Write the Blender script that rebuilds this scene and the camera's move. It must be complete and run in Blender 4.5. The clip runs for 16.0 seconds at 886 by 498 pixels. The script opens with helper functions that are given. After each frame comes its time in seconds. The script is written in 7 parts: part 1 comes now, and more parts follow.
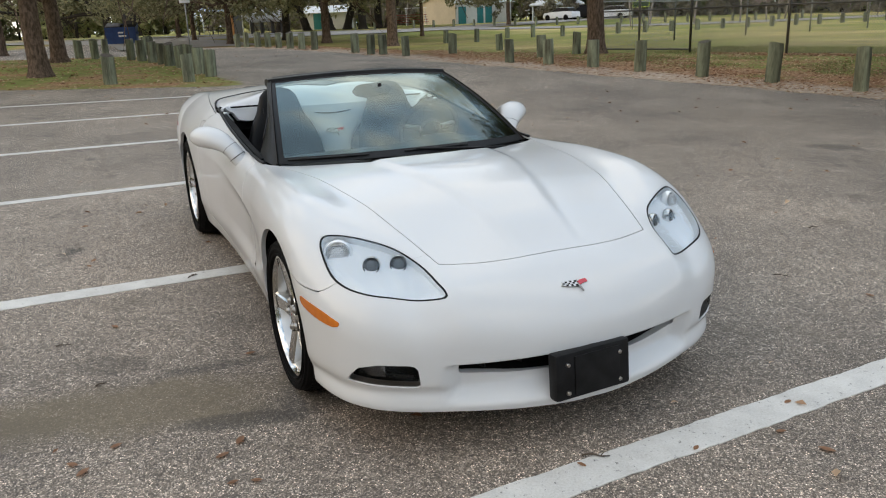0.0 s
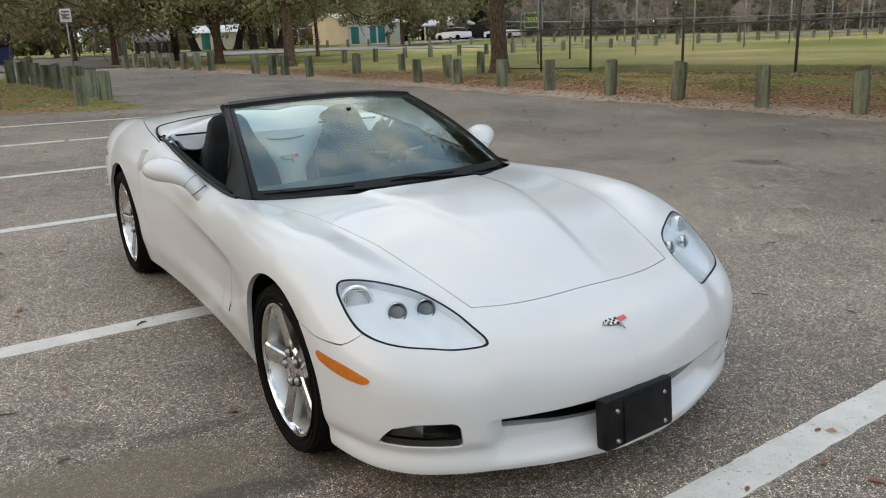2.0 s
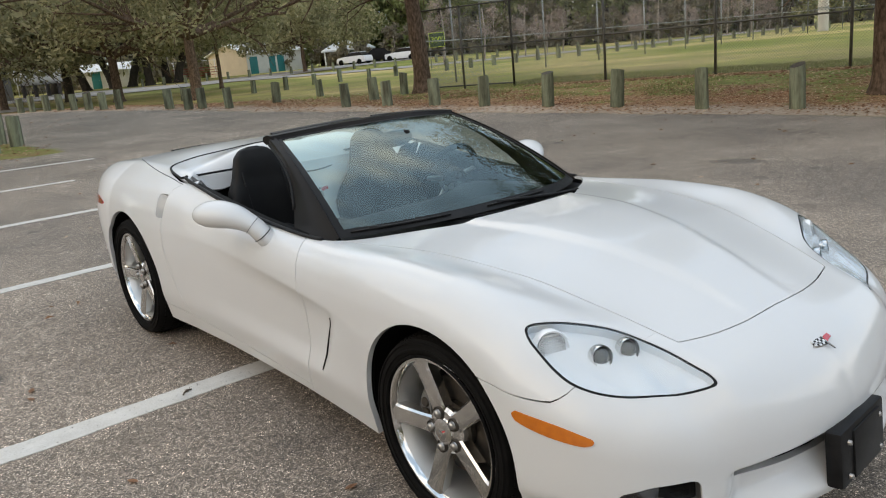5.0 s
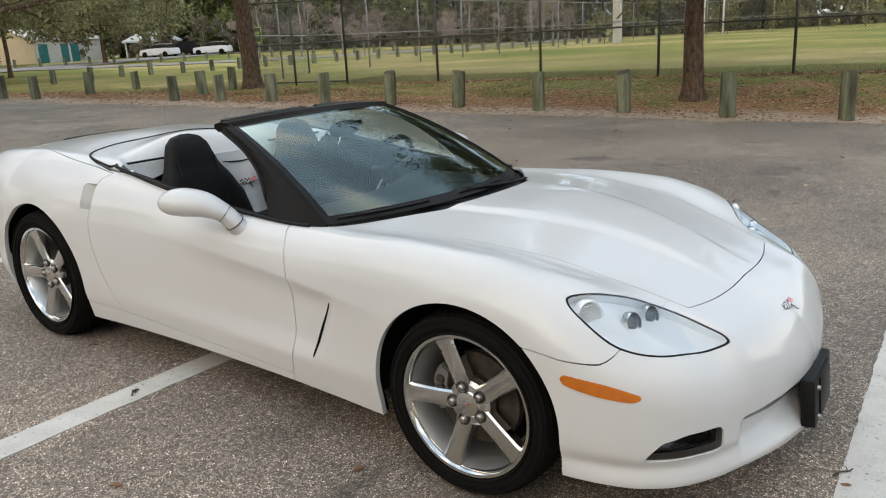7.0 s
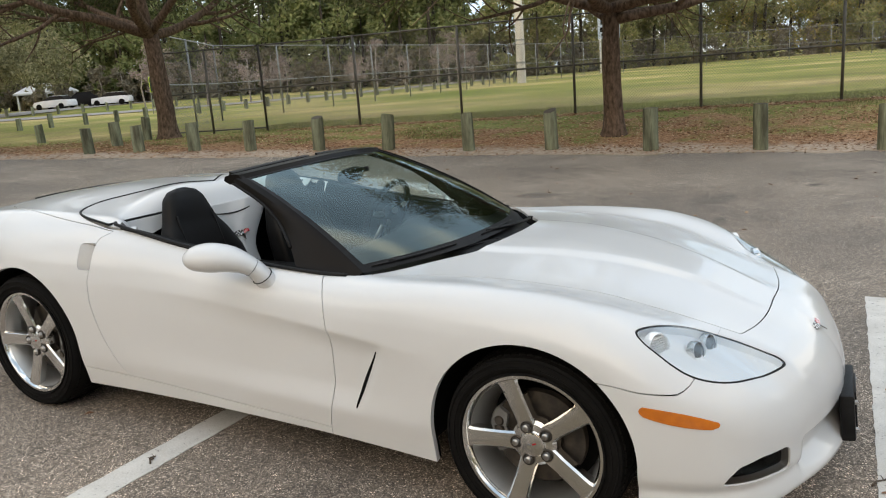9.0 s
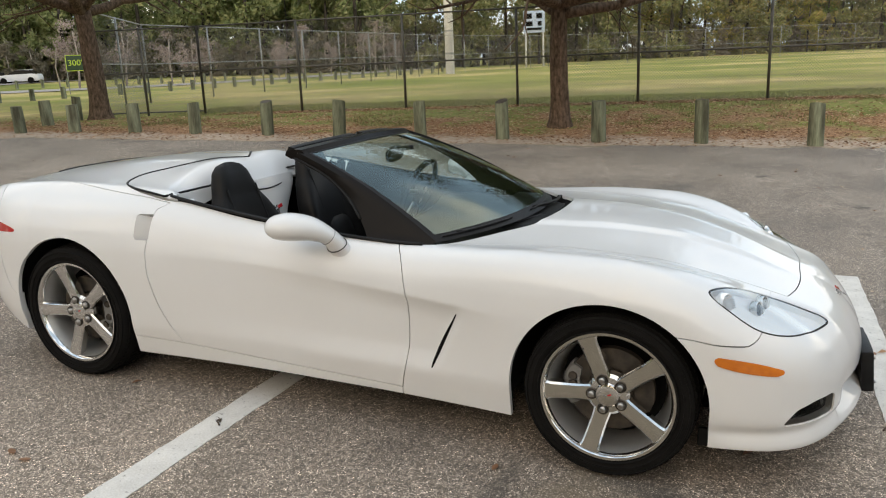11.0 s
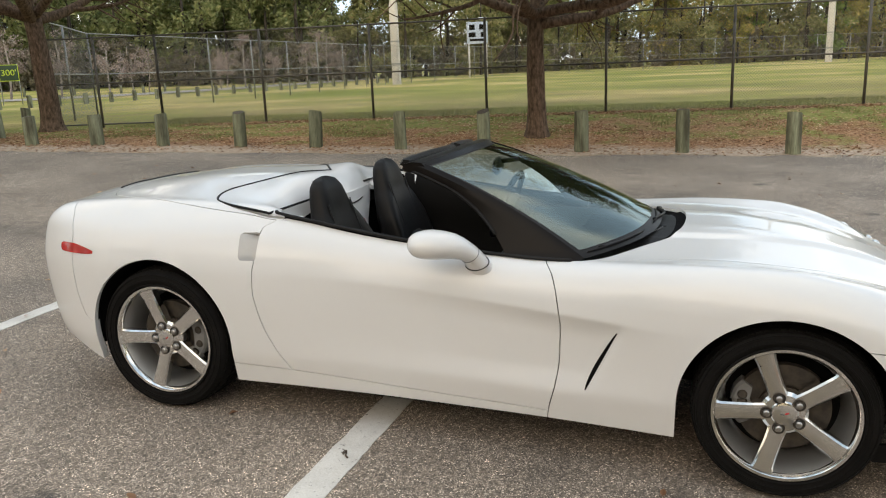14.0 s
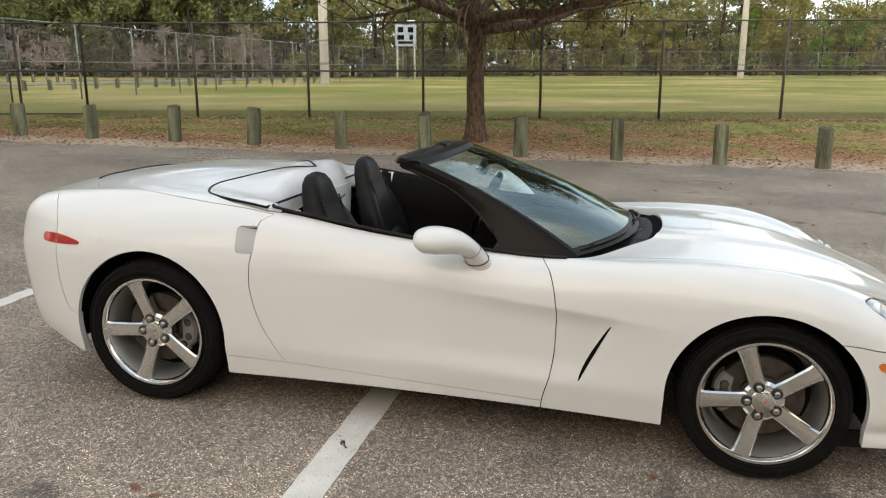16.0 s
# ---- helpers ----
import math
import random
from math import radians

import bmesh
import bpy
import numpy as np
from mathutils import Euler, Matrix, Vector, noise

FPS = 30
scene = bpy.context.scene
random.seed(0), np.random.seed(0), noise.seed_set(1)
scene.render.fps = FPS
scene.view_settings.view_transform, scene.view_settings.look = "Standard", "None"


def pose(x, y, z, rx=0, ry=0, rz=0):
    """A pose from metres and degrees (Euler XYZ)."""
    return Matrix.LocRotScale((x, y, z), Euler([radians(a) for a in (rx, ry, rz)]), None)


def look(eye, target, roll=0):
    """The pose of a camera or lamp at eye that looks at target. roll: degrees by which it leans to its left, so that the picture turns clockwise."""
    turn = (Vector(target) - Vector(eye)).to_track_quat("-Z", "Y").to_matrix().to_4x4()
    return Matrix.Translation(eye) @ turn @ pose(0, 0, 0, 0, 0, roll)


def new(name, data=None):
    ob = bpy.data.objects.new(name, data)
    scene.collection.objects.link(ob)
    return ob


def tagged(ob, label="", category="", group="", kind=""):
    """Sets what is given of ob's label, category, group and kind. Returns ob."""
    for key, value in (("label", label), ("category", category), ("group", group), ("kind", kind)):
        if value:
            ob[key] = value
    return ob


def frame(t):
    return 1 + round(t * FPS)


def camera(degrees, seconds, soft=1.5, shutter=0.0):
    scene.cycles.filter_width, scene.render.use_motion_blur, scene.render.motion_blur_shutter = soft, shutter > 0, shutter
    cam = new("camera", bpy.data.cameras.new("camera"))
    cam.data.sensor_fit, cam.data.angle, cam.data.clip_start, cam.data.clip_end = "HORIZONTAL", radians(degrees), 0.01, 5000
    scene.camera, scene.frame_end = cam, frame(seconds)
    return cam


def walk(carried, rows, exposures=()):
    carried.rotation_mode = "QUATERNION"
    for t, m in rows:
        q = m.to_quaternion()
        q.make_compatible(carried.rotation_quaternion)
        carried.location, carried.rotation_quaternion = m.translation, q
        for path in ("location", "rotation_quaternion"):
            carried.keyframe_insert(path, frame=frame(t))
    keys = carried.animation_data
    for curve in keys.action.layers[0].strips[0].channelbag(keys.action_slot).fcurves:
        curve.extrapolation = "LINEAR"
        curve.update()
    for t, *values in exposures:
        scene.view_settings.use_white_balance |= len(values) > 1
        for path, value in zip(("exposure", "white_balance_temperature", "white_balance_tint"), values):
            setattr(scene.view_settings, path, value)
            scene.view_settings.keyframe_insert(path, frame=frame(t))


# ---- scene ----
cam = camera(59.5, 16.0, soft=1.1)
METRES, EYE, TILT, LEAN, TURN = 4.701, 1.560, 0.0, 0.0, 0.0
ROWS = [
    (0.0, 0.0, 0.0, 0.0, -0.39, -17.63, 1.22),
    (0.5, -0.0221, 0.0121, -0.0024, -1.55, -16.89, 1.58),
    (1.0, -0.0427, 0.0412, -0.0022, -2.17, -16.71, 2.51),
    (1.5, -0.0596, 0.0527, -0.0041, -4.39, -16.64, 1.58),
    (2.0, -0.0925, 0.0647, 0.0008, -8.25, -16.42, 1.07),
    (2.5, -0.1178, 0.077, -0.0015, -9.86, -16.19, 0.63),
    (3.0, -0.1445, 0.1098, -0.0047, -10.7, -15.8, 1.7),
    (3.5, -0.1667, 0.1321, -0.0029, -11.52, -15.38, 3.19),
    (6.0, -0.3227, 0.1949, -0.0043, -23.08, -15.35, 2.76),
    (6.5, -0.3623, 0.1989, -0.0021, -28.0, -16.06, 1.66),
    (7.0, -0.3927, 0.2096, -0.0035, -29.41, -15.85, 1.47),
    (7.5, -0.4069, 0.2388, 0.0023, -29.15, -13.89, 2.69),
    (8.0, -0.4245, 0.2435, 0.0035, -31.37, -12.91, 2.6),
    (10.5, -0.5856, 0.2965, 0.0031, -41.3, -14.38, 1.9),
    (11.0, -0.6144, 0.3033, 0.0028, -42.05, -14.01, 0.89),
    (11.5, -0.6301, 0.3421, -0.0012, -41.54, -13.67, 2.3),
    (12.0, -0.6517, 0.3695, -0.0017, -41.84, -13.61, 3.38),
    (12.5, -0.6856, 0.3796, 0.0, -46.61, -14.4, 2.09),
    (13.0, -0.7022, 0.3969, -0.0004, -49.35, -15.04, 0.84),
    (13.5, -0.708, 0.4362, -0.0013, -47.63, -14.5, 1.54),
    (14.0, -0.7173, 0.4527, 0.003, -46.62, -13.33, 0.78),
    (14.5, -0.7345, 0.4546, 0.0058, -50.5, -12.48, -0.52),
    (15.0, -0.7582, 0.4601, 0.0083, -52.22, -12.06, -0.61),
    (15.5, -0.7804, 0.4653, 0.0075, -51.8, -12.33, -1.4),
    (16.0, -0.7809, 0.4893, 0.0023, -52.01, -13.11, -1.48),
]
walk(cam, [(t, pose(0, 0, EYE, TILT, LEAN, TURN) @ pose(METRES * x, METRES * y, METRES * z, 90 + pitch, roll, yaw)) for t, x, y, z, yaw, pitch, roll in ROWS],
     exposures=[(0.0, 0.03, 6500, 10), (8.0, 0.15, 6700, 10), (16.0, 0.22, 6950, 10)])

# ---- world and light ----
world = bpy.data.worlds.new("sky")
scene.world = world
world.use_nodes = True
wn = world.node_tree.nodes
sky = wn.new("ShaderNodeTexSky")
sky.sky_type = "NISHITA"
sky.sun_disc = False
sky.sun_elevation, sky.sun_rotation = radians(14), radians(250)
sky.air_density, sky.dust_density, sky.ozone_density = 1.0, 2.5, 1.0
haze = wn.new("ShaderNodeMixRGB")                 # thin high cloud over the blue
haze.blend_type = "MIX"
cloud = wn.new("ShaderNodeTexNoise")
cloud.inputs["Scale"].default_value = 3.2
cloud.inputs["Detail"].default_value = 6
cloud_ramp = wn.new("ShaderNodeValToRGB")
cloud_ramp.color_ramp.elements[0].position, cloud_ramp.color_ramp.elements[0].color = 0.40, (0.45, 0.45, 0.45, 1)
cloud_ramp.color_ramp.elements[1].position, cloud_ramp.color_ramp.elements[1].color = 0.62, (0.95, 0.95, 0.95, 1)
world.node_tree.links.new(cloud.outputs["Fac"], cloud_ramp.inputs[0])
world.node_tree.links.new(cloud_ramp.outputs[0], haze.inputs[0])
world.node_tree.links.new(sky.outputs[0], haze.inputs[1])
tint = wn.new("ShaderNodeMixRGB")                 # low evening colour on some of the cloud
tint_noise = wn.new("ShaderNodeTexNoise")
tint_noise.inputs["Scale"].default_value = 3.0
tint_noise.inputs["Detail"].default_value = 7
tint_ramp = wn.new("ShaderNodeValToRGB")
tint_ramp.color_ramp.elements[0].position, tint_ramp.color_ramp.elements[1].position = 0.46, 0.62
world.node_tree.links.new(tint_noise.outputs["Fac"], tint_ramp.inputs[0])
world.node_tree.links.new(tint_ramp.outputs[0], tint.inputs[0])
tint.inputs[1].default_value, tint.inputs[2].default_value = (8.6, 10.9, 13.6, 1), (16.4, 15.6, 14.2, 1)
world.node_tree.links.new(tint.outputs[0], haze.inputs[2])
sky_dir, west = wn.new("ShaderNodeTexCoord"), wn.new("ShaderNodeVectorMath")   # the low sun's glow in the west
west.operation = "DOT_PRODUCT"
west.inputs[1].default_value = Vector((-0.93, -0.25, 0.12)).normalized()
glow_fac, glow = wn.new("ShaderNodeMapRange"), wn.new("ShaderNodeMixRGB")
glow_fac.inputs[1].default_value, glow_fac.inputs[2].default_value, glow_fac.inputs[4].default_value = 0.55, 1.0, 0.32
glow.inputs[2].default_value = (19.0, 14.2, 8.6, 1)
world.node_tree.links.new(sky_dir.outputs["Generated"], west.inputs[0])
world.node_tree.links.new(west.outputs["Value"], glow_fac.inputs[0])
world.node_tree.links.new(glow_fac.outputs[0], glow.inputs[0])
world.node_tree.links.new(haze.outputs[0], glow.inputs[1])
world.node_tree.links.new(glow.outputs[0], wn["Background"].inputs[0])
wn["Background"].inputs[1].default_value = 0.121
sun_data = bpy.data.lights.new("sun", "SUN")
sun_data.energy, sun_data.angle, sun_data.color = 0.5, radians(50), (1.0, 0.80, 0.56)
sun = new("sun", sun_data)
sun.matrix_world = look((-30, -8, 14), (0, 4, 0))

# ---- materials ----


def material(name, base, rough=0.6, metal=0.0, second=None, scale=8.0, amount=0.5, fine=60.0, fine_amount=0.25, bump=0.0,
             bump_scale=None, coat=0.0, spec=0.5, vary=0.0, stretch=(1, 1, 1), rough_vary=0.08, ior=1.5, space="Object"):
    """A surface with colour varied at two scales, uneven gloss and fine relief."""
    m = bpy.data.materials.new(name)
    m.use_nodes = True
    nt = m.node_tree
    n, link = nt.nodes, nt.links.new
    bsdf = n["Principled BSDF"]
    bsdf.inputs["Metallic"].default_value = metal
    bsdf.inputs["Coat Weight"].default_value = coat
    bsdf.inputs["Specular IOR Level"].default_value = spec
    bsdf.inputs["Coat Roughness"].default_value = 0.045
    bsdf.inputs["IOR"].default_value = ior
    tc = n.new("ShaderNodeTexCoord")
    mp = n.new("ShaderNodeMapping")
    mp.inputs["Scale"].default_value = stretch
    link(tc.outputs[space], mp.inputs[0])
    big, small = n.new("ShaderNodeTexNoise"), n.new("ShaderNodeTexNoise")
    for tex, sc in ((big, scale), (small, fine)):
        tex.inputs["Scale"].default_value = sc
        tex.inputs["Detail"].default_value = 5
        link(mp.outputs[0], tex.inputs["Vector"])
    b = Vector(base)
    sec = Vector(second) if second else b * 0.7
    mix1 = n.new("ShaderNodeMixRGB")
    mr = n.new("ShaderNodeMapRange")
    mr.inputs[1].default_value, mr.inputs[2].default_value = 0.35, 0.68
    mr.inputs[4].default_value = amount
    link(big.outputs["Fac"], mr.inputs[0])
    link(mr.outputs[0], mix1.inputs[0])
    mix1.inputs[1].default_value, mix1.inputs[2].default_value = (*b, 1), (*sec, 1)
    mix2 = n.new("ShaderNodeMixRGB")
    mix2.blend_type = "OVERLAY"
    mix2.inputs[0].default_value = fine_amount
    link(mix1.outputs[0], mix2.inputs[1])
    link(small.outputs["Color"], mix2.inputs[2])
    bw = n.new("ShaderNodeRGBToBW")
    link(small.outputs["Color"], bw.inputs[0])
    link(bw.outputs[0], mix2.inputs[2])
    out = mix2.outputs[0]
    if vary:
        info = n.new("ShaderNodeObjectInfo")
        hsv = n.new("ShaderNodeHueSaturation")
        vr = n.new("ShaderNodeMapRange")
        vr.inputs[3].default_value, vr.inputs[4].default_value = 1 - vary, 1 + vary
        link(info.outputs["Random"], vr.inputs[0])
        link(vr.outputs[0], hsv.inputs["Value"])
        link(out, hsv.inputs["Color"])
        out = hsv.outputs[0]
    link(out, bsdf.inputs["Base Color"])
    rr = n.new("ShaderNodeMapRange")
    rr.inputs[3].default_value, rr.inputs[4].default_value = max(0.0, rough - rough_vary), min(1, rough + rough_vary)
    link(big.outputs["Fac"], rr.inputs[0])
    link(rr.outputs[0], bsdf.inputs["Roughness"])
    if bump:
        bt = n.new("ShaderNodeTexNoise")
        bt.inputs["Scale"].default_value = bump_scale or fine
        bt.inputs["Detail"].default_value = 6
        link(mp.outputs[0], bt.inputs["Vector"])
        bn = n.new("ShaderNodeBump")
        bn.inputs["Strength"].default_value = bump
        bn.inputs["Distance"].default_value = 0.01
        link(bt.outputs["Fac"], bn.inputs["Height"])
        link(bn.outputs[0], bsdf.inputs["Normal"])
    return m


def plain_glass(name, tint=(1, 1, 1), rough=0.0, reflect=1.0, clear=0.92, ior=1.55, sheen=(0.92, 0.98, 1.0)):
    """Thin glass: clear, with a mirror sheen that grows at a glancing angle."""
    m = bpy.data.materials.new(name)
    m.use_nodes = True
    nt = m.node_tree
    nt.nodes.clear()
    out = nt.nodes.new("ShaderNodeOutputMaterial")
    mix = nt.nodes.new("ShaderNodeMixShader")
    see, gloss, fres = nt.nodes.new("ShaderNodeBsdfTransparent"), nt.nodes.new("ShaderNodeBsdfGlossy"), nt.nodes.new("ShaderNodeFresnel")
    see.inputs[0].default_value = (*[c * clear for c in tint], 1)
    gloss.inputs["Roughness"].default_value = rough
    gloss.inputs["Color"].default_value = (*[reflect * c for c in sheen], 1)
    fres.inputs[0].default_value = ior
    nt.links.new(fres.outputs[0], mix.inputs[0])
    nt.links.new(see.outputs[0], mix.inputs[1])
    nt.links.new(gloss.outputs[0], mix.inputs[2])
    nt.links.new(mix.outputs[0], out.inputs[0])
    return m


M_PAINT = material("white car paint", (0.665, 0.67, 0.675), 0.30, 0, (0.64, 0.645, 0.645), 2.5, 0.5, 900, 0.02, coat=0.85, spec=0.1, rough_vary=0.03)
M_BLACK = material("satin black plastic", (0.007, 0.007, 0.0075), 0.45, 0, (0.02, 0.02, 0.021), 14, 0.6, 300, 0.2, bump=0.05, bump_scale=400, spec=0.15)
M_TRIM = material("satin black frame", (0.0065, 0.0052, 0.0046), 0.32, 0, (0.010, 0.008, 0.007), 6, 0.5, 40, 0.05, spec=0.12)
M_GAP = material("dark gap", (0.004, 0.004, 0.004), 0.95, spec=0.1)
M_RUBBER = material("tyre rubber", (0.006, 0.0058, 0.0056), 0.82, 0, (0.012, 0.011, 0.0105), 10, 0.6, 120, 0.3, bump=0.15, bump_scale=160, spec=0.10)
M_CHROME = material("polished wheel alloy", (0.74, 0.735, 0.72), 0.09, 1.0, (0.62, 0.615, 0.60), 9, 0.5, 150, 0.05, rough_vary=0.03)
M_BARREL = material("satin wheel alloy", (0.72, 0.715, 0.70), 0.38, 0.9, (0.62, 0.61, 0.59), 9, 0.5, 150, 0.08)
M_STEEL = material("brushed steel", (0.42, 0.41, 0.40), 0.32, 1.0, (0.30, 0.27, 0.24), 12, 0.6, 90, 0.2)
M_IRON = material("cast brake iron", (0.045, 0.04, 0.036), 0.6, 0.6, (0.11, 0.09, 0.07), 20, 0.7, 90, 0.3)
M_LEATHER = material("black leather", (0.006, 0.006, 0.0065), 0.48, 0, (0.010, 0.0097, 0.0095), 9, 0.6, 30, 0.1, bump=0.05, bump_scale=45, spec=0.16)
M_DOORTRIM = material("black door vinyl", (0.0035, 0.0035, 0.0035), 0.6, 0, (0.006, 0.006, 0.006), 9, 0.6, 30, 0.1, spec=0.07)
M_DASH = material("dark grey dash vinyl", (0.03, 0.031, 0.032), 0.6, 0, (0.05, 0.05, 0.05), 9, 0.6, 30, 0.1, bump=0.04, bump_scale=45, spec=0.2)
M_AMBER = material("amber lens", (0.60, 0.165, 0.006), 0.18, 0, (0.44, 0.105, 0.005), 30, 0.5, 160, 0.1, coat=0.5)
M_RED = material("red lens", (0.42, 0.012, 0.012), 0.18, 0, (0.26, 0.008, 0.01), 30, 0.5, 160, 0.1, coat=1.0)
M_LAMP = material("pale lamp housing", (0.88, 0.90, 0.92), 0.25, 0, (0.84, 0.87, 0.90), 9, 0.5, 90, 0.05)
M_LENS = plain_glass("clear lamp lens", (0.98, 0.99, 1.0), 0.0, 1.0, 0.99)
M_GLASS = plain_glass("windshield glass", (0.78, 0.98, 0.96), 0.0, 1.0, 0.96, 1.95, (0.86, 1.0, 0.97))
M_SMOKE = plain_glass("smoked fog lens", (0.45, 0.45, 0.46), 0.02, 0.3, 0.9)
M_LENSCUT = material("cut glass", (0.74, 0.74, 0.74), 0.15, 0.15, (0.62, 0.62, 0.62), 20, 0.5, 90, 0.05)
M_PROJ = material("dark projector glass", (0.05, 0.055, 0.06), 0.06, 0.4, (0.09, 0.10, 0.11), 20, 0.5, 90, 0.0, coat=1.0)
M_CARPET = material("black carpet", (0.004, 0.004, 0.0045), 0.95, 0, (0.012, 0.012, 0.012), 40, 0.5, 60, 0.3, bump=0.2, bump_scale=90, spec=0.04)
M_BARS = material("red badge enamel", (0.55, 0.02, 0.03), 0.25, 0, (0.45, 0.015, 0.025), 30, 0.5, 90, 0.05, coat=1.0)
M_ENAMEL = material("white badge enamel", (0.75, 0.75, 0.75), 0.25, 0, (0.65, 0.65, 0.66), 30, 0.5, 90, 0.05, coat=1.0)
# grey stands for the shade in the white door pull's scoop
M_PULLSHADE = material("white paint greyed for scoop shade", (0.40, 0.41, 0.42), 0.3, 0, (0.34, 0.35, 0.36), 8, 0.5, 200, 0.05, coat=1.0, spec=0.1)
M_GREYPL = material("grey plastic", (0.16, 0.16, 0.16), 0.45, 0, (0.12, 0.12, 0.12), 20, 0.5, 200, 0.2)

# ---- building helpers ----


def mesh_of(name, verts, faces, mat, smooth=True):
    me = bpy.data.meshes.new(name)
    me.from_pydata([tuple(map(float, v)) for v in verts], [], [tuple(map(int, f)) for f in faces])
    me.materials.append(mat)
    me.polygons.foreach_set("use_smooth", [smooth] * len(me.polygons))
    me.update()
    return me


def bm_mesh(name, bm, mat, smooth=False, sharp=0.6):
    bmesh.ops.recalc_face_normals(bm, faces=bm.faces)
    if smooth:
        for f in bm.faces:
            f.smooth = True
        for e in bm.edges:
            if len(e.link_faces) == 2 and e.calc_face_angle(0) > sharp:
                e.smooth = False
    me = bpy.data.meshes.new(name)
    bm.to_mesh(me)
    bm.free()
    me.materials.append(mat)
    return me


def part(name, mesh, parent=None, label="", at=None):
    """Links a mesh as one object, under a thing or under a part."""
    ob = new(name, mesh)
    if parent is not None:
        ob.parent = parent
    if at is not None:
        ob.matrix_basis = at
    if label:
        ob["label"] = label
    return ob


def thing(name, label, category, at=None, group="", kind="", mesh=None):
    ob = new(name, mesh)
    if at is not None:
        ob.matrix_basis = at
    return tagged(ob, label, category, group, kind)


def add_box(bm, size, at=None, bevel=0.0, seg=2):
    """A box with softened edges, added to bm."""
    ret = bmesh.ops.create_cube(bm, size=1.0)
    vs = ret["verts"]
    bmesh.ops.scale(bm, vec=size, verts=vs)
    if bevel:
        es = list({e for v in vs for e in v.link_edges})
        got = bmesh.ops.bevel(bm, geom=es, offset=bevel, segments=seg, affect="EDGES", profile=0.6)
        vs = list({v for f in got["faces"] for v in f.verts} | {v for v in vs if v.is_valid})
    if at is not None:
        bmesh.ops.transform(bm, matrix=at, verts=[v for v in vs if v.is_valid])
    return vs


def box(name, size, mat, parent=None, at=None, bevel=0.0, label="", seg=2):
    bm = bmesh.new()
    add_box(bm, size, None, bevel, seg)
    return part(name, bm_mesh(name, bm, mat, bevel > 0), parent, label, at)


def lathe_data(profile, seg=32, axis="z"):
    """Vertices and faces of a turned shape; profile is (radius, height) from end to end."""
    verts, faces = [], []
    n = len(profile)
    for i in range(seg):
        a = 2 * math.pi * i / seg
        for r, h in profile:
            p = (r * math.cos(a), r * math.sin(a), h)
            verts.append(p if axis == "z" else (p[0], p[2], p[1]))
    for i in range(seg):
        k = (i + 1) % seg
        for j in range(n - 1):
            q = (i * n + j, k * n + j, k * n + j + 1, i * n + j + 1)
            faces.append(q if axis == "z" else q[::-1])
    return verts, faces


def lathe(name, profile, mat, parent=None, at=None, seg=32, axis="z", label="", sharp=0.6):
    v, f = lathe_data(profile, seg, axis)
    bm = bmesh.new()
    vs = [bm.verts.new(p) for p in v]
    for q in f:
        bm.faces.new([vs[i] for i in q])
    bmesh.ops.remove_doubles(bm, verts=bm.verts, dist=1e-5)
    return part(name, bm_mesh(name, bm, mat, True, sharp), parent, label, at)


def tube_data(points, radii, seg=8, caps=True):
    """A tapered tube along a run of points."""
    pts = [Vector(p) for p in points]
    radii = radii if hasattr(radii, "__len__") else [radii] * len(pts)
    verts, faces = [], []
    side = None
    for i, p in enumerate(pts):
        d = (pts[min(i + 1, len(pts) - 1)] - pts[max(i - 1, 0)]).normalized()
        side = d.orthogonal() if side is None else (side - d * side.dot(d))
        side.normalize()
        up = d.cross(side)
        for k in range(seg):
            a = 2 * math.pi * k / seg
            verts.append(p + (side * math.cos(a) + up * math.sin(a)) * radii[i])
    for i in range(len(pts) - 1):
        for k in range(seg):
            n = (k + 1) % seg
            faces.append((i * seg + k, i * seg + n, (i + 1) * seg + n, (i + 1) * seg + k))
    if caps:
        faces.append(tuple(range(seg))[::-1])
        faces.append(tuple(range((len(pts) - 1) * seg, len(pts) * seg)))
    return verts, faces


def tube(name, points, radii, mat, parent=None, seg=8, label="", at=None):
    v, f = tube_data(points, radii, seg)
    return part(name, mesh_of(name, v, f, mat), parent, label, at)


def spline(points, per=8, closed=False):
    """Points along a Catmull-Rom curve."""
    pts = [Vector(p) for p in points]
    n = len(pts)
    out = []
    for i in range(n if closed else n - 1):
        a, b, c, d = (pts[(i + k) % n] if closed else pts[min(max(i + k, 0), n - 1)] for k in (-1, 0, 1, 2))
        for k in range(per):
            t = k / per
            out.append(0.5 * ((2 * b) + (c - a) * t + (2 * a - 5 * b + 4 * c - d) * t * t + (3 * b - a - 3 * c + d) * t ** 3))
    if not closed:
        out.append(pts[-1].copy())
    return out

# ---- the site: a flat lot, then ground that falls and rises gently past its edge ----
ROW = Vector((0.556, -0.831))                 # along the row of posts
OUT = Vector((0.831, 0.556))                  # from the row towards the field
ROW_0 = Vector((5.2, 15.9))
LEAN_UP = Vector((-0.017, 0.020, 1)).normalized()
UPRIGHT = Vector((0, 0, 1)).rotation_difference(LEAN_UP).to_matrix().to_4x4()


def step01(x, a, b):
    t = min(max((x - a) / (b - a), 0.0), 1.0)
    return t * t * (3 - 2 * t)


def off_row(x, y):
    return (x - ROW_0.x) * OUT.x + (y - ROW_0.y) * OUT.y


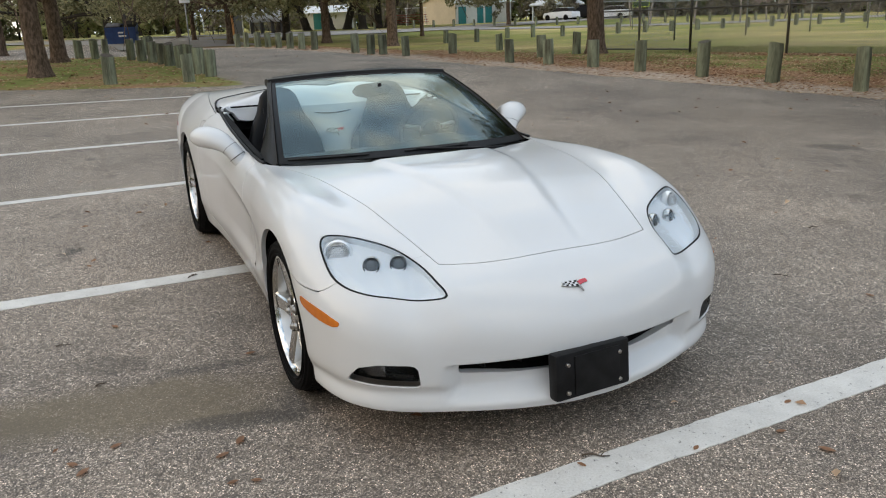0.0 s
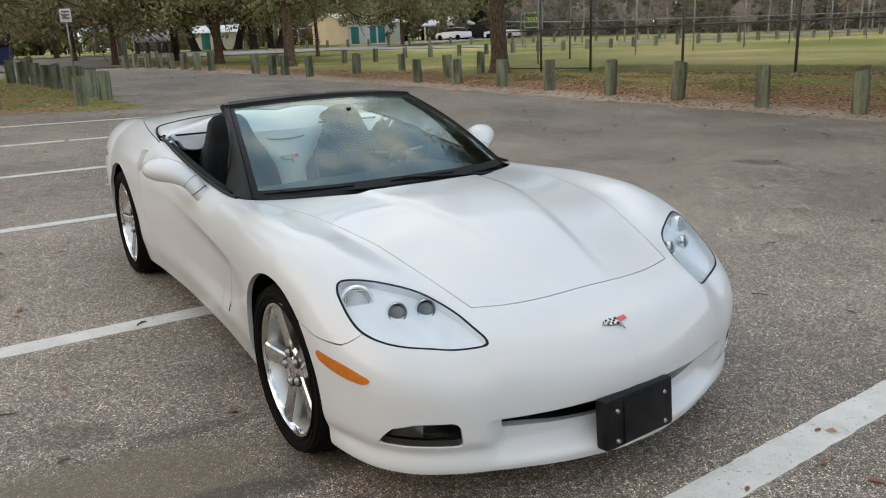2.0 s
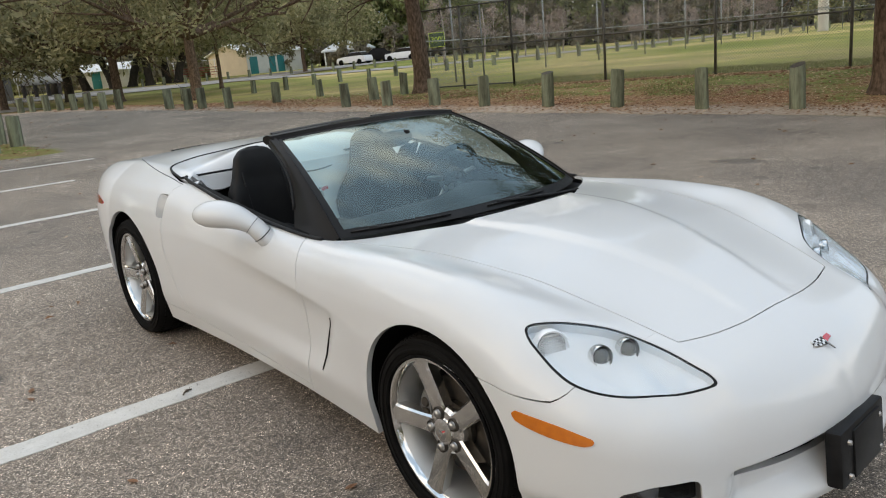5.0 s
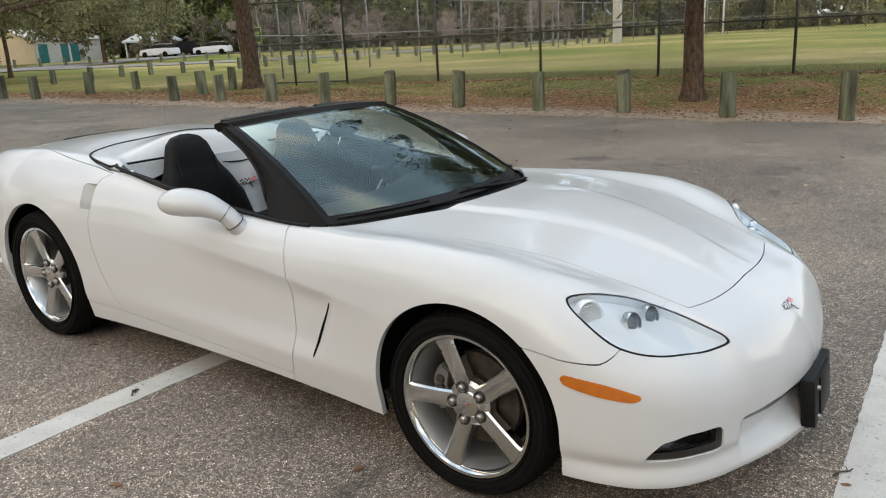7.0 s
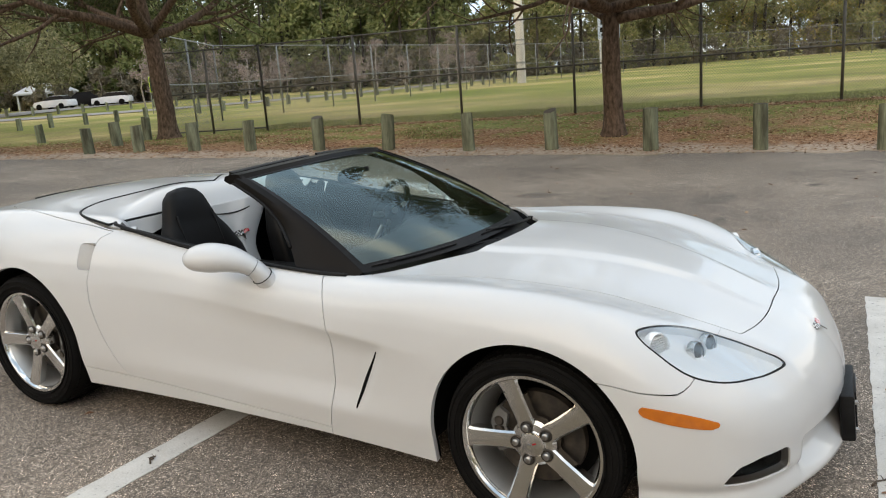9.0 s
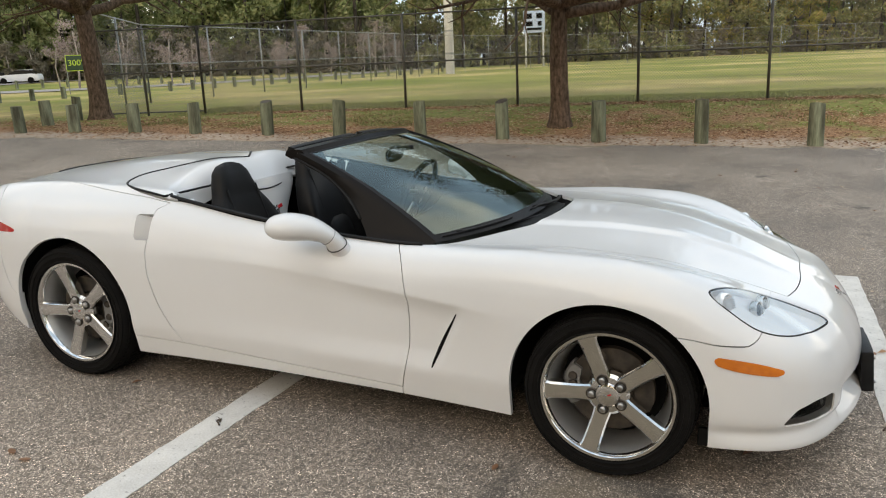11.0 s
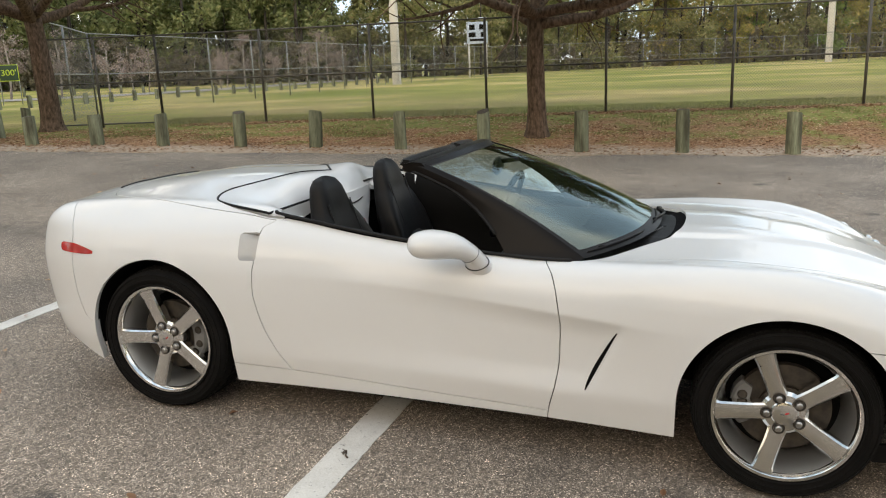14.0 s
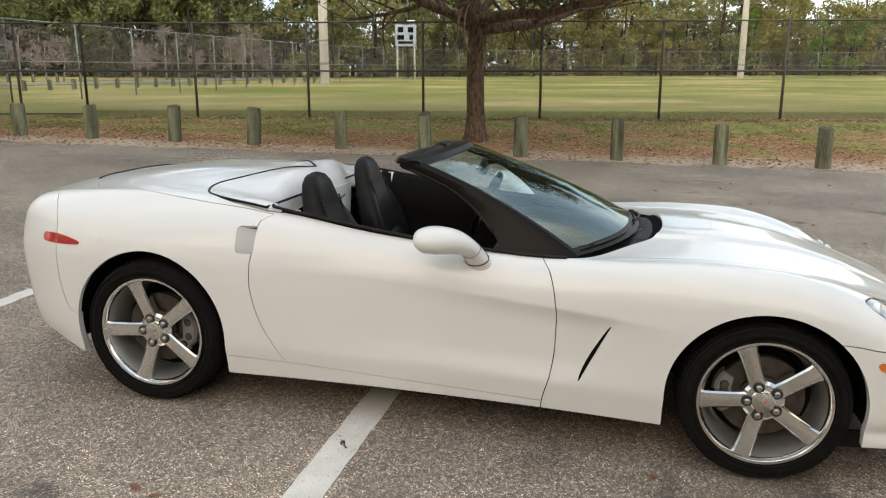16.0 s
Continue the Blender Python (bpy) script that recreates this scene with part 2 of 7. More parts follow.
def ground(x, y):
    s = off_row(x, y)
    r = math.hypot(x, y - 4)
    w = max(step01(s, -0.3, 5.0), step01(r, 22, 50))
    level = 0.017 * x - 0.020 * y
    return w * (level + 0.37 + 0.6 * step01(y - 0.6 * x, 40, 95))


def stand(x, y, turn=0.0, sink=0.0):
    """A pose on the ground, upright as the far ground is level."""
    return Matrix.Translation((x, y, ground(x, y) - sink)) @ UPRIGHT @ pose(0, 0, 0, 0, 0, turn)


def on_row(along, out):
    p = ROW_0 + ROW * along + OUT * out
    return p.x, p.y


# dried puddles and drips on the asphalt: place, turn, half length, half width, colour, strength
STAINS = [(-1.30, 2.84, 12, 0.80, 0.27, (0.150, 0.118, 0.074), 0.72), (-0.80, 2.73, 10, 0.34, 0.07, (0.05, 0.044, 0.036), 0.6), (-1.75, 2.66, 8, 0.45, 0.14, (0.125, 0.100, 0.066), 0.5),
          (-1.05, 3.22, 18, 0.30, 0.05, (0.055, 0.048, 0.04), 0.5), (4.2, 8.2, -30, 0.35, 0.22, (0.05, 0.045, 0.04), 0.5), (-1.55, 3.25, 0, 0.25, 0.12, (0.06, 0.05, 0.04), 0.45),
          (-0.55, 2.95, 60, 0.3, 0.2, (0.05, 0.044, 0.038), 0.45), (5.2, 6.4, 10, 0.5, 0.3, (0.06, 0.055, 0.048), 0.4)]


def site_material():
    """Asphalt, sandy verge with leaf litter, and mown grass, told apart by place."""
    m = bpy.data.materials.new("asphalt and verge")
    m.use_nodes = True
    nt = m.node_tree
    n, link = nt.nodes, nt.links.new
    bsdf = n["Principled BSDF"]
    geo = n.new("ShaderNodeNewGeometry")
    pos = geo.outputs["Position"]

    def math_node(op, a, b=None, c=None):
        nd = n.new("ShaderNodeMath")
        nd.operation = op
        for i, v in enumerate((a, b, c)):
            if v is None:
                continue
            if isinstance(v, (int, float)):
                nd.inputs[i].default_value = v
            else:
                link(v, nd.inputs[i])
        return nd.outputs[0]

    def tex(scale, detail=4, rough=0.55):
        t = n.new("ShaderNodeTexNoise")
        t.inputs["Scale"].default_value, t.inputs["Detail"].default_value, t.inputs["Roughness"].default_value = scale, detail, rough
        link(pos, t.inputs["Vector"])
        return t.outputs["Fac"]

    def ramp_node(fac, stops):
        r = n.new("ShaderNodeValToRGB")
        e = r.color_ramp.elements
        while len(e) < len(stops):
            e.new(0.5)
        for el, (p, c) in zip(e, stops):
            el.position, el.color = p, (*c, 1)
        link(fac, r.inputs[0])
        return r.outputs[0]

    def mix(fac, a, b, mode="MIX"):
        x = n.new("ShaderNodeMixRGB")
        x.blend_type = mode
        for i, v in enumerate((fac, a, b)):
            if isinstance(v, (int, float)):
                x.inputs[i].default_value = v
            elif isinstance(v, tuple):
                x.inputs[i].default_value = (*v, 1)
            else:
                link(v, x.inputs[i])
        return x.outputs[0]

    sep = n.new("ShaderNodeSeparateXYZ")
    link(pos, sep.inputs[0])
    s = math_node("ADD", math_node("MULTIPLY", math_node("SUBTRACT", sep.outputs[0], ROW_0.x), OUT.x),
                  math_node("MULTIPLY", math_node("SUBTRACT", sep.outputs[1], ROW_0.y), OUT.y))
    wob = math_node("MULTIPLY", math_node("SUBTRACT", tex(0.7, 5), 0.5), 1.5)
    edge = math_node("ADD", s, wob)
    # asphalt: binder, pale stones, worn patches, dark oil
    vor = n.new("ShaderNodeTexVoronoi")
    vor.inputs["Scale"].default_value = 230
    link(pos, vor.inputs["Vector"])
    vor2 = n.new("ShaderNodeTexVoronoi")
    vor2.inputs["Scale"].default_value = 130
    link(pos, vor2.inputs["Vector"])
    bw = n.new("ShaderNodeRGBToBW")
    link(vor.outputs["Color"], bw.inputs[0])
    bw2 = n.new("ShaderNodeRGBToBW")
    link(vor2.outputs["Color"], bw2.inputs[0])
    stone = ramp_node(bw.outputs[0], [(0.0, (0.046, 0.042, 0.038)), (0.40, (0.116, 0.107, 0.098)), (0.66, (0.190, 0.177, 0.163)), (0.90, (0.50, 0.48, 0.45))])
    chip = ramp_node(bw2.outputs[0], [(0.72, (0, 0, 0)), (0.80, (1, 1, 1))])
    core = ramp_node(vor2.outputs["Distance"], [(0.30, (1, 1, 1)), (0.42, (0, 0, 0))])
    asphalt = mix(math_node("MULTIPLY", mix(1.0, chip, core, "MULTIPLY"), 1.0), stone, (0.86, 0.84, 0.81))
    worn = ramp_node(tex(0.55, 5, 0.6), [(0.38, (0.98, 0.885, 0.795)), (0.66, (1.60, 1.42, 1.25))])
    asphalt = mix(1.0, asphalt, worn, "MULTIPLY")
    coarse = ramp_node(tex(38, 3, 0.7), [(0.36, (0.62, 0.62, 0.62)), (0.50, (0.98, 0.97, 0.96)), (0.64, (1.50, 1.47, 1.43))])
    asphalt = mix(0.75, asphalt, coarse, "MULTIPLY")
    streak = ramp_node(tex(6.5, 5, 0.7), [(0.34, (0.78, 0.77, 0.76)), (0.66, (1.22, 1.21, 1.20))])
    asphalt = mix(0.7, asphalt, streak, "MULTIPLY")
    dirt = ramp_node(tex(0.9, 6, 0.62), [(0.60, (0, 0, 0)), (0.74, (0.55, 0.55, 0.55))])
    asphalt = mix(dirt, asphalt, (0.115, 0.092, 0.066))
    oil = ramp_node(tex(1.7, 4, 0.5), [(0.66, (0, 0, 0)), (0.73, (0.65, 0.65, 0.65))])
    asphalt = mix(oil, asphalt, (0.030, 0.029, 0.028))
    for cx, cy, ang, ln, wd, col, top in STAINS:
        ca, sa = math.cos(radians(ang)), math.sin(radians(ang))
        dx, dy = math_node("SUBTRACT", sep.outputs[0], cx), math_node("SUBTRACT", sep.outputs[1], cy)
        u = math_node("DIVIDE", math_node("ADD", math_node("MULTIPLY", dx, ca), math_node("MULTIPLY", dy, sa)), ln)
        v = math_node("DIVIDE", math_node("SUBTRACT", math_node("MULTIPLY", dy, ca), math_node("MULTIPLY", dx, sa)), wd)
        rr = math_node("SQRT", math_node("ADD", math_node("MULTIPLY", u, u), math_node("MULTIPLY", v, v)))
        rr = math_node("ADD", rr, math_node("MULTIPLY", math_node("SUBTRACT", tex(3.0, 6, 0.6), 0.5), 1.3))
        blot = ramp_node(rr, [(0.55, (top, top, top)), (1.0, (0, 0, 0))])
        asphalt = mix(blot, asphalt, col)
    # verge: pale sand at the edge, then brown litter, then grass
    sand = ramp_node(tex(9, 8, 0.7), [(0.3, (0.26, 0.19, 0.14)), (0.5, (0.46, 0.37, 0.29)), (0.72, (0.66, 0.57, 0.48))])
    litter = ramp_node(tex(16, 9, 0.75), [(0.30, (0.080, 0.046, 0.029)), (0.46, (0.29, 0.172, 0.098)), (0.60, (0.47, 0.29, 0.172)), (0.74, (0.70, 0.52, 0.38))])
    grass = ramp_node(tex(2.2, 9, 0.75), [(0.30, (0.085, 0.115, 0.030)), (0.52, (0.21, 0.24, 0.068)), (0.75, (0.40, 0.33, 0.16))])
    field = ramp_node(tex(0.09, 6, 0.6), [(0.34, (0.20, 0.235, 0.058)), (0.48, (0.31, 0.31, 0.090)), (0.64, (0.60, 0.47, 0.21))])
    blade = ramp_node(tex(30, 6, 0.8), [(0.3, (0.65, 0.65, 0.65)), (0.7, (1.3, 1.3, 1.3))])
    field = mix(1.0, field, blade, "MULTIPLY")
    near = n.new("ShaderNodeMapRange")
    near.inputs[1].default_value, near.inputs[2].default_value, near.inputs[3].default_value, near.inputs[4].default_value = 5.0, 30.0, 1.0, 0.15
    link(s, near.inputs[0])
    thatch = ramp_node(tex(0.30, 8, 0.7), [(0.36, (0, 0, 0)), (0.58, (0.85, 0.85, 0.85))])
    straw = ramp_node(tex(5.0, 8, 0.75), [(0.30, (0.11, 0.085, 0.045)), (0.52, (0.27, 0.21, 0.11)), (0.72, (0.44, 0.34, 0.20))])
    field = mix(math_node("MULTIPLY", thatch, near.outputs[0]), field, straw)
    patch = ramp_node(math_node("ADD", tex(0.8, 6, 0.65), math_node("MULTIPLY", math_node("SUBTRACT", s, 1.6), 0.05)), [(0.48, (0, 0, 0)), (0.62, (0.9, 0.9, 0.9))])
    verge = mix(patch, litter, grass)
    sandy = ramp_node(math_node("ADD", edge, math_node("MULTIPLY", math_node("SUBTRACT", tex(3.5, 6), 0.5), 1.6)), [(0.05, (0.05, 0.05, 0.05)), (0.70, (1, 1, 1))])
    verge = mix(sandy, sand, verge)
    to_field = n.new("ShaderNodeMapRange")
    to_field.inputs[1].default_value, to_field.inputs[2].default_value = 4.6, 7.0
    link(math_node("ADD", s, math_node("MULTIPLY", math_node("SUBTRACT", tex(1.4, 6), 0.5), 2.5)), to_field.inputs[0])
    verge = mix(to_field.outputs[0], verge, field)
    off = n.new("ShaderNodeMapRange")
    off.inputs[1].default_value, off.inputs[2].default_value = -0.86, -0.74
    link(edge, off.inputs[0])
    attr = n.new("ShaderNodeAttribute")
    attr.attribute_name = "soft"
    isle = n.new("ShaderNodeMapRange")
    isle.inputs[1].default_value, isle.inputs[2].default_value = 0.42, 0.58
    link(math_node("ADD", attr.outputs["Fac"], math_node("MULTIPLY", math_node("SUBTRACT", tex(2.2, 6), 0.5), 0.5)), isle.inputs[0])
    fac = math_node("MAXIMUM", off.outputs[0], isle.outputs[0])
    isle_patch = ramp_node(tex(0.55, 6, 0.65), [(0.38, (0, 0, 0)), (0.54, (0.95, 0.95, 0.95))])
    isle_ground = mix(isle_patch, litter, grass)
    soft = mix(off.outputs[0], isle_ground, verge)
    colour = mix(fac, asphalt, soft)
    link(colour, bsdf.inputs["Base Color"])
    sheen = n.new("ShaderNodeMapRange")
    sheen.inputs[3].default_value, sheen.inputs[4].default_value = 0.46, 0.06
    link(fac, sheen.inputs[0])
    link(sheen.outputs[0], bsdf.inputs["Specular IOR Level"])
    rough = n.new("ShaderNodeMapRange")
    rough.inputs[3].default_value, rough.inputs[4].default_value = 0.78, 0.96
    link(fac, rough.inputs[0])
    link(rough.outputs[0], bsdf.inputs["Roughness"])
    bump = n.new("ShaderNodeBump")
    bump.inputs["Strength"].default_value, bump.inputs["Distance"].default_value = 0.55, 0.006
    link(math_node("ADD", bw2.outputs[0], math_node("MULTIPLY", tex(40, 6), 1.2)), bump.inputs["Height"])
    link(bump.outputs[0], bsdf.inputs["Normal"])
    return m


M_SITE = site_material()


def soft_ground(x, y):
    """Grassed islands inside the lot's far side: one where the short posts stand, and all the land past the lot."""
    right = (x + 5.4) * 0.870 + (y - 17.5) * 0.493
    a = step01(0.75 - right, -0.6, 0.6) * step01(y - 16.3 + 0.05 * (x + 5), -0.5, 0.6) * step01(28.5 - y, -0.6, 0.6)
    s = off_row(x, y)
    far = step01(y + 0.15 * x, 62, 70)
    west = step01(-x, 26, 30)
    road = step01(abs((x - 0.62 * (y - 75)) - 12), 5.0, 3.6) * step01(y, 40, 55)
    return max(a, far * (1 - road), west)


def build_ground():
    def lines(lo, hi, a, b, fine, coarse):
        out, v = [], lo
        while v < hi:
            out.append(v)
            d = 0 if a <= v <= b else min(abs(v - a), abs(v - b))
            v += fine + d * coarse
        return out + [hi]
    xs = lines(-600, 700, -16, 26, 0.6, 0.16)
    ys = lines(-500, 800, -6, 32, 0.6, 0.16)
    verts = [(x, y, ground(x, y)) for y in ys for x in xs]
    w = len(xs)
    faces = [(j * w + i, j * w + i + 1, (j + 1) * w + i + 1, (j + 1) * w + i) for j in range(len(ys) - 1) for i in range(w - 1)]
    me = mesh_of("ground", verts, faces, M_SITE)
    at = me.attributes.new("soft", "FLOAT", "POINT")
    at.data.foreach_set("value", [soft_ground(v[0], v[1]) for v in verts])
    return thing("ground", "worn grey asphalt lot with sandy leaf-strewn verge and mown field", "ground", kind="structure", mesh=me)


build_ground()

CAR_AT = pose(0.152, 3.396, 0.0, 0, 0, -65.25)     # the parked car: front axle on the ground, x ahead

# ---- painted bay lines ----
M_LINE = material("worn white road paint", (0.66, 0.64, 0.60), 0.75, 0, (0.50, 0.48, 0.45), 7, 0.7, 130, 0.45, bump=0.3, bump_scale=120, space="Object")


def chip_paint(m):
    """Bare stones show through the paint in small worn chips."""
    n, link = m.node_tree.nodes, m.node_tree.links.new
    bsdf = n["Principled BSDF"]
    old = bsdf.inputs["Base Color"].links[0].from_socket
    tc, tex, rp, mx = n.new("ShaderNodeTexCoord"), n.new("ShaderNodeTexNoise"), n.new("ShaderNodeValToRGB"), n.new("ShaderNodeMixRGB")
    tex.inputs["Scale"].default_value, tex.inputs["Detail"].default_value, tex.inputs["Roughness"].default_value = 45, 8, 0.7
    rp.color_ramp.elements[0].position, rp.color_ramp.elements[1].position = 0.60, 0.68
    link(tc.outputs["Object"], tex.inputs["Vector"])
    link(tex.outputs["Fac"], rp.inputs[0])
    link(rp.outputs[0], mx.inputs[0])
    link(old, mx.inputs[1])
    mx.inputs[2].default_value = (0.12, 0.112, 0.105, 1)
    link(mx.outputs[0], bsdf.inputs["Base Color"])


chip_paint(M_LINE)


def bay_line(start, direction, length, width, rng):
    d = Vector((math.cos(radians(direction)), math.sin(radians(direction)), 0))
    w = Vector((-d.y, d.x, 0))
    n = int(length / 0.05)
    verts, faces = [], []
    for i in range(n + 1):
        p = Vector((*start, 0.004)) + d * (length * i / n)
        for sgn in (-1, 1):
            q = p + w * sgn * (width / 2 + rng.uniform(-0.004, 0.004))
            verts += [q, q + Vector((0, 0, -0.0035))]
    for i in range(n):
        a = i * 4
        faces += [(a, a + 4, a + 6, a + 2), (a, a + 1, a + 5, a + 4), (a + 2, a + 6, a + 7, a + 3)]
    faces += [(0, 2, 3, 1), (4 * n, 4 * n + 1, 4 * n + 3, 4 * n + 2)]
    return thing("painted_line", "worn white painted bay line on grey asphalt", "road marking", group="painted bay lines",
                 mesh=mesh_of("painted_line", verts, faces, M_LINE, False), kind="structure")


line_rng = random.Random(5)
for sx, sy, ang, ln, wd in ((2.79, 3.47, 206.7, 9.5, 0.155), (-0.15, 5.09, 204.5, 8, 0.15), (-1.30, 7.69, 206.5, 8, 0.12), (-2.41, 10.05, 204.8, 9, 0.12),
                            (-3.32, 12.55, 203, 10, 0.12), (-3.40, 15.05, 200, 10, 0.12)):
    bay_line((sx, sy), ang, ln, wd, line_rng)

# ---- wooden posts ----
M_POST = material("weathered treated timber", (0.26, 0.285, 0.20), 0.9, 0, (0.08, 0.078, 0.055), 7, 0.95, 46, 0.75, bump=0.8, bump_scale=24,
                  vary=0.22, stretch=(1, 1, 0.14), spec=0.1)
M_POSTTOP = material("dark weathered end grain", (0.10, 0.085, 0.07), 0.95, 0, (0.06, 0.05, 0.04), 20, 0.8, 80, 0.5, bump=0.5, bump_scale=60)


def post_mesh(seed, h=0.80, r=0.105):
    rng = random.Random(seed)
    bm = bmesh.new()
    seg, rings = 18, 7
    flat = [1 + 0.05 * math.sin(3 * i * 2 * math.pi / seg + seed) + rng.uniform(-0.03, 0.03) for i in range(seg)]
    tilt = rng.uniform(-0.05, 0.05)
    rows = []
    for j in range(rings):
        t = j / (rings - 1)
        z = -0.25 + (h + 0.25) * t
        rr = r * (1.03 - 0.05 * t) * (0.965 if j == rings - 1 else 1)
        rows.append([bm.verts.new((rr * flat[i] * math.cos(2 * math.pi * i / seg), rr * flat[i] * math.sin(2 * math.pi * i / seg),
                                   z + (tilt * math.cos(2 * math.pi * i / seg) if j >= rings - 2 else 0))) for i in range(seg)])
    for j in range(rings - 1):
        for i in range(seg):
            bm.faces.new((rows[j][i], rows[j][(i + 1) % seg], rows[j + 1][(i + 1) % seg], rows[j + 1][i]))
    cap = bm.faces.new(rows[-1])
    got = bmesh.ops.inset_individual(bm, faces=[cap], thickness=0.012, depth=0.006)
    bm.faces.ensure_lookup_table()
    for f in bm.faces:
        f.smooth = True
    for e in bm.edges:
        if len(e.link_faces) == 2 and e.calc_face_angle(0) > 0.7:
            e.smooth = False
    me = bpy.data.meshes.new("wooden_post")
    bm.to_mesh(me)
    bm.free()
    me.materials.append(M_POST)
    me.materials.append(M_POSTTOP)
    for p in me.polygons:
        if p.center.z > h - 0.08 and abs(p.normal.z) > 0.8:
            p.material_index = 1
    return me


POST_MESHES = [post_mesh(k, 0.70 + 0.02 * (k % 4), 0.118 + 0.007 * (k % 3)) for k in range(6)]
SQUAT_POSTS = [post_mesh(k + 7, 0.60 + 0.02 * (k % 4), 0.128 + 0.007 * (k % 3)) for k in range(6)]
ROW_POSTS = [(1.90, 21.23), (2.81, 20.32), (3.72, 19.11), (4.49, 17.69), (5.36, 16.12), (6.24, 14.76), (7.05, 13.12), (7.96, 11.77), (8.72, 10.10),
             (9.69, 8.59), (10.54, 6.97), (11.50, 5.45), (12.46, 3.93), (13.37, 2.42), (2.98, 23.0), (4.3, 24.9), (2.3, 30.0), (0.46, 26.3), (-1.02, 24.95), (-1.8, 25.9), (0.4, 42.0), (2.0, 41.8), (4.0, 46.5), (5.5, 46.6), (-3.0, 41.5),
             (-2.21, 26.09), (-2.81, 27.10), (-4.63, 29.93), (-5.24, 30.74), (-5.85, 31.65), (-6.56, 32.97), (-7.26, 34.18), (-7.97, 35.40), (-8.78, 36.71), (-9.49, 37.93)]
ISLE_POSTS = [(-7.26, 17.49), (-5.58, 17.69), (-5.42, 18.91), (-5.95, 19.72), (-6.56, 20.93), (-7.16, 22.14), (-7.67, 22.75), (-8.17, 23.56), (-8.78, 24.47), (-9.39, 25.28),
              (-10.00, 25.99), (-11.72, 27.30), (-12.53, 27.91), (-13.03, 31.35), (-14.35, 33.37), (-10.70, 29.33), (-11.51, 31.86), (-12.32, 34.38)]
post_rng = random.Random(11)
for k, (x, y) in enumerate(ROW_POSTS + ISLE_POSTS):
    thing("wooden_post", "weathered greenish timber post standing in leaf litter", "bollard",
          stand(x, y, post_rng.uniform(0, 360)) @ pose(0, 0, 0, post_rng.uniform(-1.8, 1.8), post_rng.uniform(-1.8, 1.8), 0),
          "timber posts along the verge", mesh=(POST_MESHES if x > 5 else SQUAT_POSTS)[k % 6])
for k in range(26):                        # posts along the far road, past the field
    x, y = 7.2 + 1.72 * k, 46.5 + 0.50 * k
    thing("wooden_post", "weathered timber post beside the far road", "bollard", stand(x, y, post_rng.uniform(0, 360)),
          "timber posts along the far road", mesh=SQUAT_POSTS[k % 6])
for k in range(22):                        # posts round the far buildings
    x, y = -8 + 1.9 * k, 78 - 0.35 * k
    # the scoop's shade is put into its grey colour
    thing("wooden_post", "weathered timber post beside the far road", "bollard", stand(x, y, post_rng.uniform(0, 360)),
          "timber posts along the far road", mesh=POST_MESHES[k % 6])

# ---- chain-link fences ----
M_FPOST = material("dark coated fence pipe", (0.085, 0.08, 0.072), 0.55, 0.2, (0.14, 0.13, 0.115), 9, 0.7, 90, 0.3)
M_GALV = material("galvanised fence pipe", (0.34, 0.35, 0.35), 0.5, 0.5, (0.25, 0.26, 0.26), 9, 0.7, 90, 0.3)
M_WIRE = material("dull fence wire", (0.17, 0.165, 0.155), 0.55, 0.3, (0.22, 0.21, 0.195), 9, 0.6, 90, 0.2)
M_WIRE2 = material("galvanised fence wire", (0.22, 0.225, 0.225), 0.55, 0.4, (0.17, 0.17, 0.17), 9, 0.6, 90, 0.2)


def fence(a, b, height, bay, pipe, wire, pitch, wire_r, label, rails=(0.5, 1.0), post_r=0.035):
    """Posts, rails and a woven net of crossing wires from a to b."""
    a, b = Vector(a), Vector(b)
    run = (b - a).length
    d = (b - a) / run
    root = thing("chain_link_fence", label, "fence", group="chain-link fences")
    n = max(1, round(run / bay))
    for i in range(n + 1):
        p = a + d * (run * i / n)
        g = Vector((p.x, p.y, ground(p.x, p.y) - 0.1))
        tube("post", [g, g + LEAN_UP * (height + 0.13)], post_r, pipe, root, 10)
    stops = max(2, int(run / 3))

    def line_at(h, off=0.0):
        out = []
        for i in range(stops + 1):
            p = a + d * (run * i / stops)
            out.append(Vector((p.x, p.y, ground(p.x, p.y))) + LEAN_UP * h)
        return out
    for k in rails:
        tube("rail", line_at(height * k), post_r * 0.62, pipe, root, 8)
    nrm = Vector((-d.y, d.x, 0)) * (post_r + 0.004)
    verts, faces = [], []
    cells = int((run + height) / pitch)
    for sgn in (1, -1):
        for i in range(cells):
            u0 = i * pitch - (height if sgn > 0 else 0)
            ends = []
            for u, h in ((u0, 0.03), (u0 + sgn * height, height)):
                ends.append((u, h))
            (u1, h1), (u2, h2) = ends
            pts = []
            for u, h, ou, oh in ((u1, h1, u2, h2), (u2, h2, u1, h1)):
                if u < 0 or u > run:
                    c = 0 if u < 0 else run
                    t = (c - u) / (ou - u)
                    if not 0 <= t <= 1:
                        break
                    u, h = c, h + (oh - h) * t
                p = a + d * u
                pts.append(Vector((p.x, p.y, ground(p.x, p.y))) + LEAN_UP * h + nrm)
            if len(pts) == 2 and (pts[1] - pts[0]).length > 0.03:
                v, f = tube_data(pts, wire_r, 3, False)
                off = len(verts)
                verts += v
                faces += [tuple(k + off for k in q) for q in f]
    tagged(part("net", mesh_of("net", verts, faces, wire), root, "woven wire net"), kind="stuff")
    return root


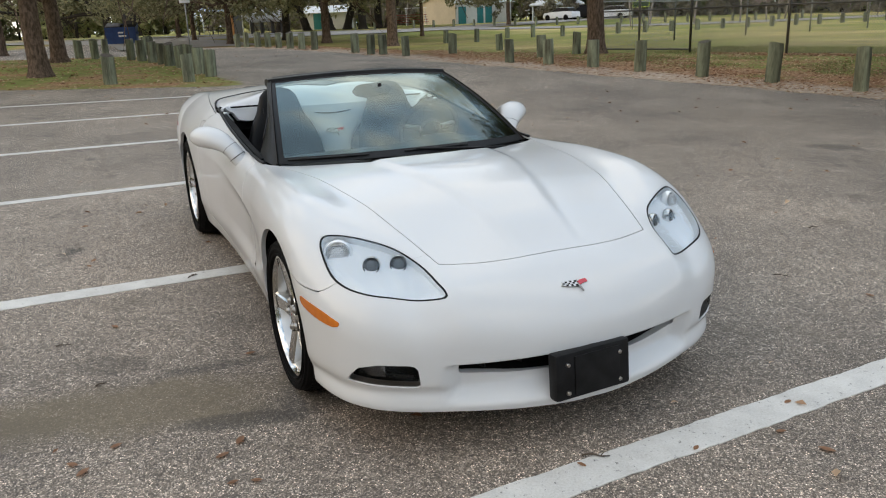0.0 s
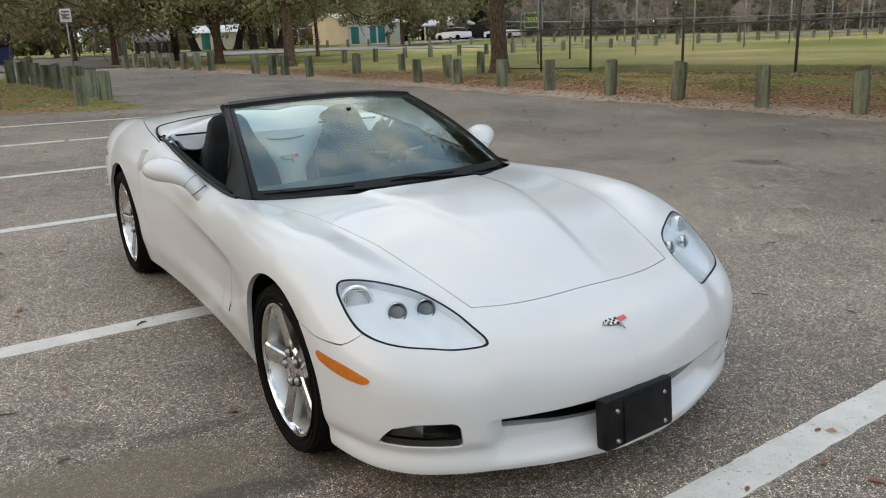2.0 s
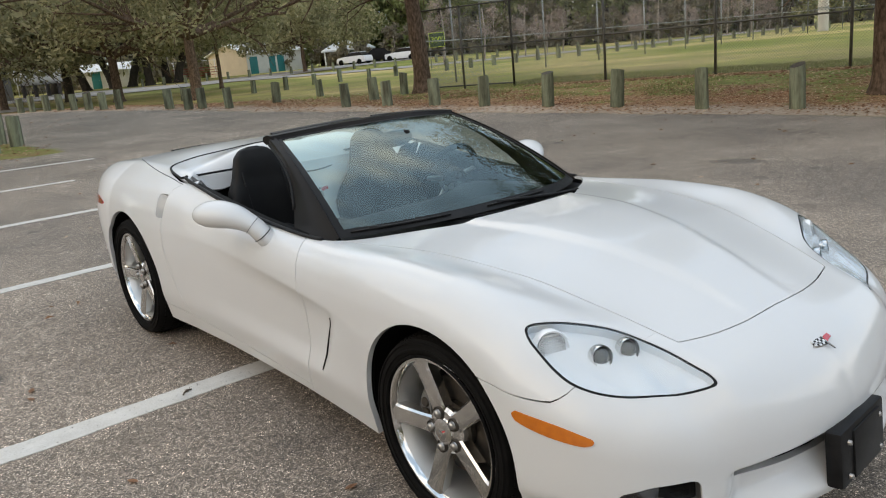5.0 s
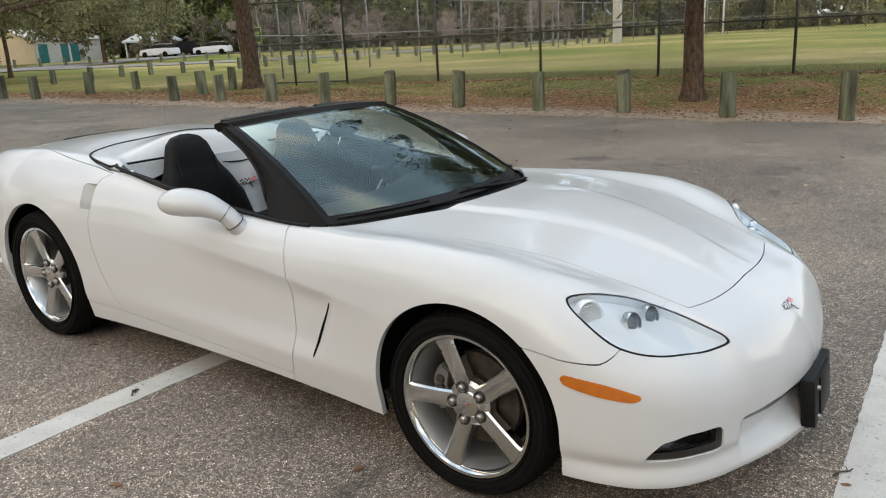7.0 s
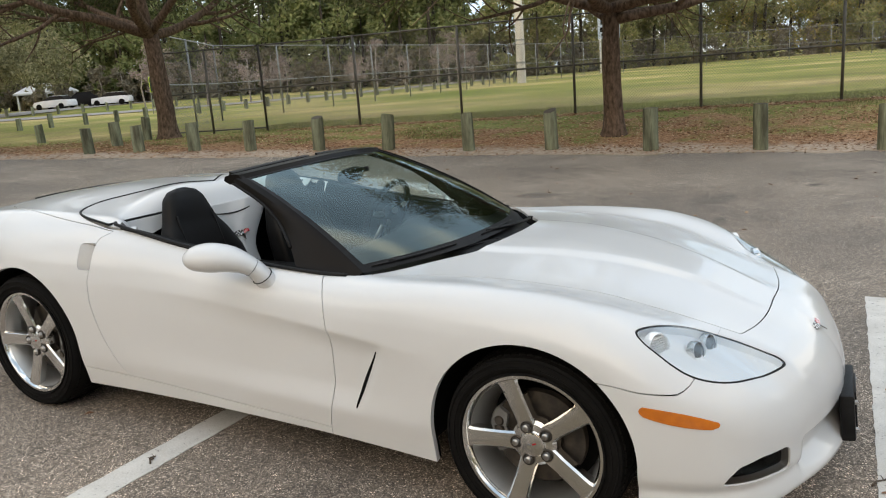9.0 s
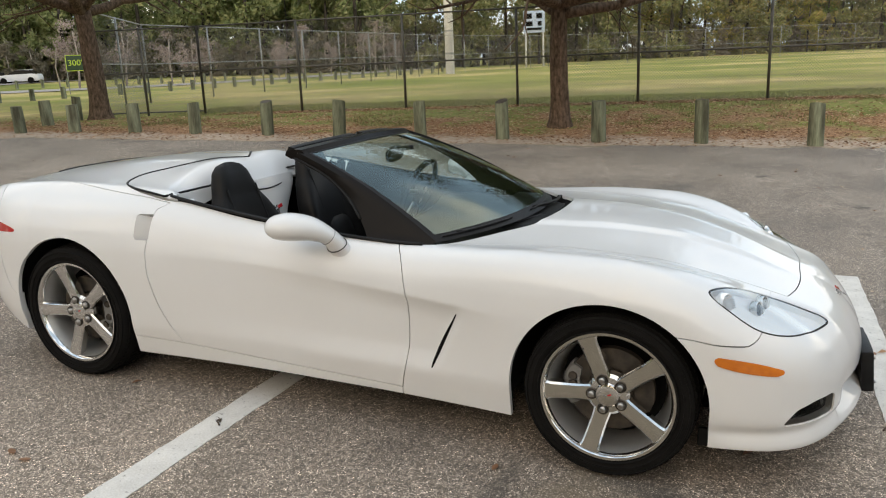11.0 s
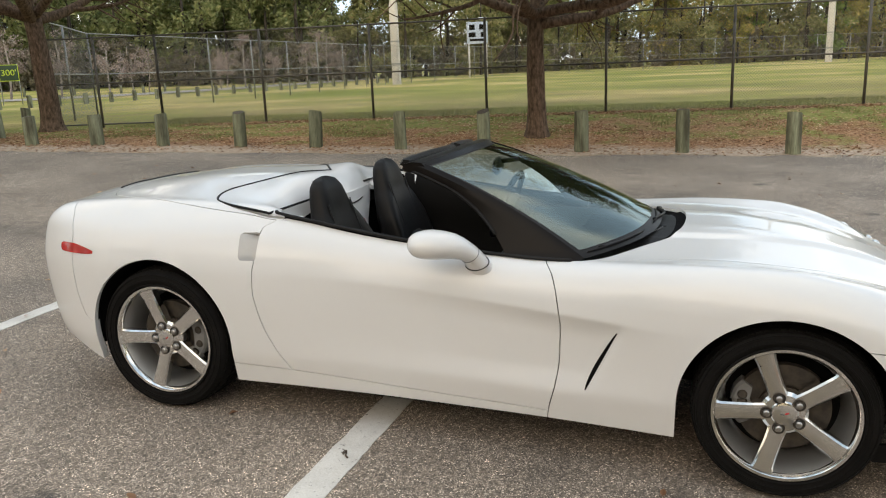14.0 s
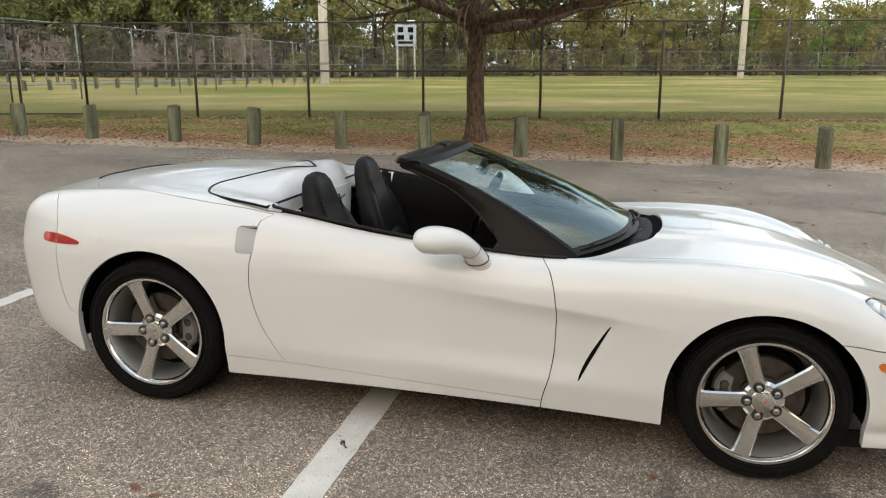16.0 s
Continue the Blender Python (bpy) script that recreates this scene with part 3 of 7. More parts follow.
F_A = Vector((7.25, 23.0))
F_DIR = Vector((1.695, -2.53)).normalized()
fence(F_A, F_A + F_DIR * 3.045 * 13, 2.45, 3.045, M_FPOST, M_WIRE, 0.072, 0.0034, "dark chain-link field fence with mid rail on the leafy verge")
fence((4.95, 25.6), (7.25, 23.0), 2.45, 1.5, M_FPOST, M_WIRE, 0.09, 0.0021, "open dark chain-link gate section at the field corner", (0.04, 0.5, 1.0))
FIELD_LABEL = "grey chain-link fence along the far side of the field"
fence((4.95, 25.6), (9.9, 33.6), 3.1, 4.2, M_GALV, M_WIRE2, 0.16, 0.0028, "grey chain-link fence running along the field edge")
fence((9.9, 33.6), (39.8, 49.3), 3.1, 4.2, M_GALV, M_WIRE2, 0.18, 0.0032, "grey chain-link fence running along the field edge")
fence((39.8, 49.3), (60, 55), 3.1, 4.2, M_GALV, M_WIRE2, 0.24, 0.0042, FIELD_LABEL)
fence((60, 55), (112, 19), 3.1, 4.2, M_GALV, M_WIRE2, 0.28, 0.0055, FIELD_LABEL)
fence((112, 19), (140, -14), 3.1, 4.2, M_GALV, M_WIRE2, 0.28, 0.0055, FIELD_LABEL)

# ---- trees ----
M_BARK = material("oak bark", (0.19, 0.135, 0.10), 0.95, 0, (0.06, 0.043, 0.032), 16, 0.95, 40, 0.7, bump=1.0, bump_scale=22, stretch=(1, 1, 0.42), vary=0.12, spec=0.1)
M_BARKD = material("dark live oak bark", (0.055, 0.045, 0.037), 0.95, 0, (0.03, 0.025, 0.02), 6, 0.9, 30, 0.6, bump=1.0, bump_scale=14, stretch=(1, 1, 0.3))
M_PALEBARK = material("pale bare bark", (0.42, 0.37, 0.33), 0.95, 0, (0.30, 0.26, 0.23), 6, 0.9, 30, 0.6)


def leaf_material(name, a, b, c):
    m = bpy.data.materials.new(name)
    m.use_nodes = True
    nt = m.node_tree
    n, link = nt.nodes, nt.links.new
    bsdf = n["Principled BSDF"]
    geo, rp = n.new("ShaderNodeNewGeometry"), n.new("ShaderNodeValToRGB")
    e = rp.color_ramp.elements
    e.new(0.5)
    for el, p, col in zip(e, (0.0, 0.5, 1.0), (a, b, c)):
        el.position, el.color = p, (*col, 1)
    link(geo.outputs["Random Per Island"], rp.inputs[0])
    tex, mx = n.new("ShaderNodeTexNoise"), n.new("ShaderNodeMixRGB")
    tex.inputs["Scale"].default_value = 0.35
    mx.blend_type = "OVERLAY"
    mx.inputs[0].default_value = 0.5
    link(geo.outputs["Position"], tex.inputs["Vector"])
    link(rp.outputs[0], mx.inputs[1])
    link(tex.outputs["Fac"], mx.inputs[2])
    link(mx.outputs[0], bsdf.inputs["Base Color"])
    bsdf.inputs["Roughness"].default_value = 0.6
    bsdf.inputs["Subsurface Weight"].default_value = 0.0
    tr, ms = n.new("ShaderNodeBsdfTranslucent"), n.new("ShaderNodeMixShader")
    ms.inputs[0].default_value = 0.45
    link(mx.outputs[0], tr.inputs[0])
    link(bsdf.outputs[0], ms.inputs[1])
    link(tr.outputs[0], ms.inputs[2])
    link(ms.outputs[0], n["Material Output"].inputs[0])
    return m


# haze over the far oaks is put into this pale leaf colour
M_OAK = leaf_material("live oak leaves paled for haze", (0.17, 0.17, 0.085), (0.27, 0.26, 0.135), (0.42, 0.38, 0.22))
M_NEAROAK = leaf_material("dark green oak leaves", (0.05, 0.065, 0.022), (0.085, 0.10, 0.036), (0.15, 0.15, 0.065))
M_PINE = leaf_material("mixed wood leaves", (0.15, 0.19, 0.07), (0.24, 0.275, 0.11), (0.36, 0.36, 0.17))
M_EDGE = leaf_material("olive and brown wood leaves", (0.18, 0.21, 0.08), (0.28, 0.29, 0.12), (0.43, 0.38, 0.20))
M_SPRING = leaf_material("yellow-green spring leaves", (0.24, 0.25, 0.06), (0.36, 0.33, 0.09), (0.46, 0.36, 0.15))
M_FRESH = leaf_material("fresh green leaves", (0.12, 0.21, 0.04), (0.18, 0.28, 0.06), (0.24, 0.33, 0.09))
M_BRUSH = leaf_material("grey-brown brush", (0.17, 0.155, 0.115), (0.24, 0.215, 0.155), (0.32, 0.28, 0.20))
M_RUSSET = leaf_material("russet bare twigs", (0.30, 0.23, 0.20), (0.38, 0.30, 0.265), (0.48, 0.40, 0.36))


def leaf_cloud(centres, count, size, spread, seed, flat=0.7):
    """Many small folded leaves scattered in clumps round the given places."""
    rng = np.random.default_rng(seed)
    c = np.array(centres, float)
    pick = c[rng.integers(0, len(c), count)]
    off = rng.normal(0, 1, (count, 3))
    off /= np.linalg.norm(off, axis=1, keepdims=True) + 1e-9
    off *= (rng.random((count, 1)) ** 0.45) * spread
    off[:, 2] *= flat
    p = pick + off
    d = rng.normal(0, 1, (count, 3))
    d /= np.linalg.norm(d, axis=1, keepdims=True)
    e = np.cross(d, rng.normal(0, 1, (count, 3)))
    e /= np.linalg.norm(e, axis=1, keepdims=True)
    s = size * rng.uniform(0.6, 1.4, (count, 1))
    k = np.cross(d, e) * s * 0.18
    quad = np.stack([p - d * s, p + e * s * 0.45 + k, p + d * s, p - e * s * 0.45 + k], 1).reshape(-1, 3)
    faces = np.arange(count * 4).reshape(-1, 4)
    return quad, faces


def fast_mesh(name, verts, faces, mat, smooth=False):
    me = bpy.data.meshes.new(name)
    verts, faces = np.asarray(verts, np.float32), np.asarray(faces, np.int32)
    me.vertices.add(len(verts))
    me.vertices.foreach_set("co", verts.ravel())
    me.loops.add(faces.size)
    me.loops.foreach_set("vertex_index", faces.ravel())
    me.polygons.add(len(faces))
    me.polygons.foreach_set("loop_start", np.arange(0, faces.size, faces.shape[1], dtype=np.int32))
    me.update(calc_edges=True)
    me.polygons.foreach_set("use_smooth", [smooth] * len(faces))
    me.materials.append(mat)
    return me


def limb(rng, start, direction, length, radius, depth, out, tips, droop=0.0, wander=0.25, keep=0.0):
    """A crooked tapering branch with side branches; tips are where the leaves go."""
    n = 6 if depth else 4
    p, d = Vector(start), Vector(direction).normalized()
    pts, rad = [p.copy()], [radius]
    for i in range(n):
        d = (d + Vector((rng.uniform(-wander, wander), rng.uniform(-wander, wander), rng.uniform(-wander, wander) * 0.6 + 0.05 - droop))).normalized()
        p = p + d * length / n
        pts.append(p.copy())
        rad.append(radius * (1 - 0.62 * (i + 1) / n))
        if depth and i >= 1:
            for _ in range(1 if rng.random() < 0.85 else 2):
                side = d.cross(Vector((rng.uniform(-1, 1), rng.uniform(-1, 1), rng.uniform(-0.3, 1)))).normalized()
                nd = (d * 0.55 + side * rng.uniform(0.5, 0.95) + Vector((0, 0, 0.18 + keep))).normalized()
                limb(rng, p, nd, length * rng.uniform(0.42, 0.62), rad[-1] * 0.62, depth - 1, out, tips, droop * 0.6, wander)
        if depth <= 1 and i >= n // 2:
            tips.append(p.copy())
    tips.append(p.copy())
    v, f = tube_data(spline(pts, 2), [rad[min(int(i / 2), n)] * (1 if i % 2 == 0 else 0.5 * (1 + rad[min(i // 2 + 1, n)] / rad[i // 2])) for i in range(2 * n + 1)], 8 if radius > 0.05 else 5)
    off = len(out[0])
    out[0].extend(v)
    out[1].extend(tuple(k + off for k in q) for q in f)


def oak(name_label, at, height, trunk_r, limbs, reach, leaves, leaf_size, seed, bark, leaf, clump=0.6, depth=2, start_h=None, up=0.35, lean=(0, 0), droop=0.0, skirt=0.75, group="oaks round the lot"):
    rng = random.Random(seed)
    root = thing("oak_tree", name_label, "tree", at, group)
    fork = start_h or height * 0.4
    prof = [(0, 0, -0.3), (0.02, 0.0, 0.15), (lean[0] * 0.3, lean[1] * 0.3, fork * 0.45), (lean[0], lean[1], fork)]
    pts = spline(prof, 5)
    rad = []
    for q in pts:
        t = max(q.z, 0) / fork
        rad.append(trunk_r * (1 + 0.42 * math.exp(-max(q.z, 0) / 0.16)) * (1 - 0.22 * t))
    tv, tf = tube_data(pts, rad, 16)
    tv = [v + (v - Vector((0, 0, v.z))).normalized() * trunk_r * 0.06 * math.sin(5 * math.atan2(v.y, v.x) + 3 * v.z) for v in tv]
    part("trunk", mesh_of("trunk", tv, tf, bark), root)
    out, tips = ([], []), []
    for k in range(limbs):
        a = 2 * math.pi * k / limbs + rng.uniform(-0.35, 0.35)
        base = Vector((lean[0], lean[1], fork - rng.uniform(0.0, 0.25) * (k % 2)))
        limb(rng, base, (math.cos(a), math.sin(a), up + rng.uniform(-0.1, 0.25)), reach * rng.uniform(0.8, 1.15), trunk_r * rng.uniform(0.45, 0.62), depth, out, tips, droop)
    limb(rng, (lean[0], lean[1], fork - 0.1), (0.1, 0.05, 1), height - fork, trunk_r * 0.6, depth, out, tips, 0)
    tagged(part("branchwork", mesh_of("branchwork", *out, bark), root), kind="stuff")
    tips = [t for t in tips if t.z > fork + skirt]
    q, f = leaf_cloud([tuple(t) for t in tips], leaves, leaf_size, clump, seed)
    tagged(part("crown", fast_mesh("crown", q, f, leaf), root), kind="stuff")
    return root


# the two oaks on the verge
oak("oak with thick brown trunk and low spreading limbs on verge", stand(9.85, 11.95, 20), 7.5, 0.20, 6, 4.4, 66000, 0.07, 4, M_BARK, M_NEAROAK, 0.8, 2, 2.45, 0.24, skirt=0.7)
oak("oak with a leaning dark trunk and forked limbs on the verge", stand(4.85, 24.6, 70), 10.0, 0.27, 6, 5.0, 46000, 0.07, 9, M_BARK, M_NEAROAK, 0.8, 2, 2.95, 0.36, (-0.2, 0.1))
# oaks round the far side of the lot
for k, (x, y, r, h, fk, reach, leaves) in enumerate((
        (-10.0, 19.9, 0.24, 8, 3.0, 5.0, 24000), (-12.2, 25.7, 0.24, 8, 3.0, 5.2, 24000), (-2.3, 40.5, 0.27, 9, 3.3, 6.5, 30000), (-6.8, 49, 0.27, 9, 2.9, 6.0, 30000),
        (-10.6, 56.5, 0.30, 9, 2.7, 6.0, 30000), (-13.2, 51, 0.20, 8, 2.7, 5.6, 28000), (-18.5, 61, 0.18, 8, 2.6, 5.6, 26000), (6.9, 79, 0.20, 8, 3.0, 4.4, 24000),
        (-29, 71, 0.38, 11, 2.6, 6.5, 24000), (-37, 73, 0.36, 11, 2.8, 6.5, 22000), (-23.5, 73, 0.2, 10, 3.2, 5.5, 20000), (-24, 44, 0.3, 9, 3.2, 6.0, 20000), (-1.1, 56, 0.13, 8, 3.6, 3.8, 14000))):
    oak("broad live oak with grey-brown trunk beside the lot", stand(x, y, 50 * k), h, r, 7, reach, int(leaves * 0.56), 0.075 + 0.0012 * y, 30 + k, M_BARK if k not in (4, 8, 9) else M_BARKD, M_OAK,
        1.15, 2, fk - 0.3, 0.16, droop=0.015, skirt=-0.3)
for k, (x, y) in enumerate(((-16.5, 84), (-14.0, 86), (-11.2, 84), (-9.6, 86), (-7.8, 84), (-6.4, 87), (-5.2, 85))):   # a dark clump of twisted trunks
    oak("dark live oak with twisted leaning trunk in a clump", stand(x, y, 60 * k), 11, 0.42, 5, 7.0, 16000, 0.18, 60 + k, M_BARKD, M_OAK,
        1.6, 1, 3.4, 0.45, (1.2 * (-1) ** k, 0.6), 0.0, 0.2)


def woods(name, label, strip, depth_m, count, height, mat, seed, leaves=420, size=0.42, trunk=M_BARKD, low=0.04):
    """A belt of far trees in one mesh of leaves and one of trunks."""
    rng = random.Random(seed)
    nrng = np.random.default_rng(seed)
    verts, faces, tv, tf = [], [], [], []
    off = 0
    for k in range(count):
        t = (k + rng.uniform(-0.5, 0.5)) / count
        i = min(int(t * (len(strip) - 1)), len(strip) - 2) if t > 0 else 0
        u = t * (len(strip) - 1) - i
        a, b = Vector(strip[i]), Vector(strip[i + 1])
        nrm = Vector((-(b - a).y, (b - a).x)).normalized()
        p = a.lerp(b, u) + nrm * rng.uniform(-0.5, 0.5) * depth_m
        h = height * rng.uniform(0.65, 1.2)
        g = ground(p.x, p.y)
        w = h * rng.uniform(0.20, 0.32)
        clumps = []
        for _ in range(int(13 + rng.random() * 7)):
            zz = rng.uniform(low, 0.97)
            ww = w * math.sqrt(max(0.06, 1 - ((zz - 0.5) / 0.52) ** 2))
            aa = rng.uniform(0, 6.28)
            clumps.append((p.x + math.cos(aa) * ww * rng.random() ** 0.5, p.y + math.sin(aa) * ww * rng.random() ** 0.5, g + zz * h))
        q, f = leaf_cloud(clumps, leaves, size, h * 0.115, seed * 1000 + k, 0.75)
        verts.append(q)
        faces.append(f + off)
        off += len(q)
        v, f2 = tube_data([(p.x, p.y, g - 0.3), (p.x + rng.uniform(-0.3, 0.3), p.y, g + h * 0.45), (p.x, p.y, g + h * 0.85)], [h * 0.018, h * 0.013, 0.04], 6)
        o2 = len(tv)
        tv += v
        tf += [tuple(j + o2 for j in q2) for q2 in f2]
    root = thing(name, label, "woods", kind="stuff")
    tagged(part("leaves", fast_mesh(name, np.concatenate(verts), np.concatenate(faces), mat), root), kind="stuff")
    tagged(part("trunks", mesh_of("trunks", tv, tf, trunk), root), kind="stuff")
    return root


woods("far_woods", "tall green pine and oak woods behind the field", [(-10, 130), (20, 118), (50, 105), (72, 96)], 26, 150, 17, M_PINE, 21, 1300, 0.33)
woods("field_edge_woods", "mixed green and brown woods along the field's far edge", [(70, 92), (105, 75), (140, 52), (170, 20), (185, -25)], 24, 120, 16, M_EDGE, 22, 1400, 0.35)
woods("spring_trees", "yellow-green budding trees at the field's far edge", [(100, 68), (128, 52), (150, 30)], 12, 22, 13, M_SPRING, 23, 700, 0.38)
woods("fresh_trees", "fresh green young trees at the field's far edge", [(118, 55), (160, 12)], 6, 5, 11, M_FRESH, 24, 800, 0.34)
# lighter M_EDGE leaves stand in for haze on these woods
woods("north_woods", "dark oak woods behind the park buildings", [(-130, 100), (-80, 128), (-40, 135), (0, 128)], 24, 120, 13, M_EDGE, 25, 700, 0.5)
woods("bare_trees", "small pinkish budding trees along the far road", [(14, 64), (30, 69), (52, 75), (60, 77)], 4, 15, 5.0, M_RUSSET, 26, 900, 0.085, M_PALEBARK, 0.42)
# unseen belt, added to block low sky light on the car
woods("sky_block_woods", "unseen tree belt added behind the lot to cut low sky light", [(-48, 40), (-46, 5), (-38, -22), (-8, -36), (30, -36), (60, -30), (110, -40)], 12, 90, 14, M_OAK, 27, 420, 0.6)

# ---- things round the field and the far side of the park ----
M_CONC = material("pale concrete pole", (0.62, 0.60, 0.56), 0.85, 0, (0.50, 0.48, 0.45), 2, 0.6, 30, 0.3)
M_WALL = material("cream rendered wall", (0.62, 0.54, 0.43), 0.85, 0, (0.52, 0.45, 0.36), 1.2, 0.6, 30, 0.25)
M_WALLW = material("pale grey rendered wall", (0.55, 0.55, 0.53), 0.85, 0, (0.46, 0.46, 0.45), 1.2, 0.6, 30, 0.25)
M_ROOF = material("white metal roof", (0.70, 0.72, 0.73), 0.4, 0.0, (0.60, 0.62, 0.63), 1.5, 0.6, 20, 0.2)
M_TEAL = material("teal painted door", (0.015, 0.16, 0.17), 0.5, 0, (0.012, 0.12, 0.13), 3, 0.6, 30, 0.2)
M_BLUE = material("faded blue steel", (0.03, 0.07, 0.22), 0.55, 0, (0.02, 0.05, 0.16), 3, 0.7, 30, 0.3)
M_DARKSTEEL = material("dark rusty steel", (0.05, 0.05, 0.055), 0.6, 0, (0.08, 0.06, 0.05), 3, 0.7, 30, 0.3)
M_SIGN = material("dark green sign face", (0.03, 0.06, 0.03), 0.6, 0, (0.04, 0.07, 0.035), 3, 0.5, 30, 0.2)
M_LIME = material("lime sign paint", (0.55, 0.68, 0.06), 0.6, 0, (0.48, 0.6, 0.05), 3, 0.5, 30, 0.2)
M_WHITE = material("white painted metal", (0.72, 0.73, 0.75), 0.4, 0, (0.62, 0.64, 0.66), 3, 0.5, 30, 0.2)
M_PALEBLUE = material("pale blue board", (0.45, 0.55, 0.72), 0.5, 0, (0.38, 0.48, 0.64), 2, 0.5, 30, 0.2)
M_ROADFAR = material("sunlit pale park road", (0.36, 0.33, 0.30), 0.9, 0, (0.28, 0.26, 0.235), 0.6, 0.6, 20, 0.4)
M_ORANGE = material("faded orange board", (0.62, 0.30, 0.12), 0.7, 0, (0.5, 0.24, 0.10), 2, 0.5, 30, 0.2)


def light_pole(x, y, h, r):
    P = thing("light_pole", "tall pale concrete floodlight pole beside the field", "light pole", stand(x, y), "floodlight poles")
    lathe("shaft", [(r, -0.3), (r * 0.97, h * 0.3), (r * 0.75, h * 0.7), (r * 0.5, h), (0, h)], M_CONC, P, None, 20)
    for z in (1.6, 3.4):
        lathe("band", [(r * 1.01, z), (r * 1.03, z + 0.03), (r * 1.03, z + 0.10), (r * 1.01, z + 0.13)], M_GALV, P, None, 20)
    box("cross_arm", (3.0, 0.14, 0.14), M_GALV, P, pose(0, 0, h - 0.6), 0.02)
    for k in range(4):
        box("floodlight", (0.5, 0.35, 0.45), M_GALV, P, pose(-1.2 + 0.8 * k, -0.3, h - 0.4, 30, 0, 0), 0.06)
    return P


light_pole(42.0, 50.3, 19, 0.37)
light_pole(99.4, 34.7, 20, 0.40)

SB = thing("scoreboard", "blue and white field scoreboard on two posts", "scoreboard", stand(63.6, 60.0, -52))
for x in (-0.95, 0.95):
    tube("post", [(x, 0, -0.3), (x, 0, 6.0)], 0.10, M_WHITE, SB, 10)
box("panel", (2.3, 0.22, 2.3), M_PALEBLUE, SB, pose(0, -0.16, 4.75), 0.03)
for x, z, w, h in ((-0.55, 5.35, 0.6, 0.55), (0.55, 5.35, 0.6, 0.55), (-0.55, 4.55, 0.75, 0.5), (0.6, 4.55, 0.4, 0.5), (0.0, 4.0, 1.6, 0.25)):
    box("display_window", (w, 0.04, h), M_GAP, SB, pose(x, -0.29, z), 0.01)
box("solar_panel", (0.9, 0.6, 0.05), M_WHITE, SB, pose(0.6, 0, 6.25, 25, 0, 0), 0.01)

SG = thing("distance_sign", "dark sign with lime digits 300 on the field fence", "sign", stand(13.9, 55.3, -12))
box("board", (1.05, 0.04, 0.95), M_SIGN, SG, pose(0, 0, 1.95), 0.01)
txt = bpy.data.curves.new("digits", "FONT")
txt.body, txt.size, txt.extrude, txt.align_x, txt.align_y = "300'", 0.52, 0.006, "CENTER", "CENTER"
dig = new("digits_curve", txt)
bpy.context.view_layer.update()
dig_mesh = bpy.data.meshes.new_from_object(dig)
bpy.data.objects.remove(dig)
dig_mesh.materials.clear()
dig_mesh.materials.append(M_LIME)
part("digits", dig_mesh, SG, "lime digits", pose(0, -0.028, 1.95, 90, 0, 0))
for z in (1.47, 2.43):
    box("edge", (1.09, 0.05, 0.04), M_LIME, SG, pose(0, 0, z), 0.008)
for x in (-0.53, 0.53):
    box("edge", (0.04, 0.05, 0.96), M_LIME, SG, pose(x, 0, 1.95), 0.008)
    tube("post", [(x, 0.06, -0.2), (x, 0.06, 2.5)], 0.03, M_GALV, SG, 8)


def gable_building(name, label, at, length, depth, wall_h, roof_h, wall, front_wall, doors):
    B = thing(name, label, "building", at)
    t = 0.15
    box("front_wall", (length, t, wall_h), front_wall, B, pose(0, -depth / 2, wall_h / 2 - 0.1), 0.01)
    box("back_wall", (length, t, wall_h), wall, B, pose(0, depth / 2, wall_h / 2 - 0.1), 0.01)
    for s in (-1, 1):
        bm = bmesh.new()
        pts = [(-depth / 2, -0.1), (depth / 2, -0.1), (depth / 2, wall_h - 0.1), (0, wall_h + roof_h - 0.1), (-depth / 2, wall_h - 0.1)]
        lo = [bm.verts.new((s * length / 2 - t / 2, y, z)) for y, z in pts]
        hi = [bm.verts.new((s * length / 2 + t / 2, y, z)) for y, z in pts]
        bm.faces.new(lo), bm.faces.new(hi[::-1])
        for k in range(5):
            bm.faces.new((lo[k], lo[(k + 1) % 5], hi[(k + 1) % 5], hi[k]))
        part("end_wall", bm_mesh("end_wall", bm, wall), B)
    slope = math.atan2(roof_h, depth / 2)
    run_l = math.hypot(roof_h, depth / 2) + 0.5
    for s in (-1, 1):
        R = box("roof", (length + 0.9, run_l, 0.08), M_ROOF, B, pose(0, s * (depth / 4 + 0.18), wall_h + roof_h / 2 - 0.1, math.degrees(-s * slope), 0, 0), 0.01)
        for k in range(int(length / 0.6)):
            box("seam", (0.04, run_l, 0.04), M_ROOF, R, pose(-length / 2 + 0.6 * k, 0, 0.055))
    for x, w in doors:
        D = box("door", (w, 0.06, 2.1), M_TEAL, B, pose(x, -depth / 2 - 0.09, 0.95), 0.01)
        lathe("knob", [(0, 0.05), (0.03, 0.04), (0.03, 0)], M_STEEL, D, pose(w * 0.35, -0.03, 0, 90, 0, 0), 10)
    return B


gable_building("restroom_building", "cream park building with white metal roof and teal doors", stand(3.63, 103.6, 38), 9.1, 7.0, 2.6, 1.1, M_WALL, M_WALLW,
               ((-3.6, 1.2), (-0.7, 1.0), (0.7, 1.1)))
PV = thing("picnic_pavilion", "open white-roofed park pavilion", "pavilion", stand(15.4, 104, -10))
bm = bmesh.new()
ring = [(-3.4, -3.0, 1.75), (3.4, -3.0, 1.75), (3.4, 3.0, 1.75), (-3.4, 3.0, 1.75)]
lo, mid = [bm.verts.new(p) for p in ring], [bm.verts.new((x, y, z + 0.18)) for x, y, z in ring]
top = [bm.verts.new((-1.2, 0, 3.1)), bm.verts.new((1.2, 0, 3.1))]
bm.faces.new(lo[::-1])
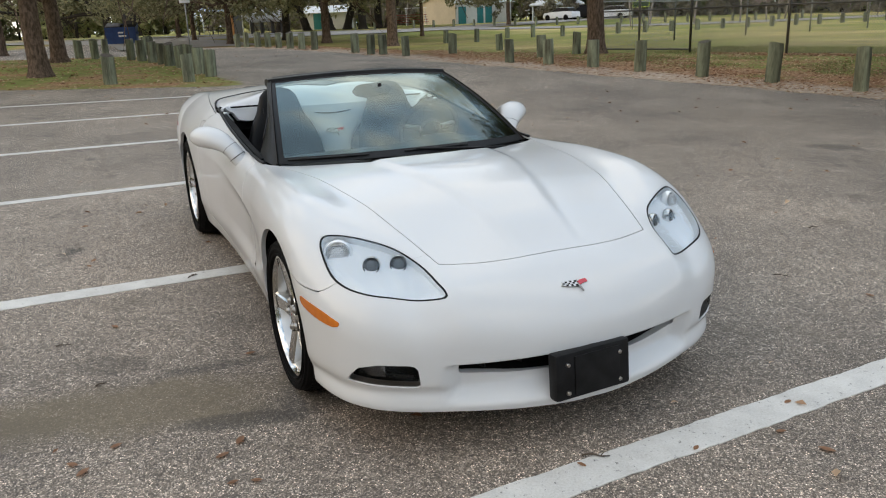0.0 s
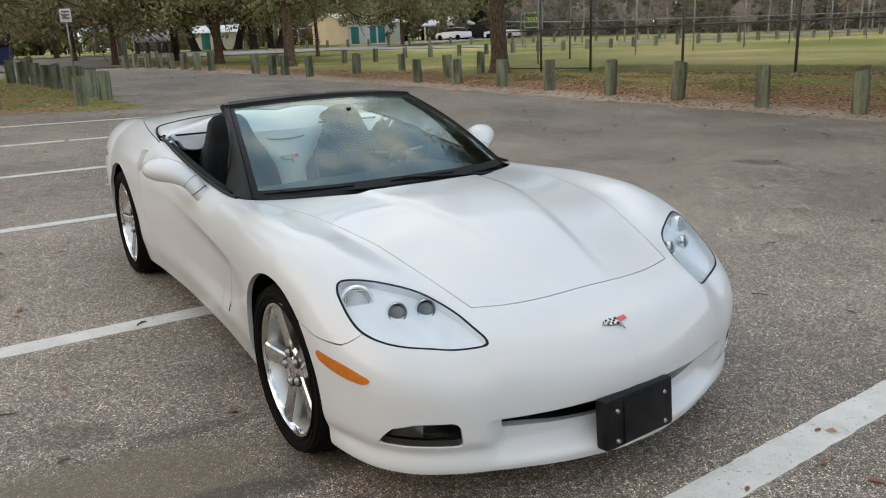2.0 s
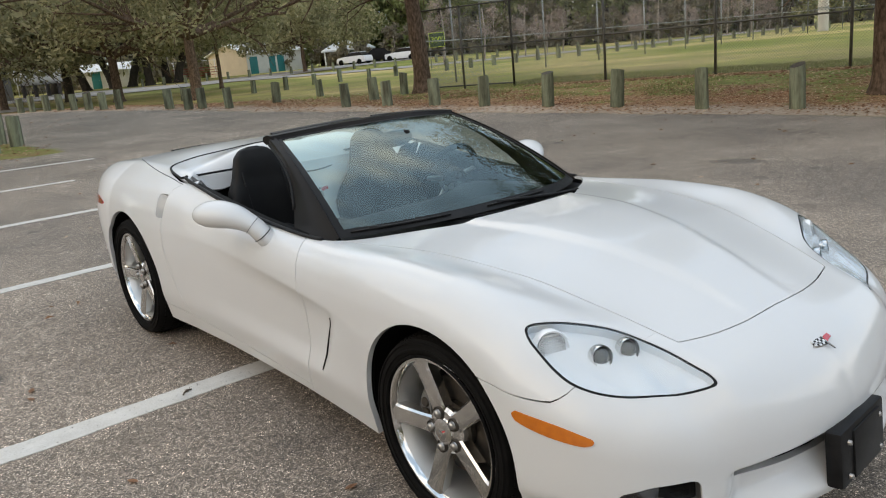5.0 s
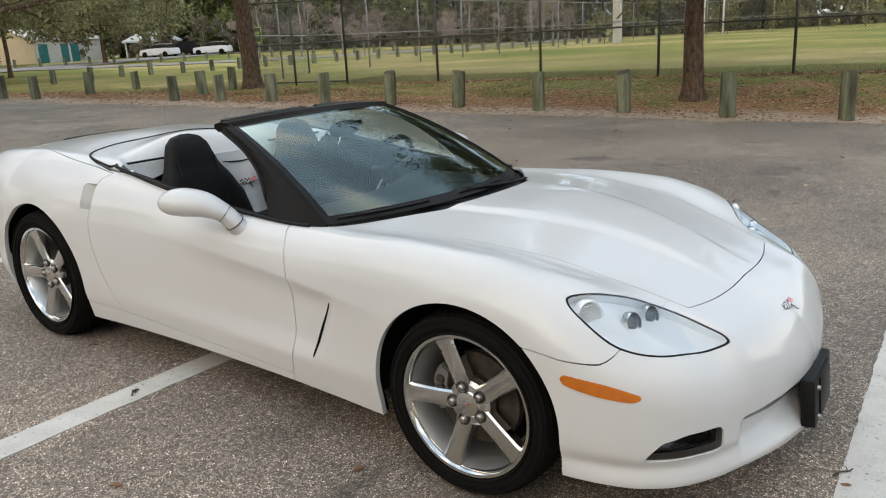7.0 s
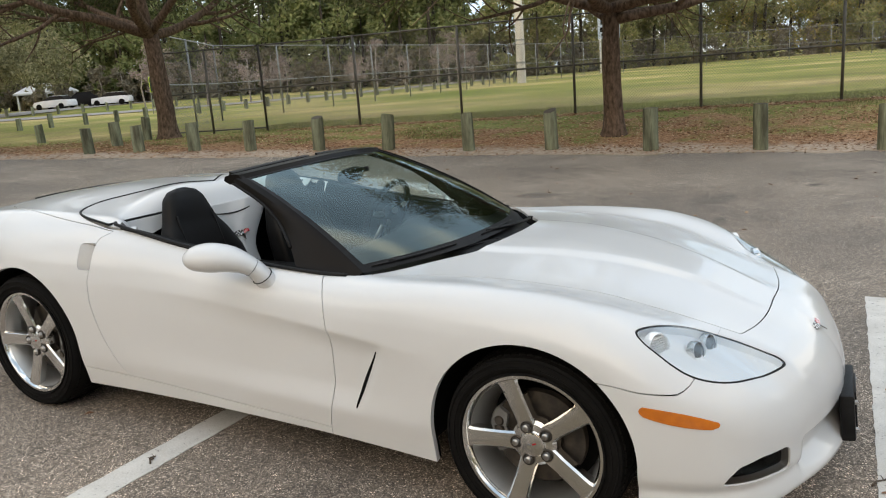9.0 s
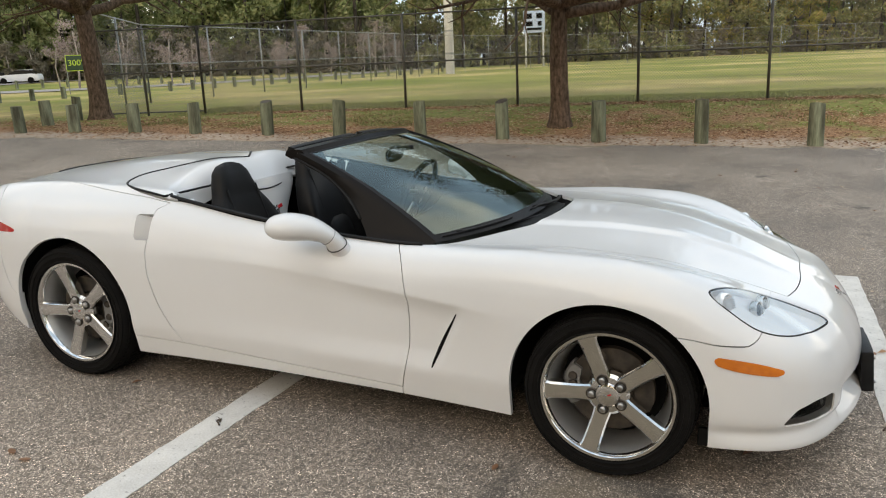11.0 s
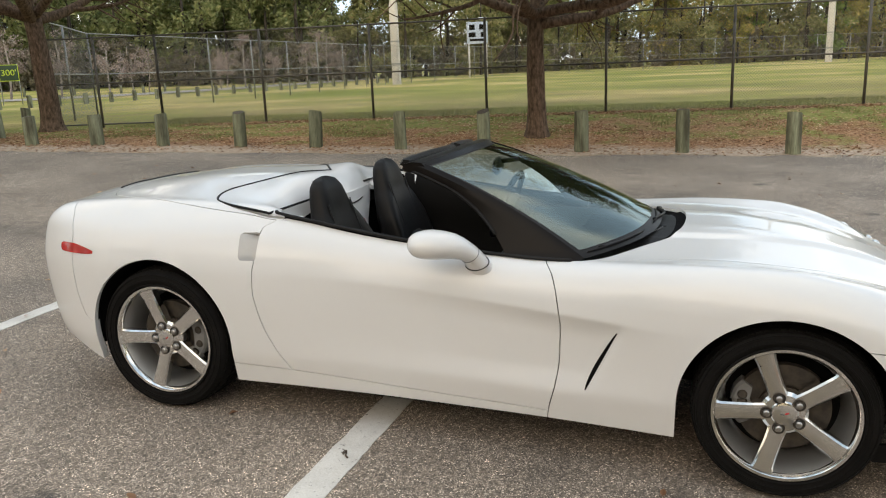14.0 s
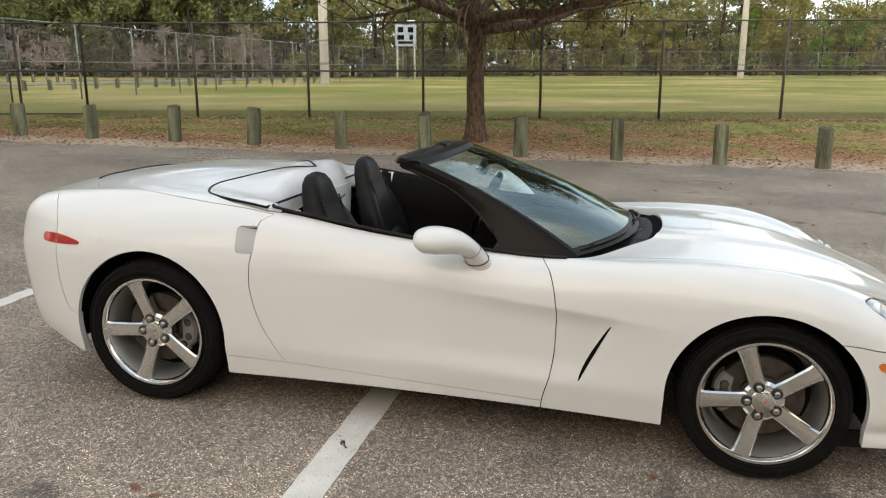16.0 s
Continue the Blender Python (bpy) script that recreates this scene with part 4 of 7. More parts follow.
for k in range(4):
    bm.faces.new((lo[k], lo[(k + 1) % 4], mid[(k + 1) % 4], mid[k]))
bm.faces.new((mid[0], mid[1], top[1], top[0])), bm.faces.new((mid[2], mid[3], top[0], top[1])), bm.faces.new((mid[1], mid[2], top[1])), bm.faces.new((mid[3], mid[0], top[0]))
part("roof", bm_mesh("roof", bm, M_ROOF), PV)
for x in (-3, 0, 3):
    for y in (-2.7, 2.7):
        box("post", (0.18, 0.18, 2.2), M_WHITE, PV, pose(x, y, 0.75), 0.01)
box("back_wall", (3.0, 0.15, 1.9), M_WALL, PV, pose(-1.5, 1.5, 0.85), 0.01)


def far_car(x, y, turn, paint, label, tall=0.0):
    C = thing("parked_car", label, "car", stand(x, y, turn), "cars parked by the pavilion")
    rows = []
    for t, w, lo, hi in ((-2.25, 0.70, 0.35, 0.75), (-2.1, 0.85, 0.28, 0.95 + tall), (-1.5, 0.88, 0.25, 1.02 + tall), (0.7, 0.88, 0.25, 0.98), (1.9, 0.85, 0.25, 0.86), (2.2, 0.7, 0.32, 0.70)):
        rows.append([(t, -w, lo), (t, -w * 1.02, (lo + hi) / 2), (t, -w * 0.92, hi), (t, w * 0.92, hi), (t, w * 1.02, (lo + hi) / 2), (t, w, lo)])
    sweep_far("body", rows, paint, C)
    rows = []
    for t, w, hi in ((-1.85, 0.72, 0.98 + tall), (-1.35, 0.62, 1.40 + tall), (0.1, 0.62, 1.42 + tall * 0.6), (0.95, 0.74, 0.98)):
        rows.append([(t, -0.80, 0.9), (t, -w, hi), (t, w, hi), (t, 0.80, 0.9)])
    sweep_far("cabin", rows, M_TRIM, C)
    box("roof", (1.5, 1.22, 0.06), paint, C, pose(-0.6, 0, 1.42 + tall * 0.8), 0.02)
    for wx in (-1.4, 1.35):
        for s in (-1, 1):
            lathe("wheel", [(0, 0.0), (0.2, 0.0), (0.31, 0.02), (0.33, 0.1), (0.31, 0.2), (0, 0.2)], M_RUBBER, C, pose(wx, s * 0.86 - 0.1, 0.33), 20, "y")
    return C


def sweep_far(name, rows, mat, parent):
    bm = bmesh.new()
    made = [[bm.verts.new(p) for p in r] for r in rows]
    n = len(rows[0])
    for a, b in zip(made, made[1:]):
        for k in range(n):
            bm.faces.new((a[k], a[(k + 1) % n], b[(k + 1) % n], b[k]))
    bm.faces.new(made[0]), bm.faces.new(made[-1][::-1])
    return part(name, bm_mesh(name, bm, mat, True, 0.7), parent)


far_car(14.6, 95.5, 132, M_WHITE, "white sedan parked by the pavilion")
far_car(20.6, 96.0, 148, M_WHITE, "white sedan parked by the pavilion")
far_car(17.3, 97.5, 172, M_TRIM, "dark sport utility car parked by the pavilion", 0.25)

DU = thing("dumpster", "blue steel dumpster with one lid open", "dumpster", stand(-21.9, 55.9, 14))
bm = bmesh.new()
lo = [bm.verts.new(p) for p in ((-0.95, -0.65, 0.12), (0.95, -0.65, 0.12), (0.95, 0.65, 0.12), (-0.95, 0.65, 0.12))]
hi = [bm.verts.new(p) for p in ((-1.0, -0.8, 1.2), (1.0, -0.8, 1.2), (1.0, 0.8, 1.45), (-1.0, 0.8, 1.45))]
bm.faces.new(lo[::-1])
for k in range(4):
    bm.faces.new((lo[k], lo[(k + 1) % 4], hi[(k + 1) % 4], hi[k]))
part("bin", bm_mesh("bin", bm, M_BLUE), DU)
# black sheet near the rim stands for the shade within the bin
box("inside", (1.9, 1.5, 0.05), M_GAP, DU, pose(0, 0, 1.25, 9, 0, 0))
box("lid", (0.95, 1.55, 0.05), M_DARKSTEEL, DU, pose(-0.5, 0, 1.36, 9, 0, 0), 0.01)
box("open_lid", (0.95, 0.06, 0.85), M_DARKSTEEL, DU, pose(0.5, 0.85, 1.75, -12, 0, 0), 0.01, "lid tipped open")
for x in (-1.02, 1.02):
    box("side_pocket", (0.08, 1.0, 0.16), M_BLUE, DU, pose(x, 0, 0.8), 0.01)
for x, w in ((-0.1, 0.34), (0.0, 0.5)):
    box("label_bar", (w, 0.01, 0.10), M_WHITE, DU, pose(x + 0.1, -0.76, 0.85 - 0.22 * (w > 0.4)), 0.0)

TK = thing("storage_tank", "long white horizontal tank on dark legs", "tank", stand(-15.7, 74.3, -4))
v, f = lathe_data([(0, -2.0), (0.35, -1.97), (0.62, -1.8), (0.70, -1.5), (0.70, 1.5), (0.62, 1.8), (0.35, 1.97), (0, 2.0)], 28, "z")
part("vessel", mesh_of("vessel", [(p[2], p[0], p[1]) for p in v], f, M_WHITE), TK, at=pose(0, 0, 1.75))
for x in (-1.4, -0.5, 0.5, 1.4):
    box("leg", (0.10, 0.9, 1.5), M_DARKSTEEL, TK, pose(x, 0, 0.5), 0.01)
BD = thing("notice_board", "tall weathered orange and grey board by a fence", "sign", stand(-17.9, 71.5, 8))
box("board", (0.7, 0.08, 2.0), M_GREYPL, BD, pose(0.22, 0, 0.9), 0.01)
box("face", (0.35, 0.10, 1.9), M_ORANGE, BD, pose(-0.3, 0, 1.0), 0.01)
SP = thing("sign_post", "pale square sign on a thin post", "sign", stand(-11.3, 36.5, 10))
tube("post", [(0, 0, -0.2), (0, 0, 2.5)], 0.03, M_GALV, SP, 8)
box("plate", (0.45, 0.02, 0.55), M_WHITE, SP, pose(0, -0.04, 2.3), 0.005)
for k in range(3):
    box("text_bar", (0.3, 0.006, 0.05), M_DARKSTEEL, SP, pose(0, -0.053, 2.45 - 0.13 * k))

# the pale road beyond the field, following the ground


def far_road(points, width, name="road", lift=0.05):
    verts, faces = [], []
    pts = spline([(x, y, 0) for x, y in points], 10)
    for i, p in enumerate(pts):
        d = (pts[min(i + 1, len(pts) - 1)] - pts[max(i - 1, 0)]).normalized()
        n = Vector((-d.y, d.x, 0)) * width / 2
        for q in (p + n, p, p - n):
            verts.append((q.x, q.y, ground(q.x, q.y) + lift))
    for i in range(len(pts) - 1):
        for k in range(2):
            a = i * 3 + k
            faces.append((a, a + 1, a + 4, a + 3))
    return thing(name, "pale sunlit park road between grass edges", "road", kind="structure", mesh=mesh_of(name, verts, faces, M_ROADFAR))


far_road([(-60, 78), (-30, 76), (-5, 72), (12, 66), (30, 66), (60, 80), (90, 95)], 5.5)
far_road([(-14, 46), (-20, 58), (-30, 66)], 8.0, "road", 0.058)
far_road([(-40, 66), (-10, 66), (2, 75), (12, 88), (22, 98), (40, 104)], 7.0, "road", 0.066)

# a low dark thicket under the far woods
woods("thicket", "grey-brown thicket at the foot of the far woods", [(-30, 112), (20, 102), (52, 90), (78, 82), (110, 66), (140, 42), (165, 10)], 8, 170, 5.0, M_BRUSH, 41, 420, 0.30, M_PALEBARK, 0.03)

# low pale store, red bleachers and a shade canopy by the far road
gable_building("equipment_store", "low pale park store behind the dark oaks", stand(-13.5, 101, -6), 5.0, 4.0, 2.1, 0.7, M_WALLW, M_WALLW, ((-1.0, 1.0),))
M_REDBENCH = material("faded red painted boards", (0.30, 0.05, 0.045), 0.6, 0, (0.22, 0.04, 0.04), 3, 0.6, 30, 0.2)
BL = thing("bleacher", "faded red plank bleacher with pale frame", "bleacher", stand(-3.6, 96, 6))
for k in range(4):
    box("plank", (5.0, 0.28, 0.06), M_REDBENCH, BL, pose(0, 0.6 * k, 0.42 + 0.28 * k), 0.01)
for x in (-2.3, 0, 2.3):
    tube("brace", [(x, -0.1, -0.1), (x, 0.0, 0.40), (x, 1.85, 1.24)], 0.04, M_GALV, BL, 8)
    tube("leg", [(x, 1.85, -0.2), (x, 1.85, 2.1)], 0.04, M_WHITE, BL, 8)
box("back_rail", (5.0, 0.05, 0.07), M_WHITE, BL, pose(0, 1.87, 2.05), 0.01)
SC = thing("shade_canopy", "pale teal shade canopy on thin poles", "canopy", stand(-24.5, 92, 0))
rows = []
for x in np.linspace(-2.8, 2.8, 7):
    sag = 0.25 * (1 - (x / 2.8) ** 2)
    rows.append([(x, -1.8, 2.6 - sag * 0.5), (x, 0, 3.1 - sag), (x, 1.8, 2.6 - sag * 0.5), (x, 1.8, 2.55 - sag * 0.5), (x, 0, 3.05 - sag), (x, -1.8, 2.55 - sag * 0.5)])
sweep_far("cloth", rows, M_PALEBLUE, SC)
for x in (-2.7, 2.7):
    for y in (-1.7, 1.7):
        tube("pole", [(x, y, -0.2), (x, y, 2.6)], 0.06, M_WHITE, SC, 8)
for k, (x, y) in enumerate(((-20.5, 78), (-23.0, 80), (-17.6, 80))):
    T = thing("picnic_table", "dark weathered picnic table on the grass", "table", stand(x, y, 20 * k), "picnic tables under the oaks")
    box("top", (1.8, 0.75, 0.05), M_GREYPL, T, pose(0, 0, 0.74), 0.01)
    for sy in (-0.65, 0.65):
        box("bench", (1.8, 0.26, 0.05), M_GREYPL, T, pose(0, sy, 0.44), 0.01)
    for sx in (-0.65, 0.65):
        for sy in (-1, 1):
            tube("leg", [(sx, sy * 0.6, -0.05), (sx, sy * 0.2, 0.73)], 0.035, M_DARKSTEEL, T, 6)

# ---- fallen leaves and twigs ----
M_LEAFBROWN = leaf_material("dry brown leaves", (0.17, 0.078, 0.040), (0.38, 0.21, 0.115), (0.70, 0.52, 0.35))
M_TWIG = material("dry twig", (0.10, 0.075, 0.055), 0.9, 0, (0.06, 0.045, 0.035), 20, 0.7, 90, 0.4)


def litter(name, label, count, seed, place, size=0.035):
    """Curled fallen leaves lying on the ground."""
    rng = random.Random(seed)
    verts, faces = [], []
    while len(faces) < count * 2:
        x, y = place(rng)
        z = ground(x, y) + 0.004
        a, s, tilt = rng.uniform(0, 6.28), size * rng.uniform(0.6, 1.5), rng.uniform(-0.5, 0.5)
        d, e = Vector((math.cos(a), math.sin(a), tilt * 0.4)), Vector((-math.sin(a), math.cos(a), tilt))
        c = Vector((x, y, z + s * 0.25))
        up = Vector((0, 0, s * rng.uniform(0.05, 0.4)))
        o = len(verts)
        verts += [c - d * s, c + e * s * 0.42 + up, c + d * s, c - e * s * 0.42 + up, c + d * 0.0]
        faces += [(o, o + 1, o + 2), (o, o + 2, o + 3)]
    for v in verts:
        v.z = max(v.z, ground(v.x, v.y) + 0.003)
    me = mesh_of(name, verts, faces, M_LEAFBROWN, False)
    return thing(name, label, "leaves", kind="stuff", mesh=me)


def on_verge(rng):
    while True:
        a, o = rng.uniform(-22, 26), rng.gauss(1.9, 1.7)
        if o < -1.0 or o > 6.5:
            continue
        if rng.random() < 0.35 + 0.65 * (0.5 + 0.5 * math.sin(a * 1.3 + o * 2.1)):
            return on_row(a, o)


def under_fence(rng):
    return on_row(rng.uniform(-4, 26), rng.gauss(5.42, 0.26))


def round_isle(rng):
    while True:
        x, y = rng.uniform(-16, -4.5), rng.uniform(14, 28)
        if soft_ground(x, y) > 0.3 or rng.random() < 0.06:
            return x, y


litter("verge_leaves", "brown leaf litter on the sandy verge", 52000, 71, on_verge, 0.027)
litter("fence_leaves", "brown leaves drifted along the fence foot", 15000, 72, under_fence, 0.036)
litter("island_leaves", "brown leaf litter round the short posts", 3200, 73, round_isle, 0.036)
litter("lot_leaves", "scattered dry leaves on the asphalt", 260, 74, lambda r: (r.uniform(-6, 9), r.uniform(0.5, 16)), 0.026)


def single_leaf(x, y, turn, s, col=None):
    bm = bmesh.new()
    rows = []
    for t in np.linspace(-1, 1, 7):
        w = 0.42 * (1 - abs(t) ** 2.2) + 0.02
        rows.append([bm.verts.new((t * s, k * w * s, 0.006 + s * (0.22 * abs(k) * w + 0.05 * t * t))) for k in (-1, 0, 1)])
    for a, b in zip(rows, rows[1:]):
        for k in range(2):
            bm.faces.new((a[k], a[k + 1], b[k + 1], b[k]))
    return thing("fallen_leaf", "dry brown fallen leaf on the asphalt", "leaf", pose(x, y, ground(x, y), 0, 0, turn), "fallen leaves on the lot", mesh=bm_mesh("fallen_leaf", bm, M_LEAFBROWN, True))


leaf_rng = random.Random(8)
for x, y in ((-0.78, 2.57), (-0.82, 2.47), (-0.74, 2.30), (-0.66, 2.31), (-1.24, 2.55), (-1.35, 2.43), (-1.29, 2.38), (1.37, 2.77), (1.25, 2.55), (1.36, 2.42), (0.47, 2.36),
             (-2.28, 4.81), (-0.92, 3.34), (-2.26, 4.70), (2.3, 3.9), (2.9, 4.6), (-1.7, 3.7), (0.9, 2.45)):
    single_leaf(x, y, leaf_rng.uniform(0, 360), leaf_rng.uniform(0.018, 0.032))


def twig(x, y, turn, length, r=0.004):
    T = thing("twig", "short dry brown twig lying on the ground", "twig", pose(x, y, 0.008, 0, 0, turn), "twigs on the lot")
    tube("stem", [(-length / 2, 0, 0), (-length * 0.15, 0.006, 0.003), (length * 0.2, -0.004, 0.002), (length / 2, 0.005, 0)], [r, r * 0.9, r * 0.7, r * 0.4], M_TWIG, T, 6)
    tube("shoot", [(length * 0.15, -0.003, 0.002), (length * 0.3, 0.02, 0.006)], [r * 0.6, r * 0.3], M_TWIG, T, 5)


for x, y, a, ln in ((0.53, 2.41, -8, 0.10), (-1.53, 4.45, 60, 0.055), (-1.52, 4.47, 20, 0.035), (-1.86, 3.47, 15, 0.07), (1.97, 4.23, -25, 0.10), (-1.5, 3.05, 40, 0.05), (2.6, 5.2, 10, 0.08), (-2.9, 4.4, 70, 0.06)):
    twig(x, y, a, ln)

# grass blades along the verge and beyond the fence
M_GRASS = leaf_material("grass blades", (0.12, 0.155, 0.045), (0.21, 0.23, 0.075), (0.38, 0.33, 0.16))


def grass_blades(count, seed):
    rng = random.Random(seed)
    verts, faces = [], []
    while len(faces) < count:
        o, a = rng.uniform(1.8, 9.0), rng.uniform(-6, 24)
        x, y = on_row(a, o)
        if noise.noise(Vector((x * 0.8, y * 0.8, 0))) < 0.22 and o < 5.8:
            continue
        z = ground(x, y)
        h, t, b = rng.uniform(0.03, 0.08), rng.uniform(0, 6.28), rng.uniform(-0.03, 0.03)
        dx, dy = math.cos(t) * 0.006, math.sin(t) * 0.006
        k = len(verts)
        verts += [(x - dx, y - dy, z), (x + dx, y + dy, z), (x + b, y + b, z + h)]
        faces.append((k, k + 1, k + 2))
    return thing("verge_grass", "short patchy grass on the verge and field edge", "grass", kind="stuff", mesh=mesh_of("verge_grass", verts, faces, M_GRASS, False))


grass_blades(42000, 91)
# ---- the shape of the car body: x ahead of the front axle, y to the left, z up ----
def smooth_curve(xs, ys):
    """A monotone cubic through a few stations, as a function of arrays."""
    xs, ys = np.array(xs, float), np.array(ys, float)
    h, d = np.diff(xs), np.diff(ys) / np.diff(xs)
    m = np.zeros_like(ys)
    m[0], m[-1] = d[0], d[-1]
    for i in range(1, len(xs) - 1):
        if d[i - 1] * d[i] > 0:
            w1, w2 = 2 * h[i] + h[i - 1], h[i] + 2 * h[i - 1]
            m[i] = (w1 + w2) / (w1 / d[i - 1] + w2 / d[i])

    def value(x):
        x = np.clip(np.asarray(x, float), xs[0], xs[-1])
        i = np.clip(np.searchsorted(xs, x, side="right") - 1, 0, len(xs) - 2)
        t = (x - xs[i]) / h[i]
        return ((1 + 2 * t) * (1 - t) ** 2 * ys[i] + t * (1 - t) ** 2 * h[i] * m[i]
                + t * t * (3 - 2 * t) * ys[i + 1] + t * t * (t - 1) * h[i] * m[i + 1])
    return value


def ramp(x, a, b):
    t = np.clip((np.asarray(x, float) - a) / (b - a), 0, 1)
    return t * t * (3 - 2 * t)


NOSE_X, TAIL_X = 0.25, -2.95          # where the round ends of the plan begin
half_width = smooth_curve([-2.95, -2.7, -2.3, -2.0, -1.5, -1.0, -0.6, -0.25, 0.0, 0.25],
                          [0.915, 0.922, 0.908, 0.89, 0.876, 0.88, 0.897, 0.920, 0.929, 0.926])
nose_reach = smooth_curve([0, 15, 29, 42, 52, 62, 70, 80, 90], [0.675, 0.69, 0.727, 0.785, 0.853, 0.913, 0.934, 0.935, 0.926])
tail_reach = smooth_curve([0, 25, 42, 53, 62, 75, 90], [0.585, 0.64, 0.772, 0.888, 0.938, 0.935, 0.918])
centre_top = smooth_curve([-3.55, -3.45, -3.2, -2.75, -2.3, -2.0, -1.0, -0.75, -0.5, -0.2, 0.1, 0.35, 0.58, 0.72, 0.82, 0.9, 1.0],
                          [0.90, 0.935, 0.975, 1.02, 1.035, 1.02, 0.845, 0.846, 0.85, 0.85, 0.82, 0.76, 0.675, 0.625, 0.585, 0.54, 0.44])
valley_top = smooth_curve([-3.55, -3.2, -2.75, -2.3, -2.0, -1.2, -0.75, -0.3, 0.1, 0.35, 0.59, 0.75, 0.9],
                          [0.89, 0.95, 0.972, 0.965, 0.94, 0.84, 0.815, 0.825, 0.795, 0.735, 0.66, 0.60, 0.52])
fender_top = smooth_curve([-3.55, -3.3, -3.0, -2.6, -2.3, -2.15, -1.8, -1.45, -1.15, -0.9, -0.6, -0.3, 0.0, 0.2, 0.35, 0.5, 0.65, 0.85],
                          [0.895, 0.922, 0.937, 0.945, 0.94, 0.925, 0.875, 0.84, 0.82, 0.815, 0.825, 0.838, 0.832, 0.80, 0.755, 0.685, 0.60, 0.47])
side_lean = smooth_curve([0.12, 0.17, 0.24, 0.33, 0.45, 0.6, 0.68, 0.76, 0.84, 0.95],
                         [-0.06, -0.045, -0.03, -0.012, -0.006, 0.0, -0.002, -0.018, -0.05, -0.12])
nose_lean = smooth_curve([0.12, 0.17, 0.22, 0.30, 0.42, 0.52, 0.62, 0.75], [-0.03, 0.0, 0.0, -0.012, -0.022, -0.045, -0.09, -0.17])
tail_lean = smooth_curve([0.12, 0.2, 0.35, 0.5, 0.7, 0.85, 1.0], [-0.30, -0.20, -0.09, -0.035, 0.0, 0.0, -0.06])
crease_z = smooth_curve([-2.2, -1.65, -1.26, -0.82, -0.45], [0.70, 0.69, 0.665, 0.63, 0.60])


roll_edge = smooth_curve([0.0, 0.12, 0.22, 0.38, 0.52, 0.66, 0.76], [-2.215, -2.22, -2.235, -2.26, -2.25, -2.21, -2.17])


def top_height(x, y):
    """Height of the upper surface: hood or deck in the middle, a shallow valley, then the fender."""
    a = np.abs(y)
    yv = 0.58 + 0.10 * ramp(x, 0.5, -0.7)
    yv = yv - 0.12 * ramp(x, 0.1, 0.6)
    yf = yv + 0.17
    c, v, f = centre_top(x), valley_top(x), fender_top(x)
    inner = c + (v - c) * ramp(a, 0.10, yv)
    # raised middle of the hood with a soft crease each side
    yc = 0.13 + 0.17 * ramp(x, 0.65, -0.45)
    dome = 0.011 * ramp(a, yc + 0.035, yc - 0.02) * ramp(x, 0.72, 0.35) * ramp(x, -0.9, -0.6)
    outer = v + (f - v) * ramp(a, yv, yf)
    z = np.where(a < yv, inner + dome, outer)
    hump = 0.028 * np.exp(-((x + 2.24) / 0.13) ** 2 - ((a - 0.33) / 0.20) ** 2)
    z = z + hump
    fall = np.clip(x - roll_edge(a), 0, 0.125) * (x < -1.9) * ramp(a, 0.715, 0.63)
    z = z - 11.0 * fall ** 2
    return z - 1.3 * np.maximum(a - yf, 0) ** 2


def side_shape(x, z):
    """Inset of the side: the long crease along the door and the hollow behind the front wheel."""
    zc = crease_z(x)
    along = ramp(x, -2.15, -1.5)
    below = np.clip((zc - z) / 0.095, 0, 1)       # steepest just under the crease, then flattening
    drop = 1 - (1 - below) ** 2
    upper = -0.012 * ramp(z, 0.62, 0.80) * ramp(x, -0.45, -0.8) * ramp(x, -2.0, -1.6)
    xv = -0.59 - (0.585 - z) * 0.46            # slanted edge of the vent
    low = 0.345 + 0.02 * ramp(x, -0.9, -1.8)
    shelf = -0.0085 * along * ramp(x, -0.30, -0.55) * drop * ramp(z, 0.26, 0.42)
    cove = -0.017 * ramp(x, -1.75, -0.72) * ramp(x, xv + 0.022, xv - 0.022) * drop * ramp(z, low - 0.05, low + 0.06)
    return shelf + upper + cove


def body_field(origin_x, ux, uy, r, z, reach):
    """Less than zero inside the body, for a point r out from the spine along (ux, uy)."""
    x, y = origin_x + r * ux, r * uy
    front, back = np.maximum(ux, 0), np.maximum(-ux, 0)
    lean = side_lean(z) * (1 - front ** 2.5) * (1 - back ** 1.5) + nose_lean(z) * front ** 2.5 + tail_lean(z) * back ** 1.5
    scoop = -0.055 * ramp(z, 0.365, 0.345) * ramp(z, 0.195, 0.30) * ramp(np.abs(uy), 0.70, 0.655) * (front > 0)
    chin = (0.006 * np.exp(-((z - 0.198) / 0.022) ** 2) - 0.013 * np.exp(-((z - 0.256) / 0.024) ** 2)) * ramp(front, 0.02, 0.30)
    limit = reach + lean + scoop + chin + np.where(np.abs(ux) < 0.3, side_shape(x, z), 0)
    a, b = z - top_height(x, y), r - limit
    k = 0.10 + 0.05 * front ** 2 - 0.055 * back + 0.03 * ramp(x, -2.2, -2.6) * (1 - back)
    h = np.maximum(k - np.abs(a - b), 0) / k
    return np.maximum(a, b) + h * h * k / 4


def hem(x):
    """Height of the lower edge of the body."""
    return 0.140 + 0.12 * ramp(x, -2.95, -3.35) + 0.028 * ramp(x, -0.1, 0.5)


